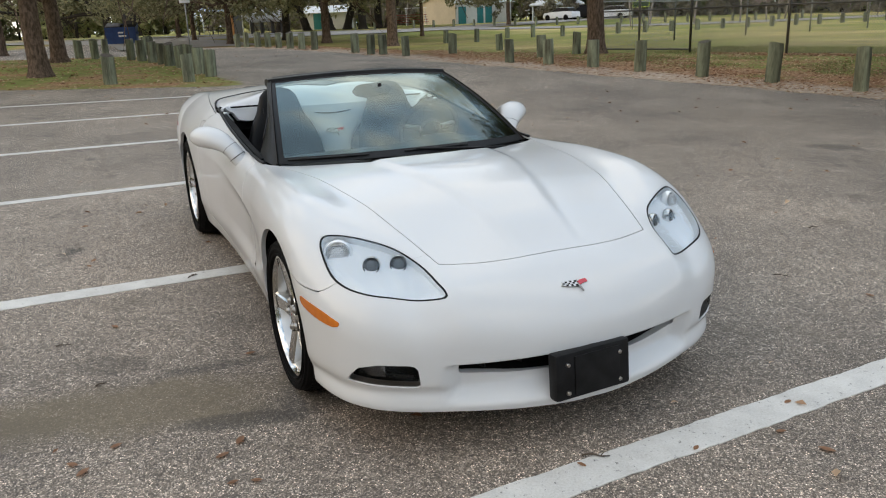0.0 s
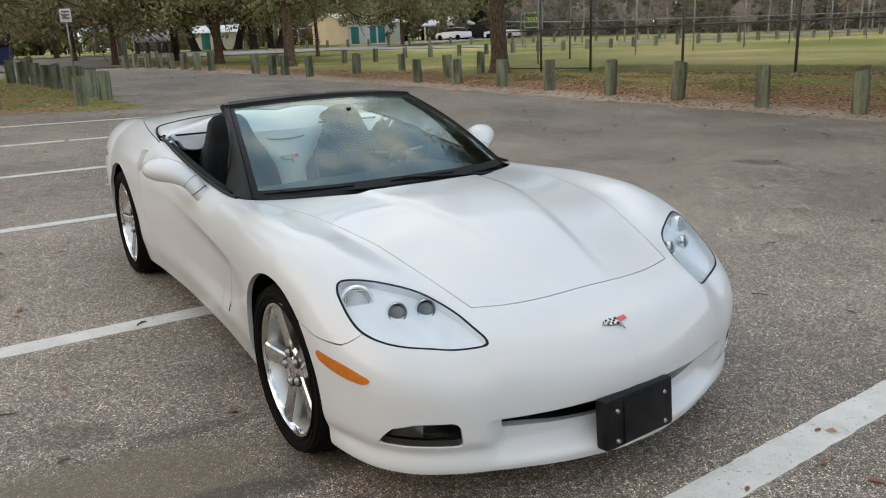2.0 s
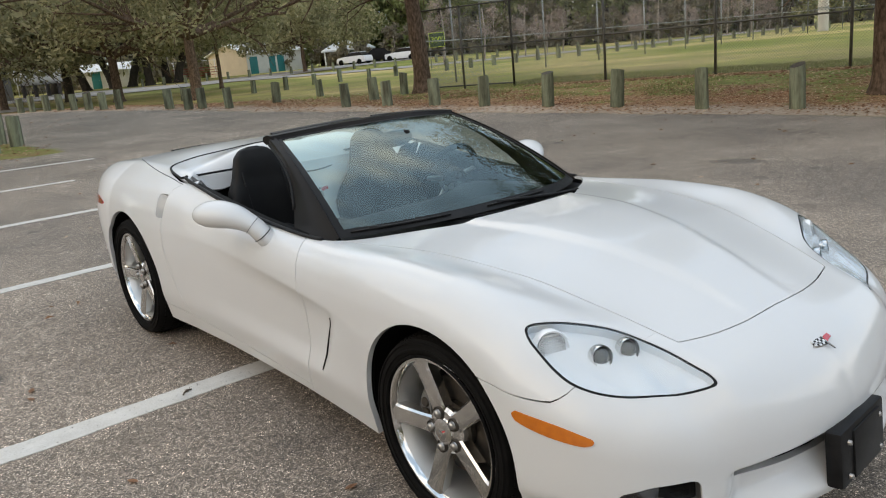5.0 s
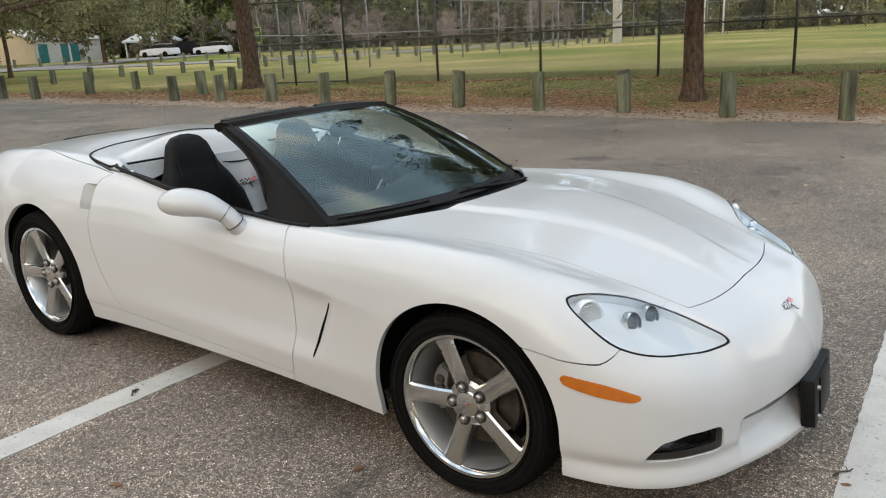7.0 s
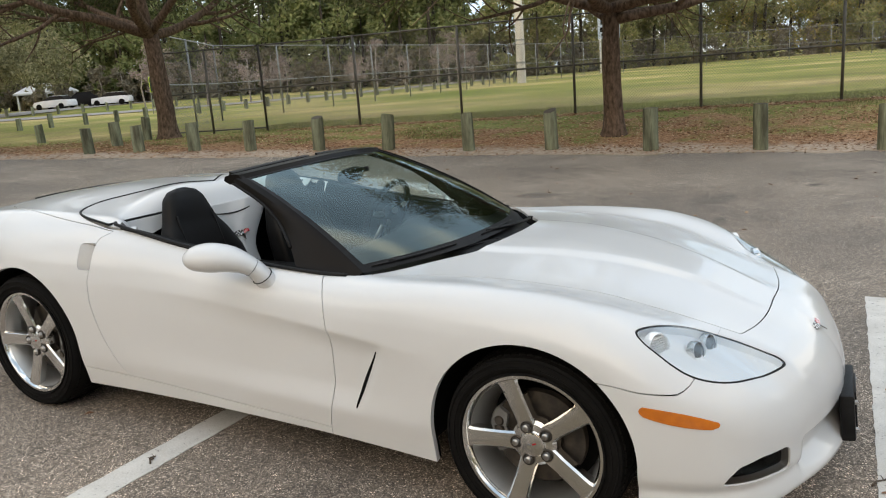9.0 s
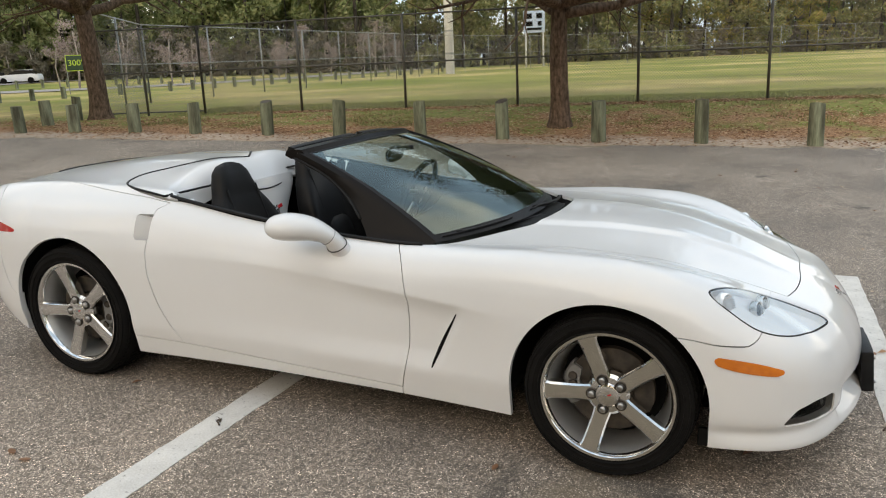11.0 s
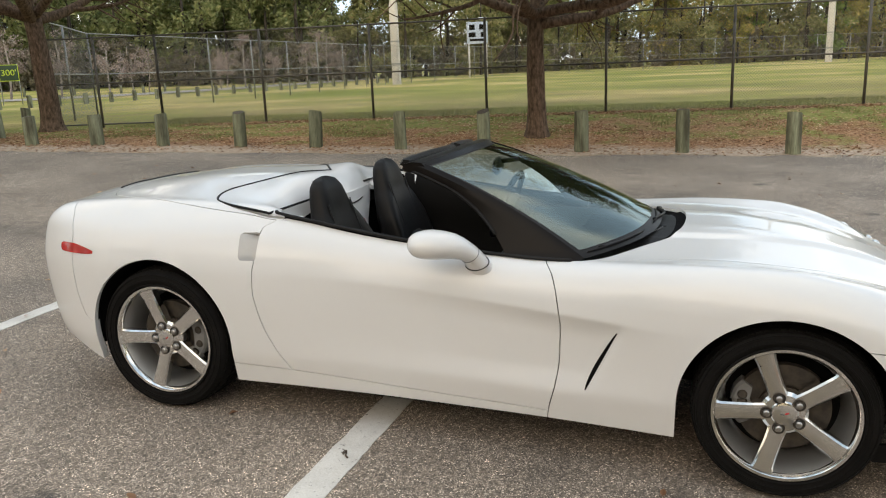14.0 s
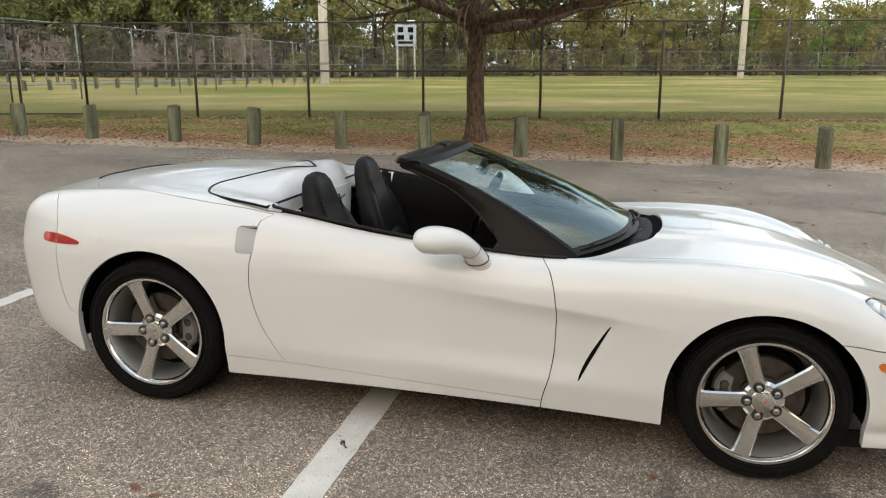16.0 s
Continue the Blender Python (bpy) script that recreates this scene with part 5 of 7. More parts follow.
def body_grid(step=0.022, rows=150):
    """Vertices and quads of the whole outer skin, right round from the nose and back to it."""
    ox, ux, uy, reach = [], [], [], []
    n = int(0.9 * math.pi / 2 / step * 1.15)
    fan = np.linspace(0, math.pi / 2, n, endpoint=False)
    mid = np.linspace(NOSE_X, TAIL_X, int((NOSE_X - TAIL_X) / step))
    for a in fan:
        ox.append(NOSE_X), ux.append(math.cos(a)), uy.append(math.sin(a)), reach.append(float(nose_reach(math.degrees(a))))
    for x in mid:
        ox.append(x), ux.append(0.0), uy.append(1.0), reach.append(float(half_width(x)))
    for a in fan[::-1]:
        ox.append(TAIL_X), ux.append(-math.cos(a)), uy.append(math.sin(a)), reach.append(float(tail_reach(math.degrees(a))))
    half = len(ox)
    for i in range(half - 2, 0, -1):
        ox.append(ox[i]), ux.append(ux[i]), uy.append(-uy[i]), reach.append(reach[i])
    ox, ux, uy, reach = (np.array(v)[:, None] for v in (ox, ux, uy, reach))
    v = np.linspace(0, 1, rows)[None, :]
    # aim points up the side and then in to the spine
    split = 0.58
    zb = hem(ox + ux * reach)
    zt = top_height(ox + ux * reach * 0.85, uy * reach * 0.85)
    up, inn = np.clip(v / split, 0, 1), np.clip((v - split) / (1 - split), 0, 1)
    aim_r = reach * (1 - inn)
    aim_z = zb + (zt + 0.03 - zb) * up + (top_height(ox, 0 * ox) + 0.02 - zt - 0.03) * inn
    pr, pz = reach * 0.5, 0.48 + 0 * reach
    lo, hi = np.zeros_like(aim_r), np.full_like(aim_r, 1.6)
    for _ in range(34):
        m = (lo + hi) / 2
        f = body_field(ox, ux, uy, pr + (aim_r - pr) * m, pz + (aim_z - pz) * m, reach)
        lo, hi = np.where(f < 0, m, lo), np.where(f < 0, hi, m)
    r, z = pr + (aim_r - pr) * lo, pz + (aim_z - pz) * lo
    r[:, -1] = 0
    z[:, -1] = top_height(ox, 0 * ox)[:, 0]
    r = np.maximum(r, 0)
    V = np.stack([ox + ux * r, uy * r, z], -1)
    count, rows = V.shape[:2]
    i, j = np.meshgrid(np.arange(count), np.arange(rows - 1), indexing="ij")
    k = (i + 1) % count
    Q = np.stack([i * rows + j, k * rows + j, k * rows + j + 1, i * rows + j + 1], -1).reshape(-1, 4)
    return V.reshape(-1, 3), Q

# ---- cutting panels out of the skin ----


def skin():
    """The skin with smooth normals: columns x, y, z and the normal."""
    V, Q = body_grid()
    N = np.zeros_like(V)
    a, b, c, d = (V[Q[:, k]] for k in range(4))
    fn = np.cross(c - a, d - b)
    for k in range(4):
        np.add.at(N, Q[:, k], fn)
    cen = V - np.stack([np.clip(V[:, 0], TAIL_X, NOSE_X), 0 * V[:, 0], 0 * V[:, 0] + 0.45], 1)
    if (N * cen).sum() < 0:
        N, Q = -N, Q[:, ::-1]
    top = np.abs(V[:, 1]) < 0.02
    top &= V[:, 2] > 0.6
    e = 1e-3
    gx = (top_height(V[:, 0] + e, V[:, 1]) - top_height(V[:, 0] - e, V[:, 1])) / (2 * e)
    flat = np.stack([-gx, 0 * gx, 1 + 0 * gx], 1)
    spine = top & (V[:, 0] < NOSE_X + 0.1) & (V[:, 0] > TAIL_X - 0.1)
    N[spine] = flat[spine]
    N /= np.linalg.norm(N, axis=1, keepdims=True) + 1e-12
    return np.hstack([V, N]), Q


SKIN_V, SKIN_Q = skin()


def clip_skin(conditions, V=None, Q=None):
    """The piece of the skin where every condition is below zero, cut exactly along its edge."""
    V = SKIN_V if V is None else V
    polys = SKIN_Q if Q is None else Q
    loose = []
    extra = []
    verts = V
    for cond in conditions:
        s = cond(verts[:, 0], verts[:, 1], verts[:, 2])
        s = np.where(np.abs(s) < 1e-7, -1e-7, s)
        new_rows, cache = [], {}
        base = len(verts)

        def cut(i, j):
            key = (i, j) if i < j else (j, i)
            if key not in cache:
                t = s[i] / (s[i] - s[j])
                cache[key] = base + len(new_rows)
                new_rows.append(verts[i] + (verts[j] - verts[i]) * t)
            return cache[key]

        def cut_face(face):
            out = []
            n = len(face)
            for k in range(n):
                i, j = face[k], face[(k + 1) % n]
                if s[i] < 0:
                    out.append(i)
                if (s[i] < 0) != (s[j] < 0):
                    out.append(cut(i, j))
            return out if len(out) > 2 else None

        inside = s[polys] < 0
        full, none = inside.all(1), ~inside.any(1)
        mixed = polys[~full & ~none]
        polys = polys[full]
        found = []
        for face in list(map(list, mixed)) + loose:
            g = cut_face([int(i) for i in face])
            if g:
                found.append(g)
        loose = found
        if new_rows:
            verts = np.vstack([verts, np.array(new_rows)])
    faces = [tuple(int(i) for i in q) for q in polys] + [tuple(q) for q in loose]
    clean = []
    for fc in faces:
        out = []
        for i in fc:
            if not out or np.abs(verts[i, :3] - verts[out[-1], :3]).max() > 1e-6:
                out.append(i)
        if len(out) > 2 and np.abs(verts[out[0], :3] - verts[out[-1], :3]).max() <= 1e-6:
            out.pop()
        if len(out) > 2:
            clean.append(out)
    used = sorted({i for fc in clean for i in fc})
    index = {i: k for k, i in enumerate(used)}
    return verts[used], [[index[i] for i in fc] for fc in clean]


def panel_mesh(name, conditions, mat, sink=0.0, edge=0.02, keep_normals=True):
    """A panel with its true thickness: the cut skin and a turned-in edge all round."""
    V, F = clip_skin(conditions)
    P, N = V[:, :3].copy(), V[:, 3:].copy()
    N /= np.linalg.norm(N, axis=1, keepdims=True) + 1e-12
    P -= N * (sink(P)[:, None] if callable(sink) else sink)
    verts, norms, faces = list(P), list(N), list(F)
    if edge:
        seen = {}
        for fc in F:
            for k in range(len(fc)):
                i, j = fc[k], fc[(k + 1) % len(fc)]
                seen[(i, j)] = seen.get((i, j), 0) + 1
        for (i, j) in list(seen):
            if (j, i) in seen or abs(P[i][1]) + abs(P[j][1]) < 1e-4:
                continue
            d = P[j] - P[i]
            m = N[i] + N[j]
            out = np.cross(d, m)
            ln = np.linalg.norm(out)
            if ln < 1e-12:
                continue
            out /= ln
            b = len(verts)
            verts += [P[i], P[j], P[j] - N[j] * edge, P[i] - N[i] * edge]
            norms += [out] * 4
            faces.append([b + 1, b, b + 3, b + 2])
    me = mesh_of(name, verts, faces, mat)
    if keep_normals:
        me.normals_split_custom_set_from_vertices([tuple(map(float, n)) for n in norms])
    return me


def polygon(points, flip=False):
    """Signed distance to a closed outline, below zero inside."""
    pts = np.array(points, float)

    def dist(u, v):
        out = np.full(u.shape, 1.0)
        lo, hi = pts.min(0) - 0.15, pts.max(0) + 0.15
        m = (u > lo[0]) & (u < hi[0]) & (v > lo[1]) & (v < hi[1])
        p = np.stack([u[m], v[m]], 1)
        best = np.full(len(p), 9.0)
        odd = np.zeros(len(p), bool)
        for k in range(len(pts)):
            a, b = pts[k], pts[(k + 1) % len(pts)]
            e, w = b - a, p - a
            t = np.clip((w @ e) / max(e @ e, 1e-12), 0, 1)
            best = np.minimum(best, np.linalg.norm(w - t[:, None] * e, axis=1))
            cross = (a[1] > p[:, 1]) != (b[1] > p[:, 1])
            if a[1] != b[1]:
                odd ^= cross & (p[:, 0] < (b[0] - a[0]) * (p[:, 1] - a[1]) / (b[1] - a[1]) + a[0])
        out[m] = np.where(odd, -best, best)
        return out
    return dist


def rounded(points, per=6, closed=True):
    return [(p.x, p.y) for p in spline([(a, b, 0) for a, b in points], per, closed)]


def both(half):
    """A whole outline from its half, mirrored across the middle of the car."""
    return half + [(x, -y) for x, y in half[::-1]]


def run(points, per=6):
    return [(p.x, p.y) for p in spline([(a, b, 0) for a, b in points], per)]


GAP = 0.0021
hood_half = run([(0.648, 0.0), (0.650, 0.12), (0.645, 0.22), (0.63, 0.33), (0.600, 0.458)]) + run(
    [(0.597, 0.463), (0.417, 0.509), (0.155, 0.569), (-0.076, 0.611), (-0.426, 0.665), (-0.715, 0.724)]) + run(
    [(-0.72, 0.722), (-0.66, 0.64), (-0.57, 0.50), (-0.45, 0.33), (-0.405, 0.18), (-0.395, 0.0)])
HOOD = polygon(both(hood_half))
open_half = run([(-0.392, 0.0), (-0.402, 0.18), (-0.447, 0.33), (-0.567, 0.502), (-0.66, 0.645), (-0.735, 0.735)]) + run(
    [(-0.76, 0.752), (-0.95, 0.768), (-1.35, 0.765), (-1.75, 0.762), (-2.08, 0.748)]) + run(
    [(-2.115, 0.725), (-2.125, 0.66), (-2.145, 0.52), (-2.15, 0.38), (-2.13, 0.22), (-2.12, 0.12), (-2.118, 0.0)])
OPENING = polygon(both(open_half))
strip_half = run([(-2.225, 0.0), (-2.34, 0.177), (-2.47, 0.335), (-2.55, 0.47), (-2.525, 0.60), (-2.44, 0.687), (-2.31, 0.735), (-2.155, 0.757)], 8)
fair_half = strip_half + [(-2.08, 0.752), (-2.0, 0.70), (-2.0, 0.0)]
FAIRING = polygon(both(fair_half))
deck_half = run([(-2.165, 0.768), (-2.40, 0.752), (-2.70, 0.715), (-2.95, 0.66), (-3.14, 0.58), (-3.22, 0.45), (-3.25, 0.25), (-3.255, 0.0)])
DECK = polygon([(-2.0, 0.0), (-2.0, 0.768)] + deck_half + [(x, -y) for x, y in deck_half[::-1]] + [(-2.0, -0.768)])
door_back = smooth_curve([0.2, 0.261, 0.35, 0.441, 0.533, 0.623, 0.70, 0.757, 0.862, 0.885, 0.91, 0.95],
                         [-1.99, -2.026, -2.085, -2.134, -2.163, -2.178, -2.177, -2.169, -2.162, -2.158, -2.12, -2.08])
door_front = smooth_curve([0.15, 0.208, 0.338, 0.457, 0.583, 0.69, 0.774, 0.815], [-0.872, -0.866, -0.836, -0.823, -0.822, -0.836, -0.864, -0.902])
sill_top = smooth_curve([-2.4, -2.0, -1.5, -0.86], [0.267, 0.254, 0.228, 0.208])
seam_nose = smooth_curve([0.0, 0.285, 0.384, 0.476, 0.517, 0.55, 0.57], [0.605, 0.603, 0.592, 0.588, 0.615, 0.75, 1.2])
seam_tail = smooth_curve([0.2, 0.38, 0.42, 0.6, 0.8, 0.88, 0.95], [-3.0, -3.02, -3.104, -3.146, -3.156, -3.19, -3.27])


def arch(x, y, z):
    fr = (np.hypot((x + 0.001) / 0.374, np.maximum(z - 0.328, 0) / 0.366) - 1) * 0.36
    re = (np.hypot((x + 2.685) / 0.376, np.maximum(z - 0.343, 0) / 0.387) - 1) * 0.38
    return np.where(np.abs(y) > 0.45, -np.minimum(fr, re), -1.0)


# outlines in the plane of a lamp; m is +1 for the left side
LAMP_U = np.array([0.748, -0.587, -0.303])
LAMP_V = np.array([0.0, 0.257, -0.06])
LAMP_V = LAMP_V - LAMP_U * (LAMP_V @ LAMP_U)
LAMP_V /= np.linalg.norm(LAMP_V)
LAMP_N = np.cross(LAMP_U, LAMP_V)
LAMP_PTS = [(0.337, 0.806, 0.745), (0.359, 0.755, 0.746), (0.405, 0.677, 0.731), (0.470, 0.585, 0.70), (0.575, 0.527, 0.658), (0.68, 0.505, 0.619), (0.729, 0.495, 0.588),
            (0.735, 0.513, 0.575), (0.688, 0.608, 0.573), (0.632, 0.72, 0.585), (0.573, 0.784, 0.598), (0.512, 0.82, 0.618), (0.462, 0.833, 0.648), (0.408, 0.835, 0.687), (0.36, 0.829, 0.722)]
lamp_outline = polygon(rounded([(float(np.dot(p, LAMP_U)), float(np.dot(p, LAMP_V))) for p in LAMP_PTS], 4))


def lamp_field(m):
    def value(x, y, z):
        q = m * y
        u, v = x * LAMP_U[0] + q * LAMP_U[1] + z * LAMP_U[2], x * LAMP_V[0] + q * LAMP_V[1] + z * LAMP_V[2]
        return np.where((q > 0.3) & (x > 0.2) & (z > 0.5), lamp_outline(u, v), 1.0)
    return value


fog_outline = polygon([(0.635 * x - 0.775 * y, z) for x, y, z in ((0.606, 0.828, 0.293), (0.620, 0.818, 0.318), (0.645, 0.798, 0.350), (0.70, 0.745, 0.370), (0.768, 0.64, 0.370),
                                                                (0.776, 0.626, 0.352), (0.778, 0.619, 0.288), (0.768, 0.637, 0.281), (0.71, 0.728, 0.285), (0.622, 0.816, 0.286))])


def fog_field(m):
    return lambda x, y, z: np.where((m * y > 0.4) & (x > 0.5), fog_outline(0.635 * x - 0.775 * m * y, z), 1.0)


mark_outline = polygon(rounded([(0.378, 0.540), (0.392, 0.549), (0.503, 0.534), (0.592, 0.509), (0.602, 0.499), (0.594, 0.489), (0.567, 0.486), (0.474, 0.497), (0.393, 0.516), (0.378, 0.528)], 3))
rear_outline = polygon(rounded([(-3.235, 0.766), (-3.22, 0.777), (-3.126, 0.775), (-3.035, 0.752), (-3.024, 0.742), (-3.036, 0.734), (-3.12, 0.732), (-3.215, 0.735), (-3.233, 0.745)], 3))


def side_field(outline, m):
    return lambda x, y, z: np.where(m * y > 0.5, outline(x, z), 1.0)


grille_outline = polygon(run([(-0.485, 0.352), (-0.25, 0.350), (0, 0.349), (0.25, 0.350), (0.485, 0.352)], 4) + run([(0.480, 0.310), (0.25, 0.290), (0, 0.285), (-0.25, 0.290), (-0.480, 0.310)], 4))


def grille_field(x, y, z):
    return np.where(x > 0.6, grille_outline(y, z), 1.0)


handle_outline = polygon([(-2.246, 0.866), (-2.254, 0.858), (-2.249, 0.760), (-2.240, 0.751), (-2.170, 0.752), (-2.163, 0.760), (-2.160, 0.862), (-2.166, 0.869)])


def outside(field, gap=GAP):
    return lambda x, y, z: gap - field(x, y, z)


def inside_of(field, gap=GAP):
    return lambda x, y, z: field(x, y, z) + gap


def top_view(poly):
    return lambda x, y, z: np.where(z > 0.55, poly(x, y), 1.0)


CAR = thing("sports_car", "white two-seat convertible sports car parked with its top down", "car", CAR_AT)
f_hood, f_open, f_fair, f_deck = top_view(HOOD), top_view(OPENING), top_view(FAIRING), top_view(DECK)


def is_nose(x, y, z):            # below zero ahead of the nose seam
    return np.where(x > 0.1, z - seam_nose(x), 1.0)


part("hood", panel_mesh("hood", [inside_of(f_hood)], M_PAINT), CAR, "white hood with a soft raised centre")
nose = [inside_of(is_nose), outside(f_hood), arch]
for m in (1, -1):
    nose += [outside(lamp_field(m), 0.004), outside(fog_field(m), 0.0), outside(side_field(mark_outline, m), 0.0)]
nose.append(outside(grille_field, 0.0))
FASCIA = part("front_fascia", panel_mesh("front_fascia", nose, M_PAINT, edge=0.03), CAR, "smooth white front bumper skin")
tail = [lambda x, y, z: x - seam_tail(z) + GAP, arch, outside(f_deck)] + [outside(side_field(rear_outline, m), 0.0) for m in (1, -1)]
part("rear_fascia", panel_mesh("rear_fascia", tail, M_PAINT, edge=0.03), CAR, "rounded white rear bumper skin")
part("deck_lid", panel_mesh("deck_lid", [inside_of(f_deck), outside(f_fair, 0.006)], M_PAINT), CAR, "white cover over the stowed roof")
part("seat_fairing", panel_mesh("seat_fairing", [inside_of(f_fair, 0.006), outside(f_open, 0.0), inside_of(f_deck, 0.0)], M_PAINT, edge=0.02), CAR, "white double-hump panel behind the seats")


def side_of(m):
    return lambda x, y, z: 0.02 - m * y


def shallow_handle(m):
    return outside(side_field(handle_outline, m), 0.0)


side_slits = []
for m in (1, -1):
    mine = side_of(m)
    part("front_fender", panel_mesh("front_fender", [mine, outside(is_nose), lambda x, y, z: door_front(z) - x + GAP, outside(f_hood), outside(f_open, 0.0), arch,
                                                     outside(lamp_field(m), 0.004), outside(side_field(mark_outline, m), 0.0)], M_PAINT), CAR)
    DOOR = part("door", panel_mesh("door", [mine, lambda x, y, z: x - door_front(z) + GAP, lambda x, y, z: door_back(z) - x + GAP, lambda x, y, z: sill_top(x) - z + GAP,
                                            outside(f_open, 0.0), shallow_handle(m), outside(f_fair, 0.01)], M_PAINT), CAR, "white door with a crease and hollowed flank")
    part("sill", panel_mesh("sill", [mine, lambda x, y, z: z - sill_top(x) + GAP, lambda x, y, z: x - door_front(z) + GAP, lambda x, y, z: -2.45 - x, arch], M_PAINT), CAR)
    part("rear_quarter", panel_mesh("rear_quarter", [mine, lambda x, y, z: x - door_back(z) + GAP, lambda x, y, z: seam_tail(z) - x + GAP, lambda x, y, z: np.where(x > -2.45, sill_top(x) - z + GAP, -1.0),
                                                     outside(f_deck), outside(f_fair, 0.0), outside(f_open, 0.0), arch, shallow_handle(m), outside(side_field(rear_outline, m), 0.0)], M_PAINT), CAR)
    part("door_handle", panel_mesh("door_handle", [mine, side_field(handle_outline, m), lambda x, y, z: x + 2.1585], M_PULLSHADE, lambda p: 0.001 + 0.027 * ramp(p[:, 0], -2.256, -2.175), 0.0, False), CAR, "white scooped door pull, greyed for the shade in it")
    slit = []
    for t in np.linspace(0, 1, 15):
        x, z = -0.600 - 0.114 * t, 0.575 - 0.248 * t
        w = 0.021 * math.sin(math.pi * min(1, 0.05 + 0.93 * t)) ** 0.6 * (0.55 + 0.45 * t) + 0.001
        row = []
        for dx, out in ((0.0, 0.002), (-w, 0.003), (-w, -0.02), (0.0, -0.02)):
            xx = x + dx
            y = float(half_width(xx) + side_lean(z) + side_shape(np.array(xx), np.array(z))) + out
            row.append((xx, m * y, z))
        slit.append(row)
    side_slits.append((m, slit))
    part("side_marker", panel_mesh("side_marker", [mine, side_field(mark_outline, m)], M_AMBER, -0.003, 0.012), CAR, "amber side marker lens")
    part("rear_marker", panel_mesh("rear_marker", [mine, side_field(rear_outline, m)], M_RED, -0.002, 0.012), CAR, "red side marker lens")
    # headlight: lens over a pale bowl with three round lamps
    lf = lamp_field(m)
    HL = part("headlight", panel_mesh("headlight", [mine, lambda x, y, z: lf(x, y, z) + 0.001], M_LAMP, 0.030, 0.0), CAR, "clear headlight with pale bowl and round lamps")
    part("bowl_wall", panel_mesh("bowl_wall", [mine, lambda x, y, z: lf(x, y, z) + 0.003, lambda x, y, z: -0.005 - lf(x, y, z)], M_LAMP, 0.003, 0.028), HL)
    part("seal", panel_mesh("seal", [mine, lambda x, y, z: lf(x, y, z) - 0.0045, lambda x, y, z: -0.0035 - lf(x, y, z)], M_BLACK, 0.0015, 0.006), HL, "black rubber seal")
    lens = part("lens", panel_mesh("lens", [mine, lambda x, y, z: lf(x, y, z) + 0.003], M_LENS, -0.001, 0.0), HL, "clear plastic lens")
    lens.visible_shadow = False
    ahead = Vector((0.86, 0.36 * m, 0.24)).normalized()
    for nm, px, py, pz, r, mt in (("turn_lamp", 0.392, 0.772, 0.673, 0.047, M_STEEL), ("projector", 0.494, 0.681, 0.647, 0.029, M_PROJ), ("projector", 0.512, 0.583, 0.643, 0.029, M_PROJ)):
        base = Matrix.Translation((px + 0.006, m * (py + 0.004), pz + 0.012)) @ ahead.to_track_quat("Z", "X").to_matrix().to_4x4()
        lamp = lathe(nm, [(0.0, 0.012), (r * 0.5, 0.010), (r * 0.8, 0.004), (r * 0.92, -0.004)], M_PROJ if nm == "projector" else M_LENSCUT, HL, base, 28)
        lathe("bezel", [(r * 0.90, -0.006), (r * 0.95, 0.006), (r * 1.06, 0.010), (r * 1.14, 0.004), (r * 1.20, -0.016)], M_CHROME if nm == "projector" else M_LAMP, HL, base, 28)
        if nm == "turn_lamp":
            verts, faces = [], []
            for i in range(-6, 7):
                for j in range(-6, 7):
                    if i * i + j * j < 36:
                        c, s2, o = (i * 0.0072, j * 0.0072), 0.0031, len(verts)
                        verts += [(c[0] - s2, c[1] - s2, 0.008), (c[0] + s2, c[1] - s2, 0.008), (c[0] + s2, c[1] + s2, 0.008), (c[0] - s2, c[1] + s2, 0.008), (c[0], c[1], 0.016)]
                        faces += [(o, o + 1, o + 4), (o + 1, o + 2, o + 4), (o + 2, o + 3, o + 4), (o + 3, o, o + 4)]
            tagged(part("facets", mesh_of("facets", verts, faces, M_LENSCUT, False), HL, "cut glass facets", base), kind="stuff")
    # fog lamp in its pocket
    ff = fog_field(m)
    FOG = part("fog_lamp", panel_mesh("fog_lamp", [mine, lambda x, y, z: ff(x, y, z) - 0.002], M_GAP, 0.06, 0.0), CAR, "smoked fog lamp in a dark pocket")
    part("bulb_reflector", panel_mesh("bulb_reflector", [mine, lambda x, y, z: ff(x, y, z) + 0.008, lambda x, y, z: 0.320 - z, lambda x, y, z: 0.735 - np.abs(y)], M_CHROME, 0.012, 0.01), FOG, "bright reflector")
    pane = part("lens", panel_mesh("fog_lens", [mine, lambda x, y, z: ff(x, y, z) + 0.001], M_SMOKE, 0.006, 0.0), FOG, "smoked lens")
    pane.visible_shadow = False
part("grille", panel_mesh("grille", [lambda x, y, z: grille_field(x, y, z) - 0.004], M_GAP, 0.05, 0.0), CAR, "dark air slot under the nose")
for y in (-0.38, -0.24, 0.24, 0.38):
    box("grille_tab", (0.04, 0.008, 0.03), M_BLACK, FASCIA, pose(0.82 - abs(y) * 0.12, y, 0.322, 0, -20, 0), 0.003)
strip_pts = []
for x, y in both(strip_half):
    strip_pts.append((x, y, float(top_height(np.array([x]), np.array([y]))[0]) - 0.001))
tube("weatherstrip", strip_pts, 0.0062, M_BLACK, CAR, 6, "black rubber strip round the fairing")

# ---- dark inner body, floor and wheel wells ----


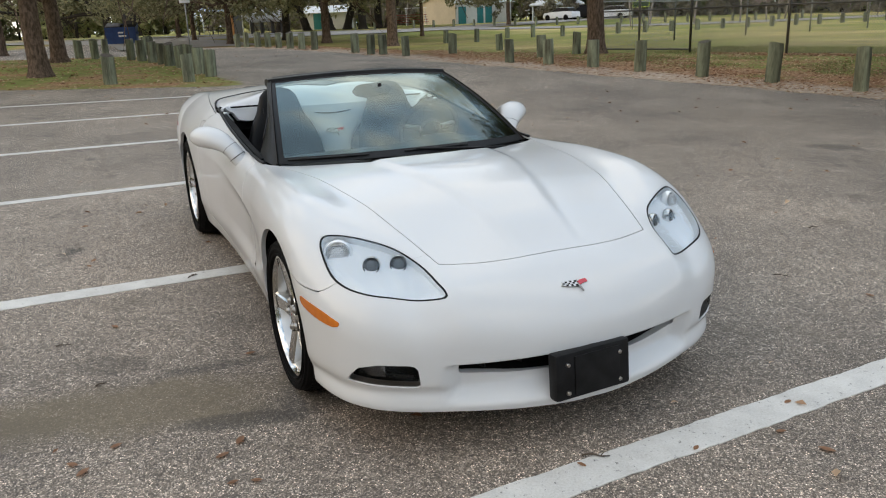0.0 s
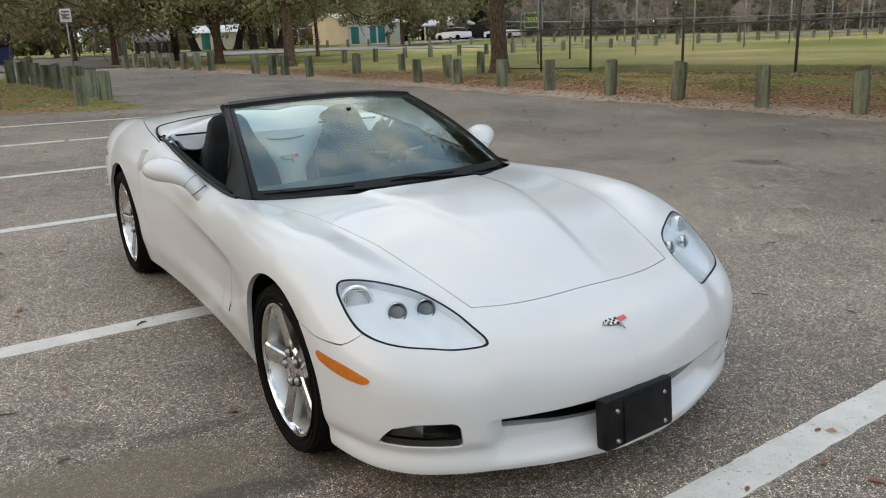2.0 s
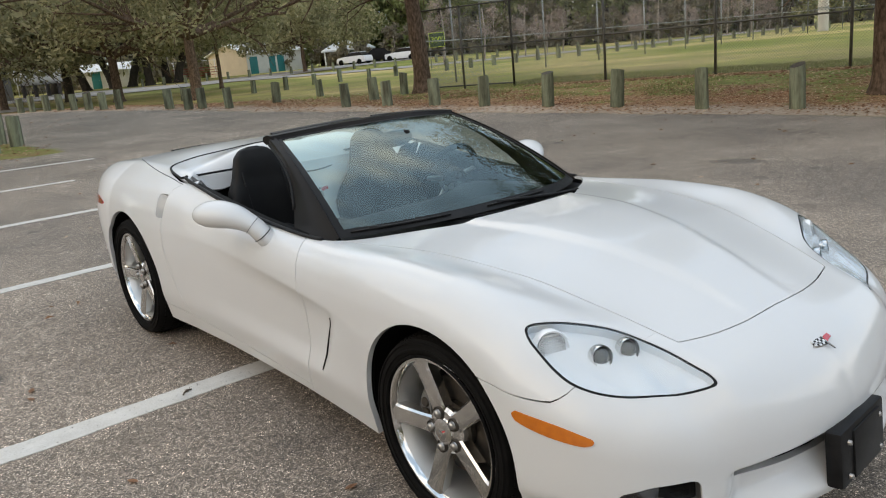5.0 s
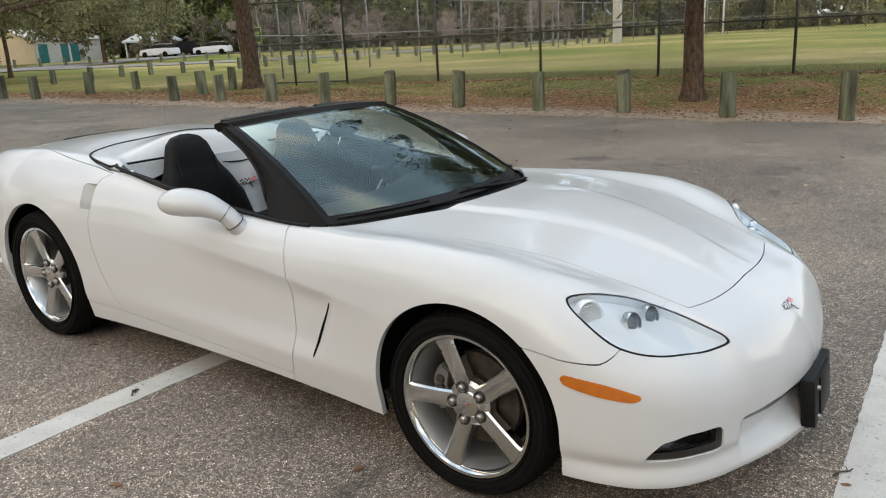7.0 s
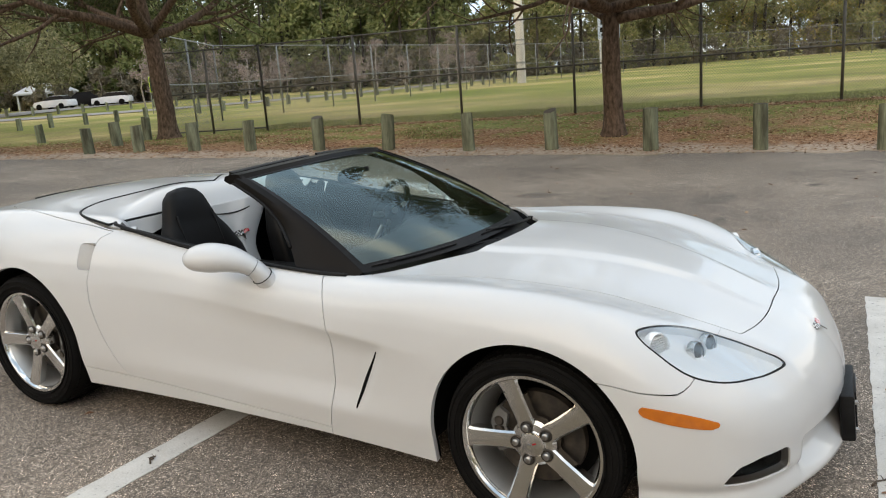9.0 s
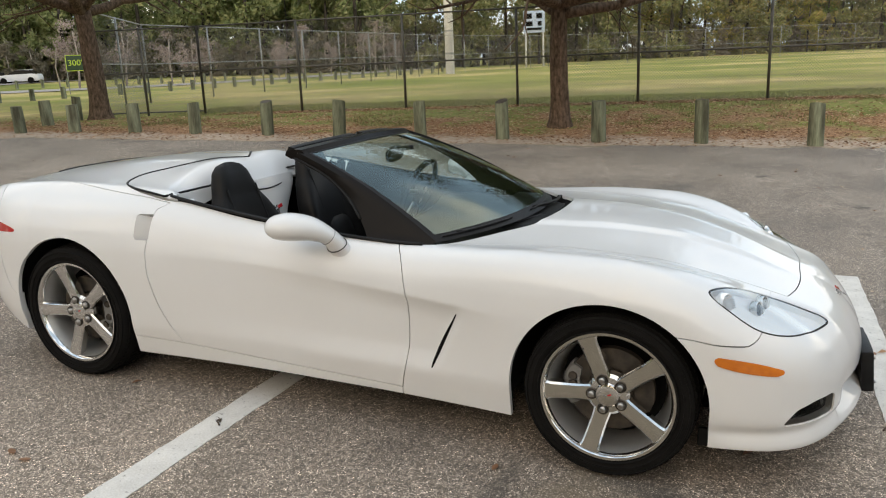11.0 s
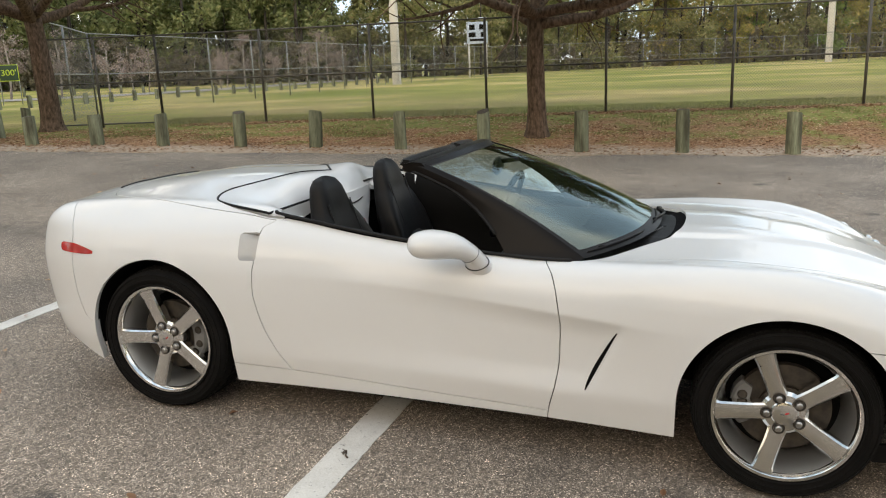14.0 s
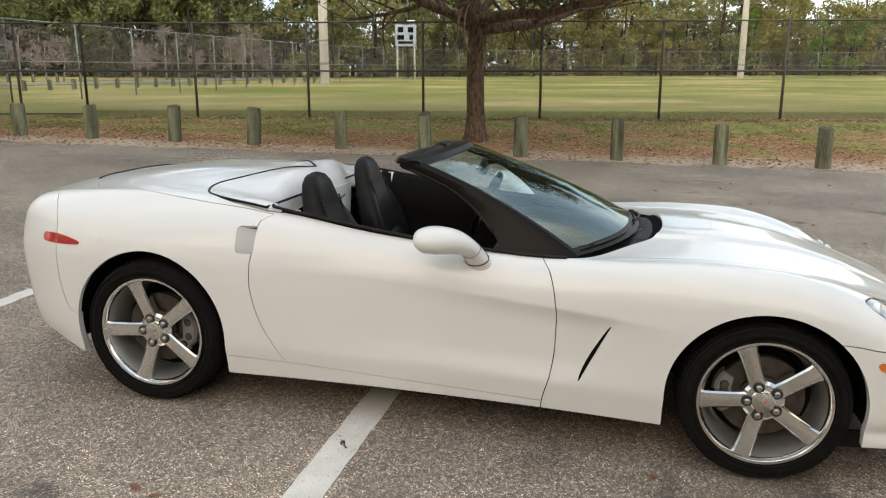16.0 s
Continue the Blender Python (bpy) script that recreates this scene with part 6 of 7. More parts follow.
def inner_shell():
    def deep(x, y, z):
        return np.where(np.abs(y) > 0.30, arch(x, y, z), -1.0)
    return panel_mesh("inner_body", [outside(f_open, -0.02), deep, outside(grille_field, -0.01)] + [outside(fog_field(m), -0.02) for m in (1, -1)]
                      + [outside(lamp_field(m), -0.01) for m in (1, -1)], M_GAP, 0.032, 0.0)


part("inner_body", inner_shell(), CAR, "dark structure behind the panels")
bm = bmesh.new()
add_box(bm, (1.55, 1.60, 0.03), pose(-1.33, 0, 0.165), 0.01)
part("floor_pan", bm_mesh("floor_pan", bm, M_GAP), CAR)
bm = bmesh.new()
add_box(bm, (0.44, 1.05, 0.03), pose(0.54, 0, 0.19), 0.01)
part("undertray", bm_mesh("undertray", bm, M_GAP), CAR)
for m in (1, -1):
    box("air_dam", (0.15, 0.020, 0.075), M_BLACK, CAR, pose(0.400, m * 0.72, 0.150, 0, 0, -8 * m), 0.008, "black rubber air deflector")
for cx, cz, rx, rz, y0 in ((-0.001, 0.328, 0.374, 0.366, 0.50), (-2.685, 0.343, 0.376, 0.387, 0.50)):
    for m in (1, -1):
        verts, faces, n = [], [], 40
        for i in range(n + 1):
            a = math.radians(-10 + 200 * i / n)
            lx = math.cos(a) if a > 0 and a < math.pi else math.copysign(1, math.cos(a))
            for y in (y0, 0.885):
                verts.append((cx + rx * 1.012 * lx, m * y, cz + rz * 1.012 * math.sin(a)))
        faces = [(2 * i, 2 * i + 1, 2 * i + 3, 2 * i + 2) for i in range(n)]
        faces.append([2 * i for i in range(n + 1)])
        part("wheel_well", mesh_of("wheel_well", verts, faces, M_GAP), CAR, "black wheel arch liner")

# ---- wheels ----


def make_wheel(radius, rim, width, m, x, z, y_face, caliper_deg):
    """A wheel whose outer face looks along -y in its own space; m turns it to its side."""
    w = part("wheel", None, CAR, "polished five-spoke alloy wheel with black tyre", pose(x, m * y_face, z) @ (pose(0, 0, 0, 0, 0, 180) if m > 0 else Matrix()))
    h = width
    sh = radius - rim
    prof = [(rim - 0.004, 0.010), (rim + 0.008, -0.004), (rim + sh * 0.30, -0.016), (rim + sh * 0.62, -0.019), (rim + sh * 0.86, -0.008), (radius - 0.008, 0.014),
            (radius - 0.001, 0.030), (radius, h * 0.5), (radius - 0.001, h - 0.03), (radius - 0.008, h - 0.014), (rim + sh * 0.6, h + 0.016), (rim, h), (rim - 0.01, h - 0.012)]
    tyre = lathe("tyre", prof, M_RUBBER, w, None, 96, "y", "black low-profile tyre", 0.9)
    verts, faces = [], []
    for k in range(72):                                # tread blocks
        a = 2 * math.pi * k / 72
        for row, (y0, y1, tw) in enumerate(((0.012, 0.055, 0.0), (0.062, 0.105, 0.3), (0.112, 0.155, 0.6), (0.162, h - 0.012, 0.1))):
            aa = a + tw * 2 * math.pi / 72
            o = len(verts)
            for rr in (radius - 0.012, radius + 0.0035 - (0.006 if row in (0, 3) else 0)):
                for da, yy in ((-0.031, y0), (0.031, y0), (0.035, y1), (-0.027, y1)):
                    verts.append((rr * math.cos(aa + da), yy, rr * math.sin(aa + da)))
            faces += [(o + 4, o + 5, o + 6, o + 7), (o, o + 1, o + 5, o + 4), (o + 1, o + 2, o + 6, o + 5), (o + 2, o + 3, o + 7, o + 6), (o + 3, o, o + 4, o + 7)]
    tagged(part("tread", mesh_of("tread", verts, faces, M_RUBBER, False), w), kind="stuff")
    for rr, wd in ((rim + sh * 0.45, 0.0022), (rim + sh * 0.72, 0.0018), (rim + sh * 0.16, 0.0018)):       # moulded rings
        lathe("sidewall_ring", [(rr - 0.004, -0.014), (rr - wd, -0.0215), (rr + wd, -0.0215), (rr + 0.004, -0.014)], M_RUBBER, w, None, 72, "y")
    lip = [(rim + 0.008, 0.002), (rim + 0.009, -0.006), (rim + 0.004, -0.011), (rim - 0.006, -0.010), (rim - 0.012, -0.002), (rim - 0.016, 0.010)]
    lathe("rim", lip, M_CHROME, w, None, 96, "y", "polished rim lip")
    lathe("barrel", [(rim - 0.016, 0.010), (rim - 0.024, 0.035), (rim - 0.040, 0.11), (rim - 0.050, h - 0.02), (rim - 0.028, h - 0.004)], M_BARREL, w, None, 96, "y", "satin inner barrel")
    # spokes: broad blades, dished, with a ridge
    bm = bmesh.new()
    for k in range(5):
        a = math.radians(183 + 72 * k)
        ca, sa = math.cos(a), math.sin(a)
        rows = []
        for t in np.linspace(0, 1, 9):
            r = 0.030 + (rim - 0.003 - 0.030) * t
            half = 0.0275 + 0.0085 * t + 0.009 * math.exp(-((t - 1) / 0.08) ** 2) + 0.008 * math.exp(-(t / 0.25) ** 2)
            face = 0.021 - 0.023 * t ** 1.4
            row = []
            for s, yy in ((-1, face + 0.040), (-1, face + 0.007), (-0.80, face), (0.0, face - 0.0015), (0.80, face), (1, face + 0.007), (1, face + 0.040)):
                u = s * half
                row.append(bm.verts.new((r * ca - u * sa, yy, r * sa + u * ca)))
            rows.append(row)
        for i in range(8):
            for j in range(6):
                bm.faces.new((rows[i][j], rows[i][j + 1], rows[i + 1][j + 1], rows[i + 1][j]))
    part("spokes", bm_mesh("spokes", bm, M_CHROME, True, 0.5), w, "five tapered polished spokes")
    lathe("hub", [(0.0, 0.014), (0.044, 0.014), (0.048, 0.018), (0.070, 0.020), (0.082, 0.030), (0.086, 0.06)], M_CHROME, w, None, 40, "y")
    lathe("centre_cap", [(0.0, 0.0075), (0.036, 0.0085), (0.043, 0.011), (0.0445, 0.018)], M_CHROME, w, None, 32, "y", "silver cap with a small badge")
    for dx, col in ((-0.008, M_GREYPL), (0.008, M_BARS)):
        box("badge", (0.014, 0.001, 0.005), col, w, pose(dx, 0.0072, 0.002 + dx * 0.3, 0, -25 if dx > 0 else 15, 0))
    for k in range(5):
        a = math.radians(183 + 72 * k)
        at = pose(0.061 * math.cos(a), 0, 0.061 * math.sin(a))
        lathe("nut_recess", [(0.0165, 0.020), (0.0175, 0.0125), (0.0215, 0.0125), (0.0232, 0.019)], M_IRON, w, at, 20, "y", "dark nut seat")
        lathe("lug_nut", [(0.0, 0.001), (0.008, 0.002), (0.0125, 0.006), (0.0135, 0.012), (0.0165, 0.0155), (0.0168, 0.024)], M_STEEL, w, at, 12, "y", "steel wheel nut")
    lathe("brake_disc", [(0.05, 0.088), (0.085, 0.086), (0.088, 0.080), (0.165, 0.080), (0.166, 0.11), (0.05, 0.11)], M_IRON, w, None, 64, "y", "grey steel brake disc")
    lathe("hub_hat", [(0.0, 0.060), (0.07, 0.060), (0.078, 0.066), (0.082, 0.10)], M_IRON, w, None, 32, "y")
    # added black disc, standing for the shade deep in the wheel
    lathe("barrel_shade", [(rim - 0.05, 0.145), (0.0, 0.145)], M_GAP, w, None, 48, "y")
    a0 = math.radians(caliper_deg)
    bm = bmesh.new()
    rows = []
    for i in range(9):
        a = a0 + math.radians(-30 + 60 * i / 8)
        edge = 0.012 * math.exp(-min(i, 8 - i) / 1.2)
        rows.append([bm.verts.new((r * math.cos(a), y, r * math.sin(a))) for r, y in ((0.120 + edge, 0.062), (0.176 - edge, 0.062), (0.186 - edge, 0.075), (0.186 - edge, 0.125), (0.120 + edge, 0.125))])
    for i in range(8):
        for j in range(5):
            bm.faces.new((rows[i][j], rows[i][(j + 1) % 5], rows[i + 1][(j + 1) % 5], rows[i + 1][j]))
    bm.faces.new(rows[0])
    bm.faces.new(rows[-1])
    part("brake_caliper", bm_mesh("brake_caliper", bm, M_GREYPL, True, 0.5), w, "grey brake caliper")
    for da in (-13, 13):
        a = a0 + math.radians(da)
        lathe("caliper_boss", [(0.0, 0.054), (0.014, 0.055), (0.018, 0.060), (0.019, 0.07)], M_IRON, w, pose(0.150 * math.cos(a), 0, 0.150 * math.sin(a)), 16, "y")
    a = math.radians(118)
    tube("valve", [(rim * 0.86 * math.cos(a), 0.03, rim * 0.86 * math.sin(a)), (rim * 0.80 * math.cos(a), 0.004, rim * 0.80 * math.sin(a))], 0.004, M_BLACK, w, 6)
    return w


for m in (1, -1):
    make_wheel(0.3265, 0.250, 0.235, m, 0.005, 0.3235, 0.886, 178)
    make_wheel(0.3410, 0.255, 0.270, m, -2.682, 0.3390, 0.888, 2)

# ---- windshield ----


def ws_point(u, v, out=0.0):
    """u from -1 to 1 across, v from 0 at the cowl to 1 at the header."""
    a = abs(u)
    lo = Vector((-0.505 - 0.275 * a ** 2.3, 0.715 * u, 0.845 - 0.035 * a ** 2))
    hi = Vector((-1.425 - 0.085 * a ** 2.2, 0.545 * u, 1.178 - 0.028 * a ** 2))
    p = lo.lerp(hi, v)
    bulge = 0.030 * 4 * v * (1 - v)
    return p + Vector((0.34, 0.18 * u, 0.92)) * (bulge + out)


WS = part("windshield", None, CAR, "raked tinted windshield in a black frame")
nu, nv = 36, 18
gv, gf = [], []
for j in range(nv + 1):
    for i in range(nu + 1):
        gv.append(ws_point(-0.985 + 1.97 * i / nu, 0.015 + 0.97 * j / nv))
for j in range(nv):
    for i in range(nu):
        a = j * (nu + 1) + i
        gf.append((a, a + 1, a + nu + 2, a + nu + 1))
glass = part("glass", mesh_of("glass", gv, gf, M_GLASS), WS, "tinted windshield glass")
glass.visible_shadow = False


def frit(name, u0, u1, v0, v1, n=24, out=0.0015, mat=M_BLACK):
    verts, faces = [], []
    for i in range(n + 1):
        for k in range(2):
            u = u0 + (u1 - u0) * (i / n if abs(u1 - u0) > abs(v1 - v0) else k)
            v = v0 + (v1 - v0) * (k if abs(u1 - u0) > abs(v1 - v0) else i / n)
            verts.append(ws_point(u, v, out))
    faces = [(2 * i, 2 * i + 1, 2 * i + 3, 2 * i + 2) for i in range(n)]
    return part(name, mesh_of(name, verts, faces, mat), WS)


frit("border", -0.985, 0.985, 0.0, 0.055)
frit("border", -0.985, 0.985, 0.955, 0.99)
frit("border", -0.985, -0.945, 0.0, 0.99)
frit("border", 0.945, 0.985, 0.0, 0.99)


def sweep(name, rows, mat, parent, label="", caps=True, smooth=True, sharp=0.7):
    """A solid through a run of closed sections, all with as many points."""
    bm = bmesh.new()
    made = [[bm.verts.new(p) for p in r] for r in rows]
    n = len(rows[0])
    for a, b in zip(made, made[1:]):
        for k in range(n):
            bm.faces.new((a[k], a[(k + 1) % n], b[(k + 1) % n], b[k]))
    if caps:
        bm.faces.new(made[0])
        bm.faces.new(made[-1][::-1])
    return part(name, bm_mesh(name, bm, mat, smooth, sharp), parent, label)


for m in (1, -1):                                   # pillars widen into a sail at the foot
    rows = []
    for t in np.linspace(0, 1, 17):
        p = ws_point(m * 0.985, t)
        back = 0.062 + 0.23 * max(0.0, 1 - t / 0.75) ** 1.6
        o = Vector((0, m, 0))
        q = p + Vector((-back, 0.03 * m * max(0.0, 1 - t / 0.5), -0.36 * back * t))
        q.z = max(q.z - 0.02 * (1 - t), 0.812)
        rows.append([p + Vector((0.012, 0.004 * m, 0.006)), p + o * 0.020 + Vector((-0.008, 0, -0.004)), p.lerp(q, 0.5) + o * 0.018 + Vector((0, 0, -0.004)), q + o * 0.006,
                     q - o * 0.016 + Vector((0, 0, -0.004)), p.lerp(q, 0.5) - o * 0.022 + Vector((0, 0, -0.012)), p - o * 0.016 + Vector((0, 0, -0.012))])
    sweep("pillar", rows, M_TRIM, WS, "black windshield pillar")
    tube("seal", [Vector(r[3]) for r in rows[4:]], 0.008, M_BLACK, WS, 6, "rubber window seal")
rows = []
for u in np.linspace(-1.02, 1.02, 25):
    p = ws_point(u, 1.0)
    rows.append([p + Vector((0.030, 0, -0.006)), p + Vector((0.012, 0, 0.012)), p + Vector((-0.03, 0, 0.014)), p + Vector((-0.070, 0, 0.004)), p + Vector((-0.078, 0, -0.016)),
                 p + Vector((-0.045, 0, -0.032)), p + Vector((0.0, 0, -0.022))])
sweep("header", rows, M_TRIM, WS, "black header rail")
for y0, y1 in ((-0.50, -0.04), (0.04, 0.50)):       # latch covers standing open behind the header
    rows = []
    for y in np.linspace(y0, y1, 9):
        e = 0.05 * (abs(2 * (y - (y0 + y1) / 2) / (y1 - y0)) ** 5)
        p = ws_point(y / 0.545, 1.0)
        rows.append([p + Vector((-0.080, 0, -0.008)), p + Vector((-0.085, 0, 0.008)), p + Vector((-0.115, 0, 0.012)), p + Vector((-0.165 + e, 0, 0.002)), p + Vector((-0.178 + e, 0, -0.012)), p + Vector((-0.162 + e, 0, -0.018)), p + Vector((-0.11, 0, -0.006))])
    sweep("sun_visor", rows, M_BLACK, WS, "black visor flap tipped back")
# cowl, wipers
part("cowl_panel", panel_mesh("cowl_panel", [lambda x, y, z: f_open(x, y, z) - 0.01, lambda x, y, z: np.where(z > 0.5, -0.86 - x, 1.0)], M_BLACK, 0.030, 0.0), CAR, "black cowl panel under the glass")
for y0, y_tip in ((-0.05, -0.60), (0.45, -0.06)):
    base = Vector((-0.485 - 0.12 * abs(y0), y0, 0.826))
    tip = ws_point(y_tip / 0.715, 0.035, 0.006)
    mid = base.lerp(tip, 0.5) + Vector((0.035, 0, 0.004))
    W = tube("wiper", spline([base, mid, tip], 6), 0.007, M_BLACK, CAR, 6, "black wiper arm and blade")
    bl = [ws_point(y_tip / 0.715 + k * 0.085, 0.028, 0.005) for k in range(-1, 6)]
    tube("blade", bl, [0.003, 0.005, 0.006, 0.006, 0.006, 0.005, 0.003], M_BLACK, W, 5, "rubber wiper blade")
    lathe("pivot", [(0.0, 0.010), (0.012, 0.008), (0.017, 0.0), (0.02, -0.02)], M_BLACK, W, Matrix.Translation(base), 16)

# ---- door mirrors ----
for m in (1, -1):
    path = spline([(-1.160, 0.785, 0.735), (-1.166, 0.818, 0.785), (-1.192, 0.856, 0.842), (-1.246, 0.908, 0.882), (-1.312, 0.952, 0.894), (-1.368, 0.970, 0.892), (-1.397, 0.972, 0.884)], 4)
    radii = smooth_curve([0, 4, 8, 12, 16, 20, 23, 24], [0.052, 0.047, 0.045, 0.059, 0.067, 0.059, 0.036, 0.010])
    rows = []
    for i, p in enumerate(path):
        d = (path[min(i + 1, len(path) - 1)] - path[max(i - 1, 0)]).normalized()
        side = d.cross(Vector((0, 0, 1))).normalized()
        up = side.cross(d)
        r = float(radii(i))
        row = []
        for k in range(20):
            a = 2 * math.pi * k / 20
            q = p + side * math.cos(a) * r * 1.25 + up * math.sin(a) * r * 0.86
            row.append((q.x, q.y * m, q.z))
        rows.append(row)
    MIR = sweep("door_mirror", rows, M_PAINT, CAR, "white teardrop door mirror")
    for at_i, rad in ((8, 0.0458), (5, 0.0478)):      # gasket at the door, joint in the neck
        p, d = path[at_i], (path[at_i + 1] - path[at_i - 1]).normalized()
        side = d.cross(Vector((0, 0, 1))).normalized()
        up = side.cross(d)
        loop = [p + side * math.cos(a) * rad * 1.25 + up * math.sin(a) * rad * 0.87 for a in np.linspace(0, 2 * math.pi, 33)]
        tube("joint", [(q.x, q.y * m, q.z) for q in loop], 0.0010 if at_i == 8 else 0.0020, M_BLACK, MIR, 5, "thin dark joint")
    verts = [(-1.335, m * (0.938 + 0.070 * math.cos(a)), 0.890 + 0.045 * math.sin(a)) for a in np.linspace(0, 2 * math.pi, 24, endpoint=False)]
    part("mirror_glass", mesh_of("mirror_glass", [(x - 0.035, y, z) for x, y, z in verts], [list(range(24))], M_CHROME, False), MIR, "mirror glass")

# ---- licence plate bracket and badges ----
BR = part("plate_bracket", None, CAR, "empty black plate bracket on the nose", pose(0.925, -0.018, 0.285, 0, -6, 2.5))
box("backing", (0.05, 0.33, 0.175), M_BLACK, BR, pose(0, 0, 0), 0.012)
box("plate_face", (0.010, 0.20, 0.150), M_BLACK, BR, pose(0.026, 0.015, -0.004), 0.004, "flat black insert")
for y, z in ((-0.115, 0.045), (0.115, 0.045), (-0.115, -0.06), (0.115, -0.06)):
    lathe("bolt", [(0.0, 0.012), (0.006, 0.011), (0.008, 0.007), (0.009, 0.0)], M_STEEL, BR, pose(0.024, y, z, 0, 90, 0), 12)


def badge(at, parent, size, flag_colour):
    """Two small crossed flag shapes: a chequered one and a red one."""
    B = part("badge", None, parent, "small badge of two crossed flag shapes", at)
    for k in range(6):                              # chequered flag, streaming to one side
        for j in range(3):
            y, z = -size * (0.06 + 0.078 * k), size * (0.02 + 0.016 * k + 0.014 * math.sin(1.4 * k) + (0.075 - 0.006 * k) * j)
            box("flag_patch", (size * 0.03, size * 0.078, size * 0.074), M_ENAMEL if (k + j) % 2 else M_BLACK, B, pose(0, y, z, -10, 0, 0))
    for k in range(4):                              # red flag, upright on its staff
        y, z = size * (0.06 + 0.076 * k), size * (0.100 + 0.020 * k + 0.012 * math.sin(1.6 * k))
        box("flag_patch", (size * 0.03, size * 0.080, size * 0.135), flag_colour, B, pose(0, y, z, 12, 0, 0))
    for pts in (((0, 0.05, -0.20), (0, 0.0, 0.0), (0, -0.05, 0.20)), ((0, 0.06, -0.20), (0, 0.03, 0.06), (0, 0.02, 0.22)), ((0, -0.04, -0.02), (0, -0.30, 0.02), (0, -0.56, 0.10))):
        tube("staff", [tuple(size * c for c in q) for q in pts], size * 0.016, M_STEEL, B, 6)
    return B


badge(pose(0.818, 0.0, 0.566, 0, -58, 0), FASCIA, 0.125, M_BARS)

for m, slit in side_slits:
    sweep("side_vent", slit, M_GAP, CAR, "dark slanted vent slit")

# ---- cockpit ----
IN = part("cockpit", None, CAR, "black leather cockpit")
tub = []
for x, y in both(open_half):
    tub.append((x, y, 0))
n_tub = len(tub)
tv, tf = [], []
for x, y, _ in tub:
    z = float(top_height(np.array([x]), np.array([y]))[0])
    zr = min(z - 0.012, 0.93)
    back = 0.10 * (x < -2.09)
    tv += [(x - back, y * 0.995, zr - 0.10 * (x < -2.09)), (min(x - back, -0.75), y * 0.94, zr - 0.14), (min(x - back, -0.75), y * 0.88, 0.22)]
for i in range(n_tub):
    k = (i + 1) % n_tub
    for j in range(2):
        tf.append((3 * i + j, 3 * k + j, 3 * k + j + 1, 3 * i + j + 1))
tf.append([3 * i + 2 for i in range(n_tub)])
part("tub", mesh_of("tub", tv, tf, M_CARPET), IN, "black carpeted tub")
# weather seals along the door tops
for m in (1, -1):
    pts = [(x, m * (y + 0.004), float(top_height(np.array([x]), np.array([y]))[0]) + 0.002) for x, y in run([(-0.80, 0.757), (-0.95, 0.768), (-1.35, 0.765), (-1.75, 0.762), (-2.08, 0.748), (-2.13, 0.73)], 5)]
    tube("belt_seal", pts, 0.008, M_BLACK, IN, 6, "black belt-line seal")
    rows = []
    for x in np.linspace(-0.95, -2.08, 14):
        z = float(top_height(np.array([x]), np.array([0.75]))[0])
        rows.append([(x, m * 0.752, z - 0.004), (x, m * 0.72, z - 0.006), (x, m * 0.68, z - 0.06), (x, m * 0.665, z - 0.20), (x, m * 0.655, 0.46), (x, m * 0.62, 0.40), (x, m * 0.64, 0.26), (x, m * 0.75, 0.26)])
    DP = sweep("door_trim", rows, M_DOORTRIM, IN, "black moulded door trim")
    tube("pull_ring", [(-1.18 + 0.03 * math.cos(a), m * 0.668, 0.73 + 0.018 * math.sin(a)) for a in np.linspace(0, 2 * math.pi, 17)], 0.005, M_STEEL, DP, 6, "bright door pull")


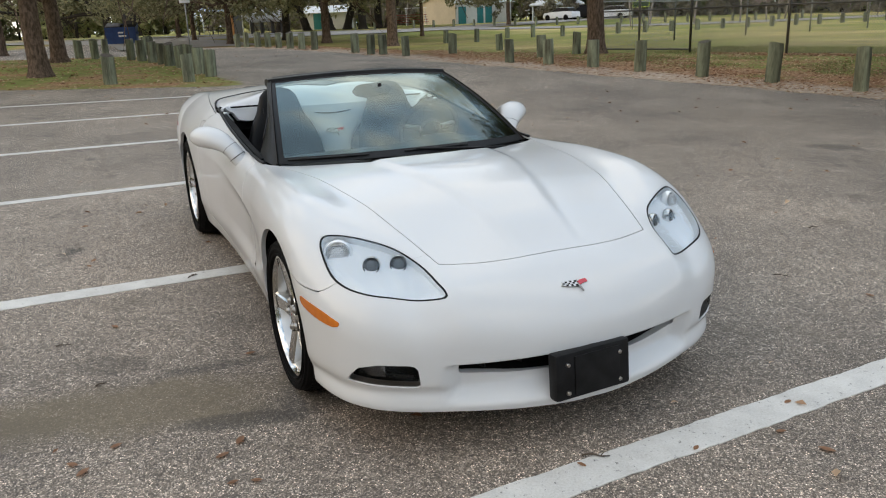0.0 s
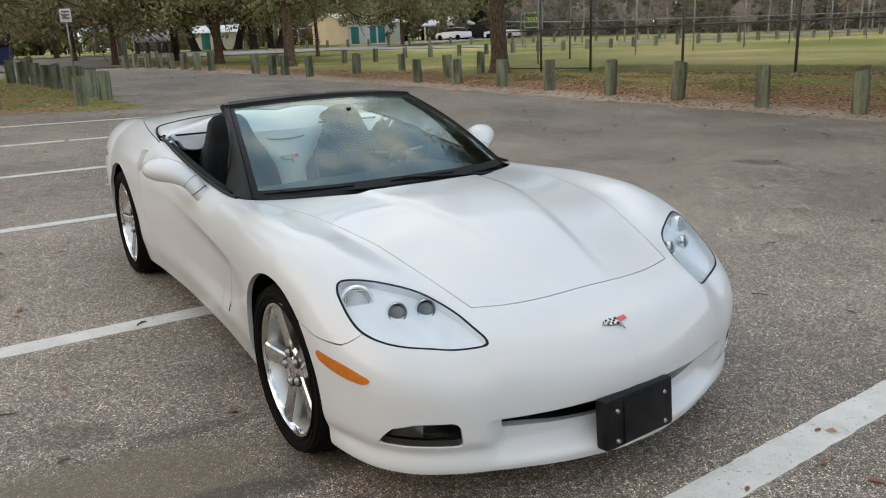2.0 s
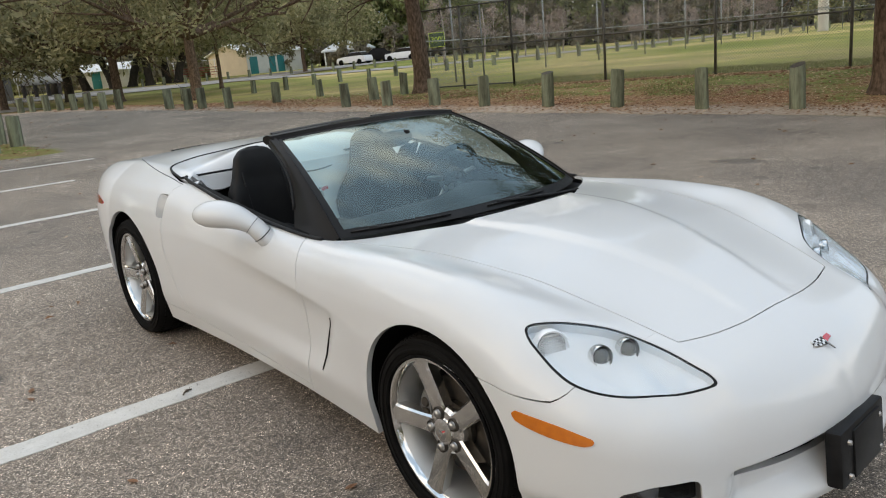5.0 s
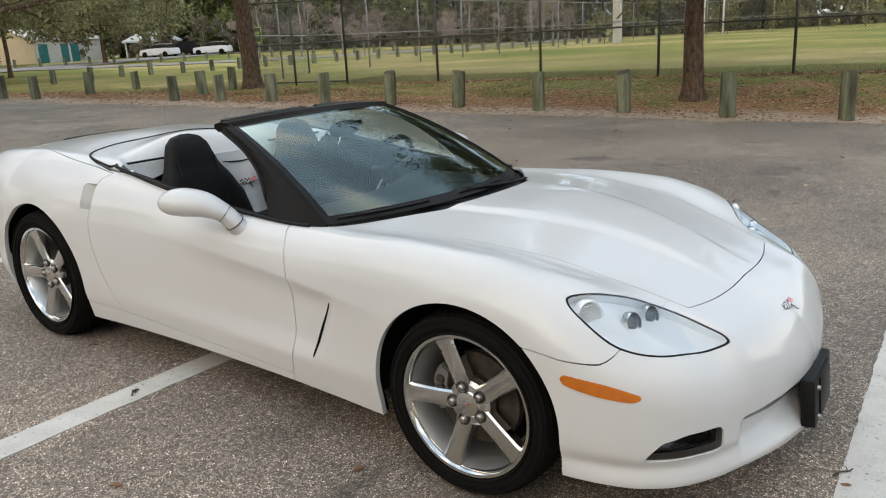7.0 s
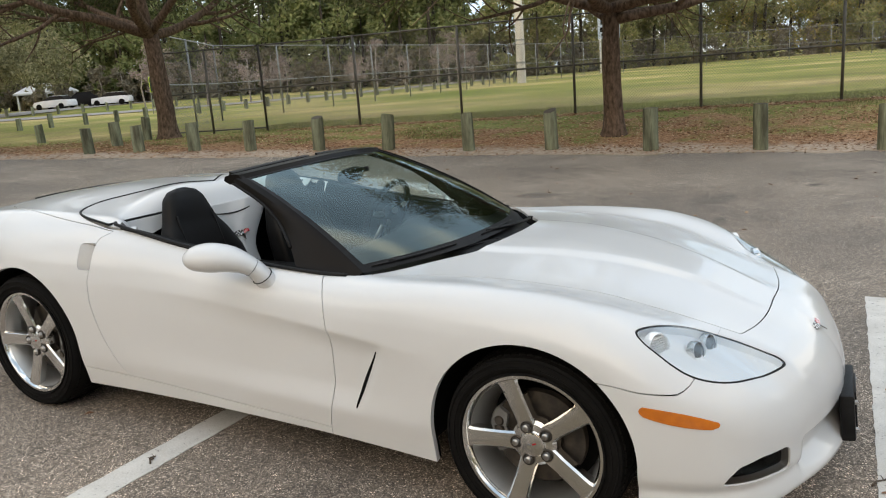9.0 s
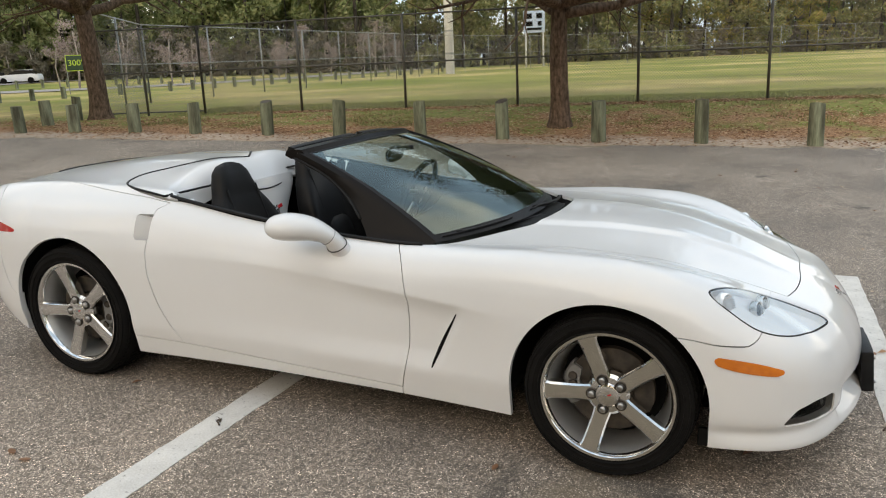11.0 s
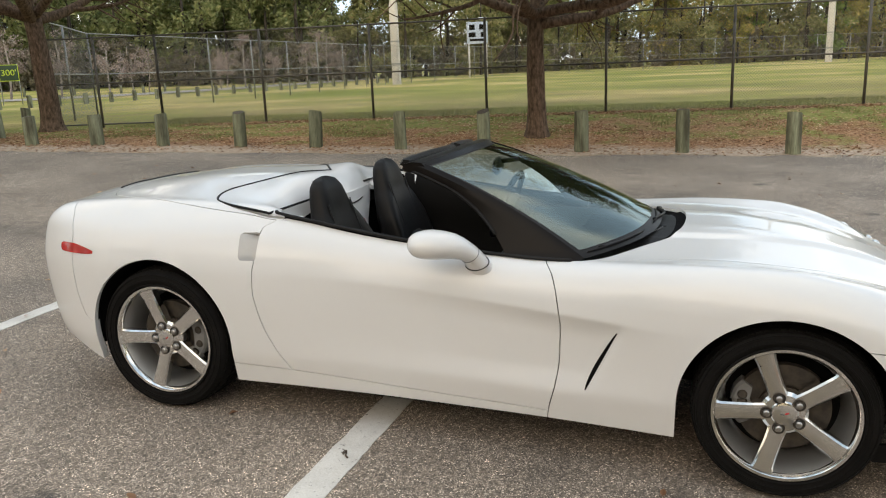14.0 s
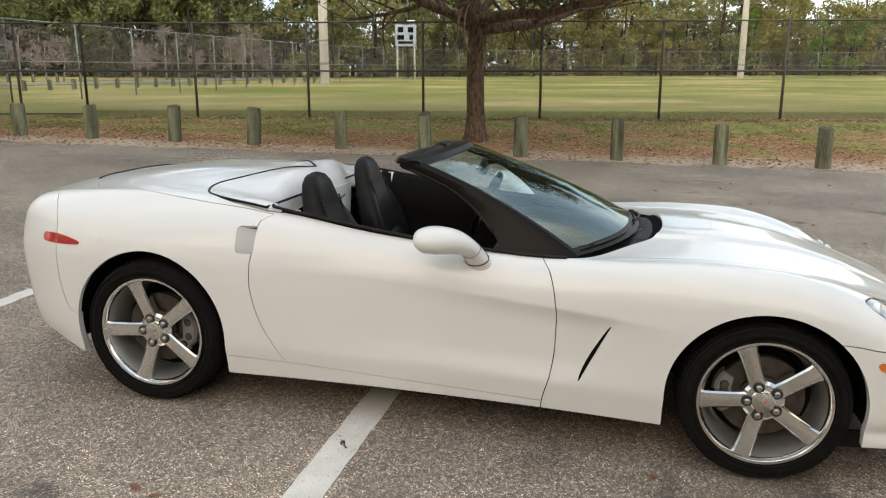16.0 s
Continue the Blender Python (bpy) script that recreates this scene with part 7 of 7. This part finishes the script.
def make_seat(m):
    S = part("seat", None, IN, "black leather bucket seat with integral headrest", Matrix.Translation((0, 0.375 * m, 0)))
    # the back: sections up a reclined line, bolsters to the front
    prof = [(0.36, -1.86, 0.225, 0.085, 0.05), (0.48, -1.905, 0.245, 0.085, 0.075), (0.62, -1.945, 0.248, 0.08, 0.085), (0.74, -1.985, 0.232, 0.075, 0.075), (0.84, -2.018, 0.19, 0.07, 0.045),
            (0.90, -2.038, 0.152, 0.065, 0.018), (0.96, -2.052, 0.132, 0.062, 0.006), (1.01, -2.062, 0.115, 0.055, 0.0), (1.045, -2.069, 0.08, 0.038, 0.0), (1.058, -2.072, 0.03, 0.015, 0.0)]
    rows = []
    for t in np.linspace(0, len(prof) - 1, 34):
        i = min(int(t), len(prof) - 2)
        f = t - i
        z, x, hw, th, bol = (prof[i][k] * (1 - f) + prof[i + 1][k] * f for k in range(5))
        row = []
        for k in range(28):
            a = 2 * math.pi * k / 28
            cy, cx = math.cos(a), math.sin(a)
            yy = hw * math.copysign(abs(cy) ** 0.62, cy)
            xx = th * math.copysign(abs(cx) ** 0.75, cx)
            if cx > 0:
                xx += 0.55 * bol * (abs(yy) / hw) ** 2.4 - 0.02 * (1 - (yy / hw) ** 2)
            row.append((x + xx, yy, z))
        rows.append(row)
    sweep("backrest", rows, M_LEATHER, S, "black leather backrest", sharp=1.2)
    rows = []
    for x in np.linspace(-1.36, -1.88, 12):
        e = 1 - 0.25 * max(0, (x + 1.44) / 0.08) ** 2
        top = 0.40 - 0.05 * (x + 1.36) / -0.52 - 0.03 * max(0, (x + 1.42) / 0.06)
        row = []
        for k in range(24):
            a = 2 * math.pi * k / 24
            cy, cz = math.cos(a), math.sin(a)
            yy = 0.245 * e * math.copysign(abs(cy) ** 0.55, cy)
            zz = 0.075 * math.copysign(abs(cz) ** 0.7, cz) + (0.06 * (abs(yy) / 0.245) ** 3 if cz > 0 else 0)
            row.append((x, yy, top - 0.08 + zz))
        rows.append(row)
    sweep("cushion", rows, M_LEATHER, S, "black leather seat cushion", sharp=1.2)
    rows = []                                       # padded insert at the small of the back
    for t in np.linspace(-1, 1, 11):
        s = max(0.12, (1 - abs(t) ** 2.6) ** 0.5)
        z = 0.545 + 0.105 * t
        rows.append([(-1.852 - 0.31 * (z - 0.545) + 0.030 * s * math.sin(a), 0.125 * (0.35 + 0.65 * s) * math.cos(a), z) for a in np.linspace(0, 2 * math.pi, 16, endpoint=False)])
    sweep("lumbar_pad", rows, M_LEATHER, S, "black padded insert", sharp=1.2)
    box("seat_base", (0.46, 0.40, 0.12), M_BLACK, S, pose(-1.62, 0, 0.24), 0.02)
    for sy in (-1, 1):                              # seams
        tube("seam", [(x - 0.007, sy * 0.115, z) for z, x in ((0.46, -1.825), (0.60, -1.868), (0.74, -1.915), (0.86, -1.962), (0.94, -1.988))], 0.004, M_BLACK, S, 5)
    return S


make_seat(1)
make_seat(-1)
# waterfall panel between the seats
rows = []
for t in np.linspace(0, 1, 12):
    x, z = -2.128 + 0.10 * t + 0.07 * t ** 3, 0.925 - 0.46 * t
    hw = 0.28 - 0.185 * float(ramp(t, 0.0, 0.62))
    rows.append([(x - 0.05, hw, z - 0.02), (x, hw, z - 0.006), (x + 0.014, hw * 0.8, z), (x + 0.02, 0, z), (x + 0.014, -hw * 0.8, z), (x, -hw, z - 0.006), (x - 0.05, -hw, z - 0.02)])
WF = sweep("waterfall_panel", rows, M_PAINT, IN, "white panel falling between the seats")
tube("joint_line", [(-2.092 - 0.03 * (y / 0.2) ** 2, y, 0.866 + 0.025 * (y / 0.2) ** 2) for y in np.linspace(-0.21, 0.21, 11)], 0.004, M_BLACK, WF, 5)
badge(pose(-2.056, 0.012, 0.74, 0, -14, 0), WF, 0.14, M_BARS)
# dash, binnacle, wheel, console, mirror
rows = []
for y in np.linspace(-0.74, 0.74, 25):
    hump = 0.035 * math.exp(-((y - 0.375) / 0.20) ** 2)
    e = 0.03 * abs(y / 0.74) ** 4
    rows.append([(-0.72, y, 0.765 - e), (-0.90, y, 0.79 - e), (-1.06, y, 0.795 + hump - e), (-1.14 - hump * 1.2, y, 0.785 + hump - e), (-1.17 - hump, y, 0.755 - e), (-1.13, y, 0.62), (-1.08, y, 0.45), (-0.72, y, 0.45)])
sweep("dashboard", rows, M_DASH, IN, "dark grey moulded dashboard", sharp=1.0)
rows = []
for x in np.linspace(-1.08, -2.05, 10):
    z = 0.58
    rows.append([(x, -0.13, 0.25), (x, -0.125, z - 0.03), (x, -0.10, z), (x, 0.10, z), (x, 0.125, z - 0.03), (x, 0.13, 0.25)])
sweep("centre_console", rows, M_LEATHER, IN, "black centre console")
SW = part("steering_wheel", None, IN, "black leather steering wheel with bright spokes", pose(-1.345, 0.375, 0.825, 0, -68, 0))
ring = [(0.185 * math.cos(a), 0.185 * math.sin(a), 0) for a in np.linspace(0, 2 * math.pi, 49)]
tube("rim", ring, 0.016, M_LEATHER, SW, 10)
lathe("hub", [(0.0, 0.012), (0.05, 0.010), (0.07, -0.004), (0.075, -0.05)], M_LEATHER, SW, None, 28)
for a in (10, 170, 250, 290):
    ca, sa = math.cos(radians(a - 90 + 0)), math.sin(radians(a - 90))
    tube("spoke", [(0.05 * ca, 0.05 * sa, -0.01), (0.18 * ca, 0.18 * sa, 0)], [0.016, 0.011], M_STEEL, SW, 8)
RV = part("rear_view_mirror", None, WS, "black rear-view mirror on a stalk", pose(-1.30, 0.0, 1.085, 0, 0, 8))
rows = []
for t in np.linspace(-1, 1, 15):
    s = (1 - abs(t) ** 3.2) ** 0.5 if abs(t) < 1 else 0.12
    s = max(s, 0.15)
    rows.append([(0.024 * math.cos(a) * s, 0.125 * t, 0.040 * math.sin(a) * s) for a in np.linspace(0, 2 * math.pi, 14, endpoint=False)])
sweep("housing", rows, M_BLACK, RV)
tube("stalk", [(0.0, 0, 0.02), (0.10, 0, 0.035)], 0.012, M_BLACK, RV, 8)
# dark slot across the tail, over the deck's end
pts = []
for y in np.linspace(-0.34, 0.34, 15):
    x = -3.37 + 0.10 * (abs(y) / 0.42) ** 3
    pts.append((x, y, float(top_height(np.array([x]), np.array([y]))[0]) + 0.002))
tube("tail_strip", pts, 0.0045, M_BLACK, CAR, 6, "black strip across the tail")
for m in (1, -1):
    for y in (0.36, 0.62):
        lathe("tail_lamp", [(0.0, 0.012), (0.04, 0.010), (0.062, 0.002), (0.068, -0.02)], M_RED, CAR, pose(-3.485 + 0.06 * (y > 0.5), m * y, 0.70, 0, -90, 0), 28, label="round red tail lamp")

# ---- the dark blue pickup, driven on along the lane past the row of posts ----
M_NAVY = material("dark blue truck paint", (0.010, 0.014, 0.045), 0.25, 0, (0.008, 0.011, 0.035), 3, 0.5, 300, 0.03, coat=1.0)
M_LOWER = material("grey two-tone truck paint", (0.16, 0.16, 0.165), 0.3, 0, (0.13, 0.13, 0.135), 3, 0.5, 300, 0.03, coat=0.8)
M_TINT = plain_glass("tinted truck glass", (0.25, 0.27, 0.28), 0.0, 1.0, 0.6)
tx, ty = on_row(21.5, -3.2)
TRUCK = thing("pickup_truck", "dark blue crew pickup truck with chrome wheels on the lane", "truck", pose(tx, ty, 0, 0, 0, math.degrees(math.atan2(ROW.y, ROW.x))))


def slab(name, x0, x1, half, z0, z1, mat, parent, label="", tuck=0.06, bev=0.05):
    """A panelled box with leaning sides and soft edges, lying along the truck."""
    rows = []
    for x in np.linspace(x0, x1, 6):
        e = bev * (x in (x0, x1))
        rows.append([(x, -half + tuck * 0.4, z0), (x, -half, z0 + (z1 - z0) * 0.4), (x, -half + tuck * 0.3, z1 - bev), (x, -half + tuck + bev, z1 - e), (x, half - tuck - bev, z1 - e),
                     (x, half - tuck * 0.3, z1 - bev), (x, half, z0 + (z1 - z0) * 0.4), (x, half - tuck * 0.4, z0)])
    return sweep(name, rows, mat, parent, label)


slab("hood", 1.05, 2.55, 0.90, 0.72, 1.24, M_NAVY, TRUCK)
slab("cab_lower", -1.45, 1.05, 0.97, 0.72, 1.28, M_NAVY, TRUCK)
slab("bed_side", -3.3, -1.48, 0.97, 0.72, 1.32, M_NAVY, TRUCK)
slab("lower_body", -3.3, 2.5, 0.96, 0.50, 0.74, M_LOWER, TRUCK, "grey lower body")
# flat black sheet on the closed bed, standing for a shaded hollow
box("bed_shade", (1.6, 1.5, 0.02), M_GAP, TRUCK, pose(-2.4, 0, 1.33), 0.005)
rows = []
for x, w, z in ((-1.40, 0.80, 1.84), (-1.2, 0.76, 1.90), (0.0, 0.76, 1.92), (0.35, 0.77, 1.86), (1.05, 0.88, 1.27)):
    rows.append([(x, -0.90, 1.26), (x, -w, z - 0.03), (x, -w + 0.1, z), (x, w - 0.1, z), (x, w, z - 0.03), (x, 0.90, 1.26)])
sweep("cab_roof", rows, M_NAVY, TRUCK)
for m in (1, -1):
    for x0, x1 in ((-1.2, -0.35), (-0.25, 0.55)):
        v = [(x0, m * 0.905, 1.33), (x1 + 0.18, m * 0.905, 1.33), (x1 - 0.12, m * 0.80, 1.80), (x0 + 0.05, m * 0.80, 1.80)]
        part("side_window", mesh_of("side_window", v, [(0, 1, 2, 3)], M_TINT, False), TRUCK, "tinted side glass")
    for x in (-3.28,):
        box("tail_lamp", (0.04, 0.16, 0.42), M_RED, TRUCK, pose(x - 0.01, m * 0.85, 1.08), 0.015, "red tail lamp")
    box("headlamp", (0.10, 0.34, 0.34), M_LAMP, TRUCK, pose(2.53, m * 0.72, 1.02), 0.04, "clear headlamp")
    box("door_mirror", (0.14, 0.22, 0.24), M_NAVY, TRUCK, pose(0.72, m * 1.10, 1.34), 0.04)
    box("running_board", (2.2, 0.16, 0.06), M_CHROME, TRUCK, pose(-0.25, m * 0.98, 0.46), 0.02, "chrome running board")
    for x in (-1.48, -0.30, 0.95):
        box("door_gap", (0.010, 0.012, 0.62), M_GAP, TRUCK, pose(x, m * 0.968, 1.0))
    for x in (-0.45, 0.7):
        box("door_handle", (0.16, 0.03, 0.04), M_NAVY, TRUCK, pose(x - 0.15, m * 0.975, 1.12), 0.012)
    for x in (-2.35, 1.72):
        W = part("wheel", None, TRUCK, "chrome wheel with black tyre", pose(x, m * 0.97, 0.40) @ (pose(0, 0, 0, 0, 0, 180) if m > 0 else Matrix()))
        lathe("tyre", [(0.24, 0.03), (0.25, -0.01), (0.34, -0.02), (0.39, 0.01), (0.40, 0.05), (0.40, 0.22), (0.36, 0.27), (0.24, 0.26)], M_RUBBER, W, None, 40, "y")
        lathe("rim", [(0.25, 0.0), (0.235, -0.008), (0.22, 0.02), (0.20, 0.10)], M_CHROME, W, None, 40, "y")
        lathe("hub", [(0.0, 0.0), (0.05, 0.0), (0.08, 0.02), (0.20, 0.06)], M_IRON, W, None, 24, "y")
        for k in range(6):
            a = radians(60 * k)
            tube("spoke", [(0.05 * math.cos(a), 0.012, 0.05 * math.sin(a)), (0.23 * math.cos(a), 0.012, 0.23 * math.sin(a))], [0.035, 0.028], M_CHROME, W, 6)
        lathe("arch_liner", [(0.46, 0.03), (0.46, 0.3)], M_GAP, W, None, 32, "y")
v = [ (1.02, -0.80, 1.29), (1.02, 0.80, 1.29), (0.40, 0.70, 1.83), (0.40, -0.70, 1.83)]
part("windshield", mesh_of("windshield", [(x + 0.02, y, z + 0.012) for x, y, z in v], [(0, 1, 2, 3)], M_TINT, False), TRUCK, "tinted windshield")
box("front_bumper", (0.22, 1.9, 0.28), M_NAVY, TRUCK, pose(2.56, 0, 0.62), 0.06)
box("rear_bumper", (0.16, 1.8, 0.2), M_BLACK, TRUCK, pose(-3.36, 0, 0.62), 0.04)
G = box("grille", (0.06, 1.02, 0.36), M_NAVY, TRUCK, pose(2.58, 0, 1.02), 0.02)
for k in range(3):
    box("grille_bar", (0.03, 0.98, 0.05), M_BLACK, G, pose(0.03, 0, -0.11 + 0.11 * k), 0.01)
box("emblem", (0.02, 0.20, 0.08), M_CHROME, G, pose(0.045, 0, 0), 0.01, "plain oval emblem")
D = box("door_placard", (0.42, 0.006, 0.36), M_WHITE, TRUCK, pose(0.25, -0.975, 1.02), 0.001, "white door sign with text bars")
for k in range(3):
    box("text_bar", (0.3, 0.004, 0.05), M_BARS if k == 0 else M_GREYPL, D, pose(0, -0.004, 0.1 - 0.1 * k))
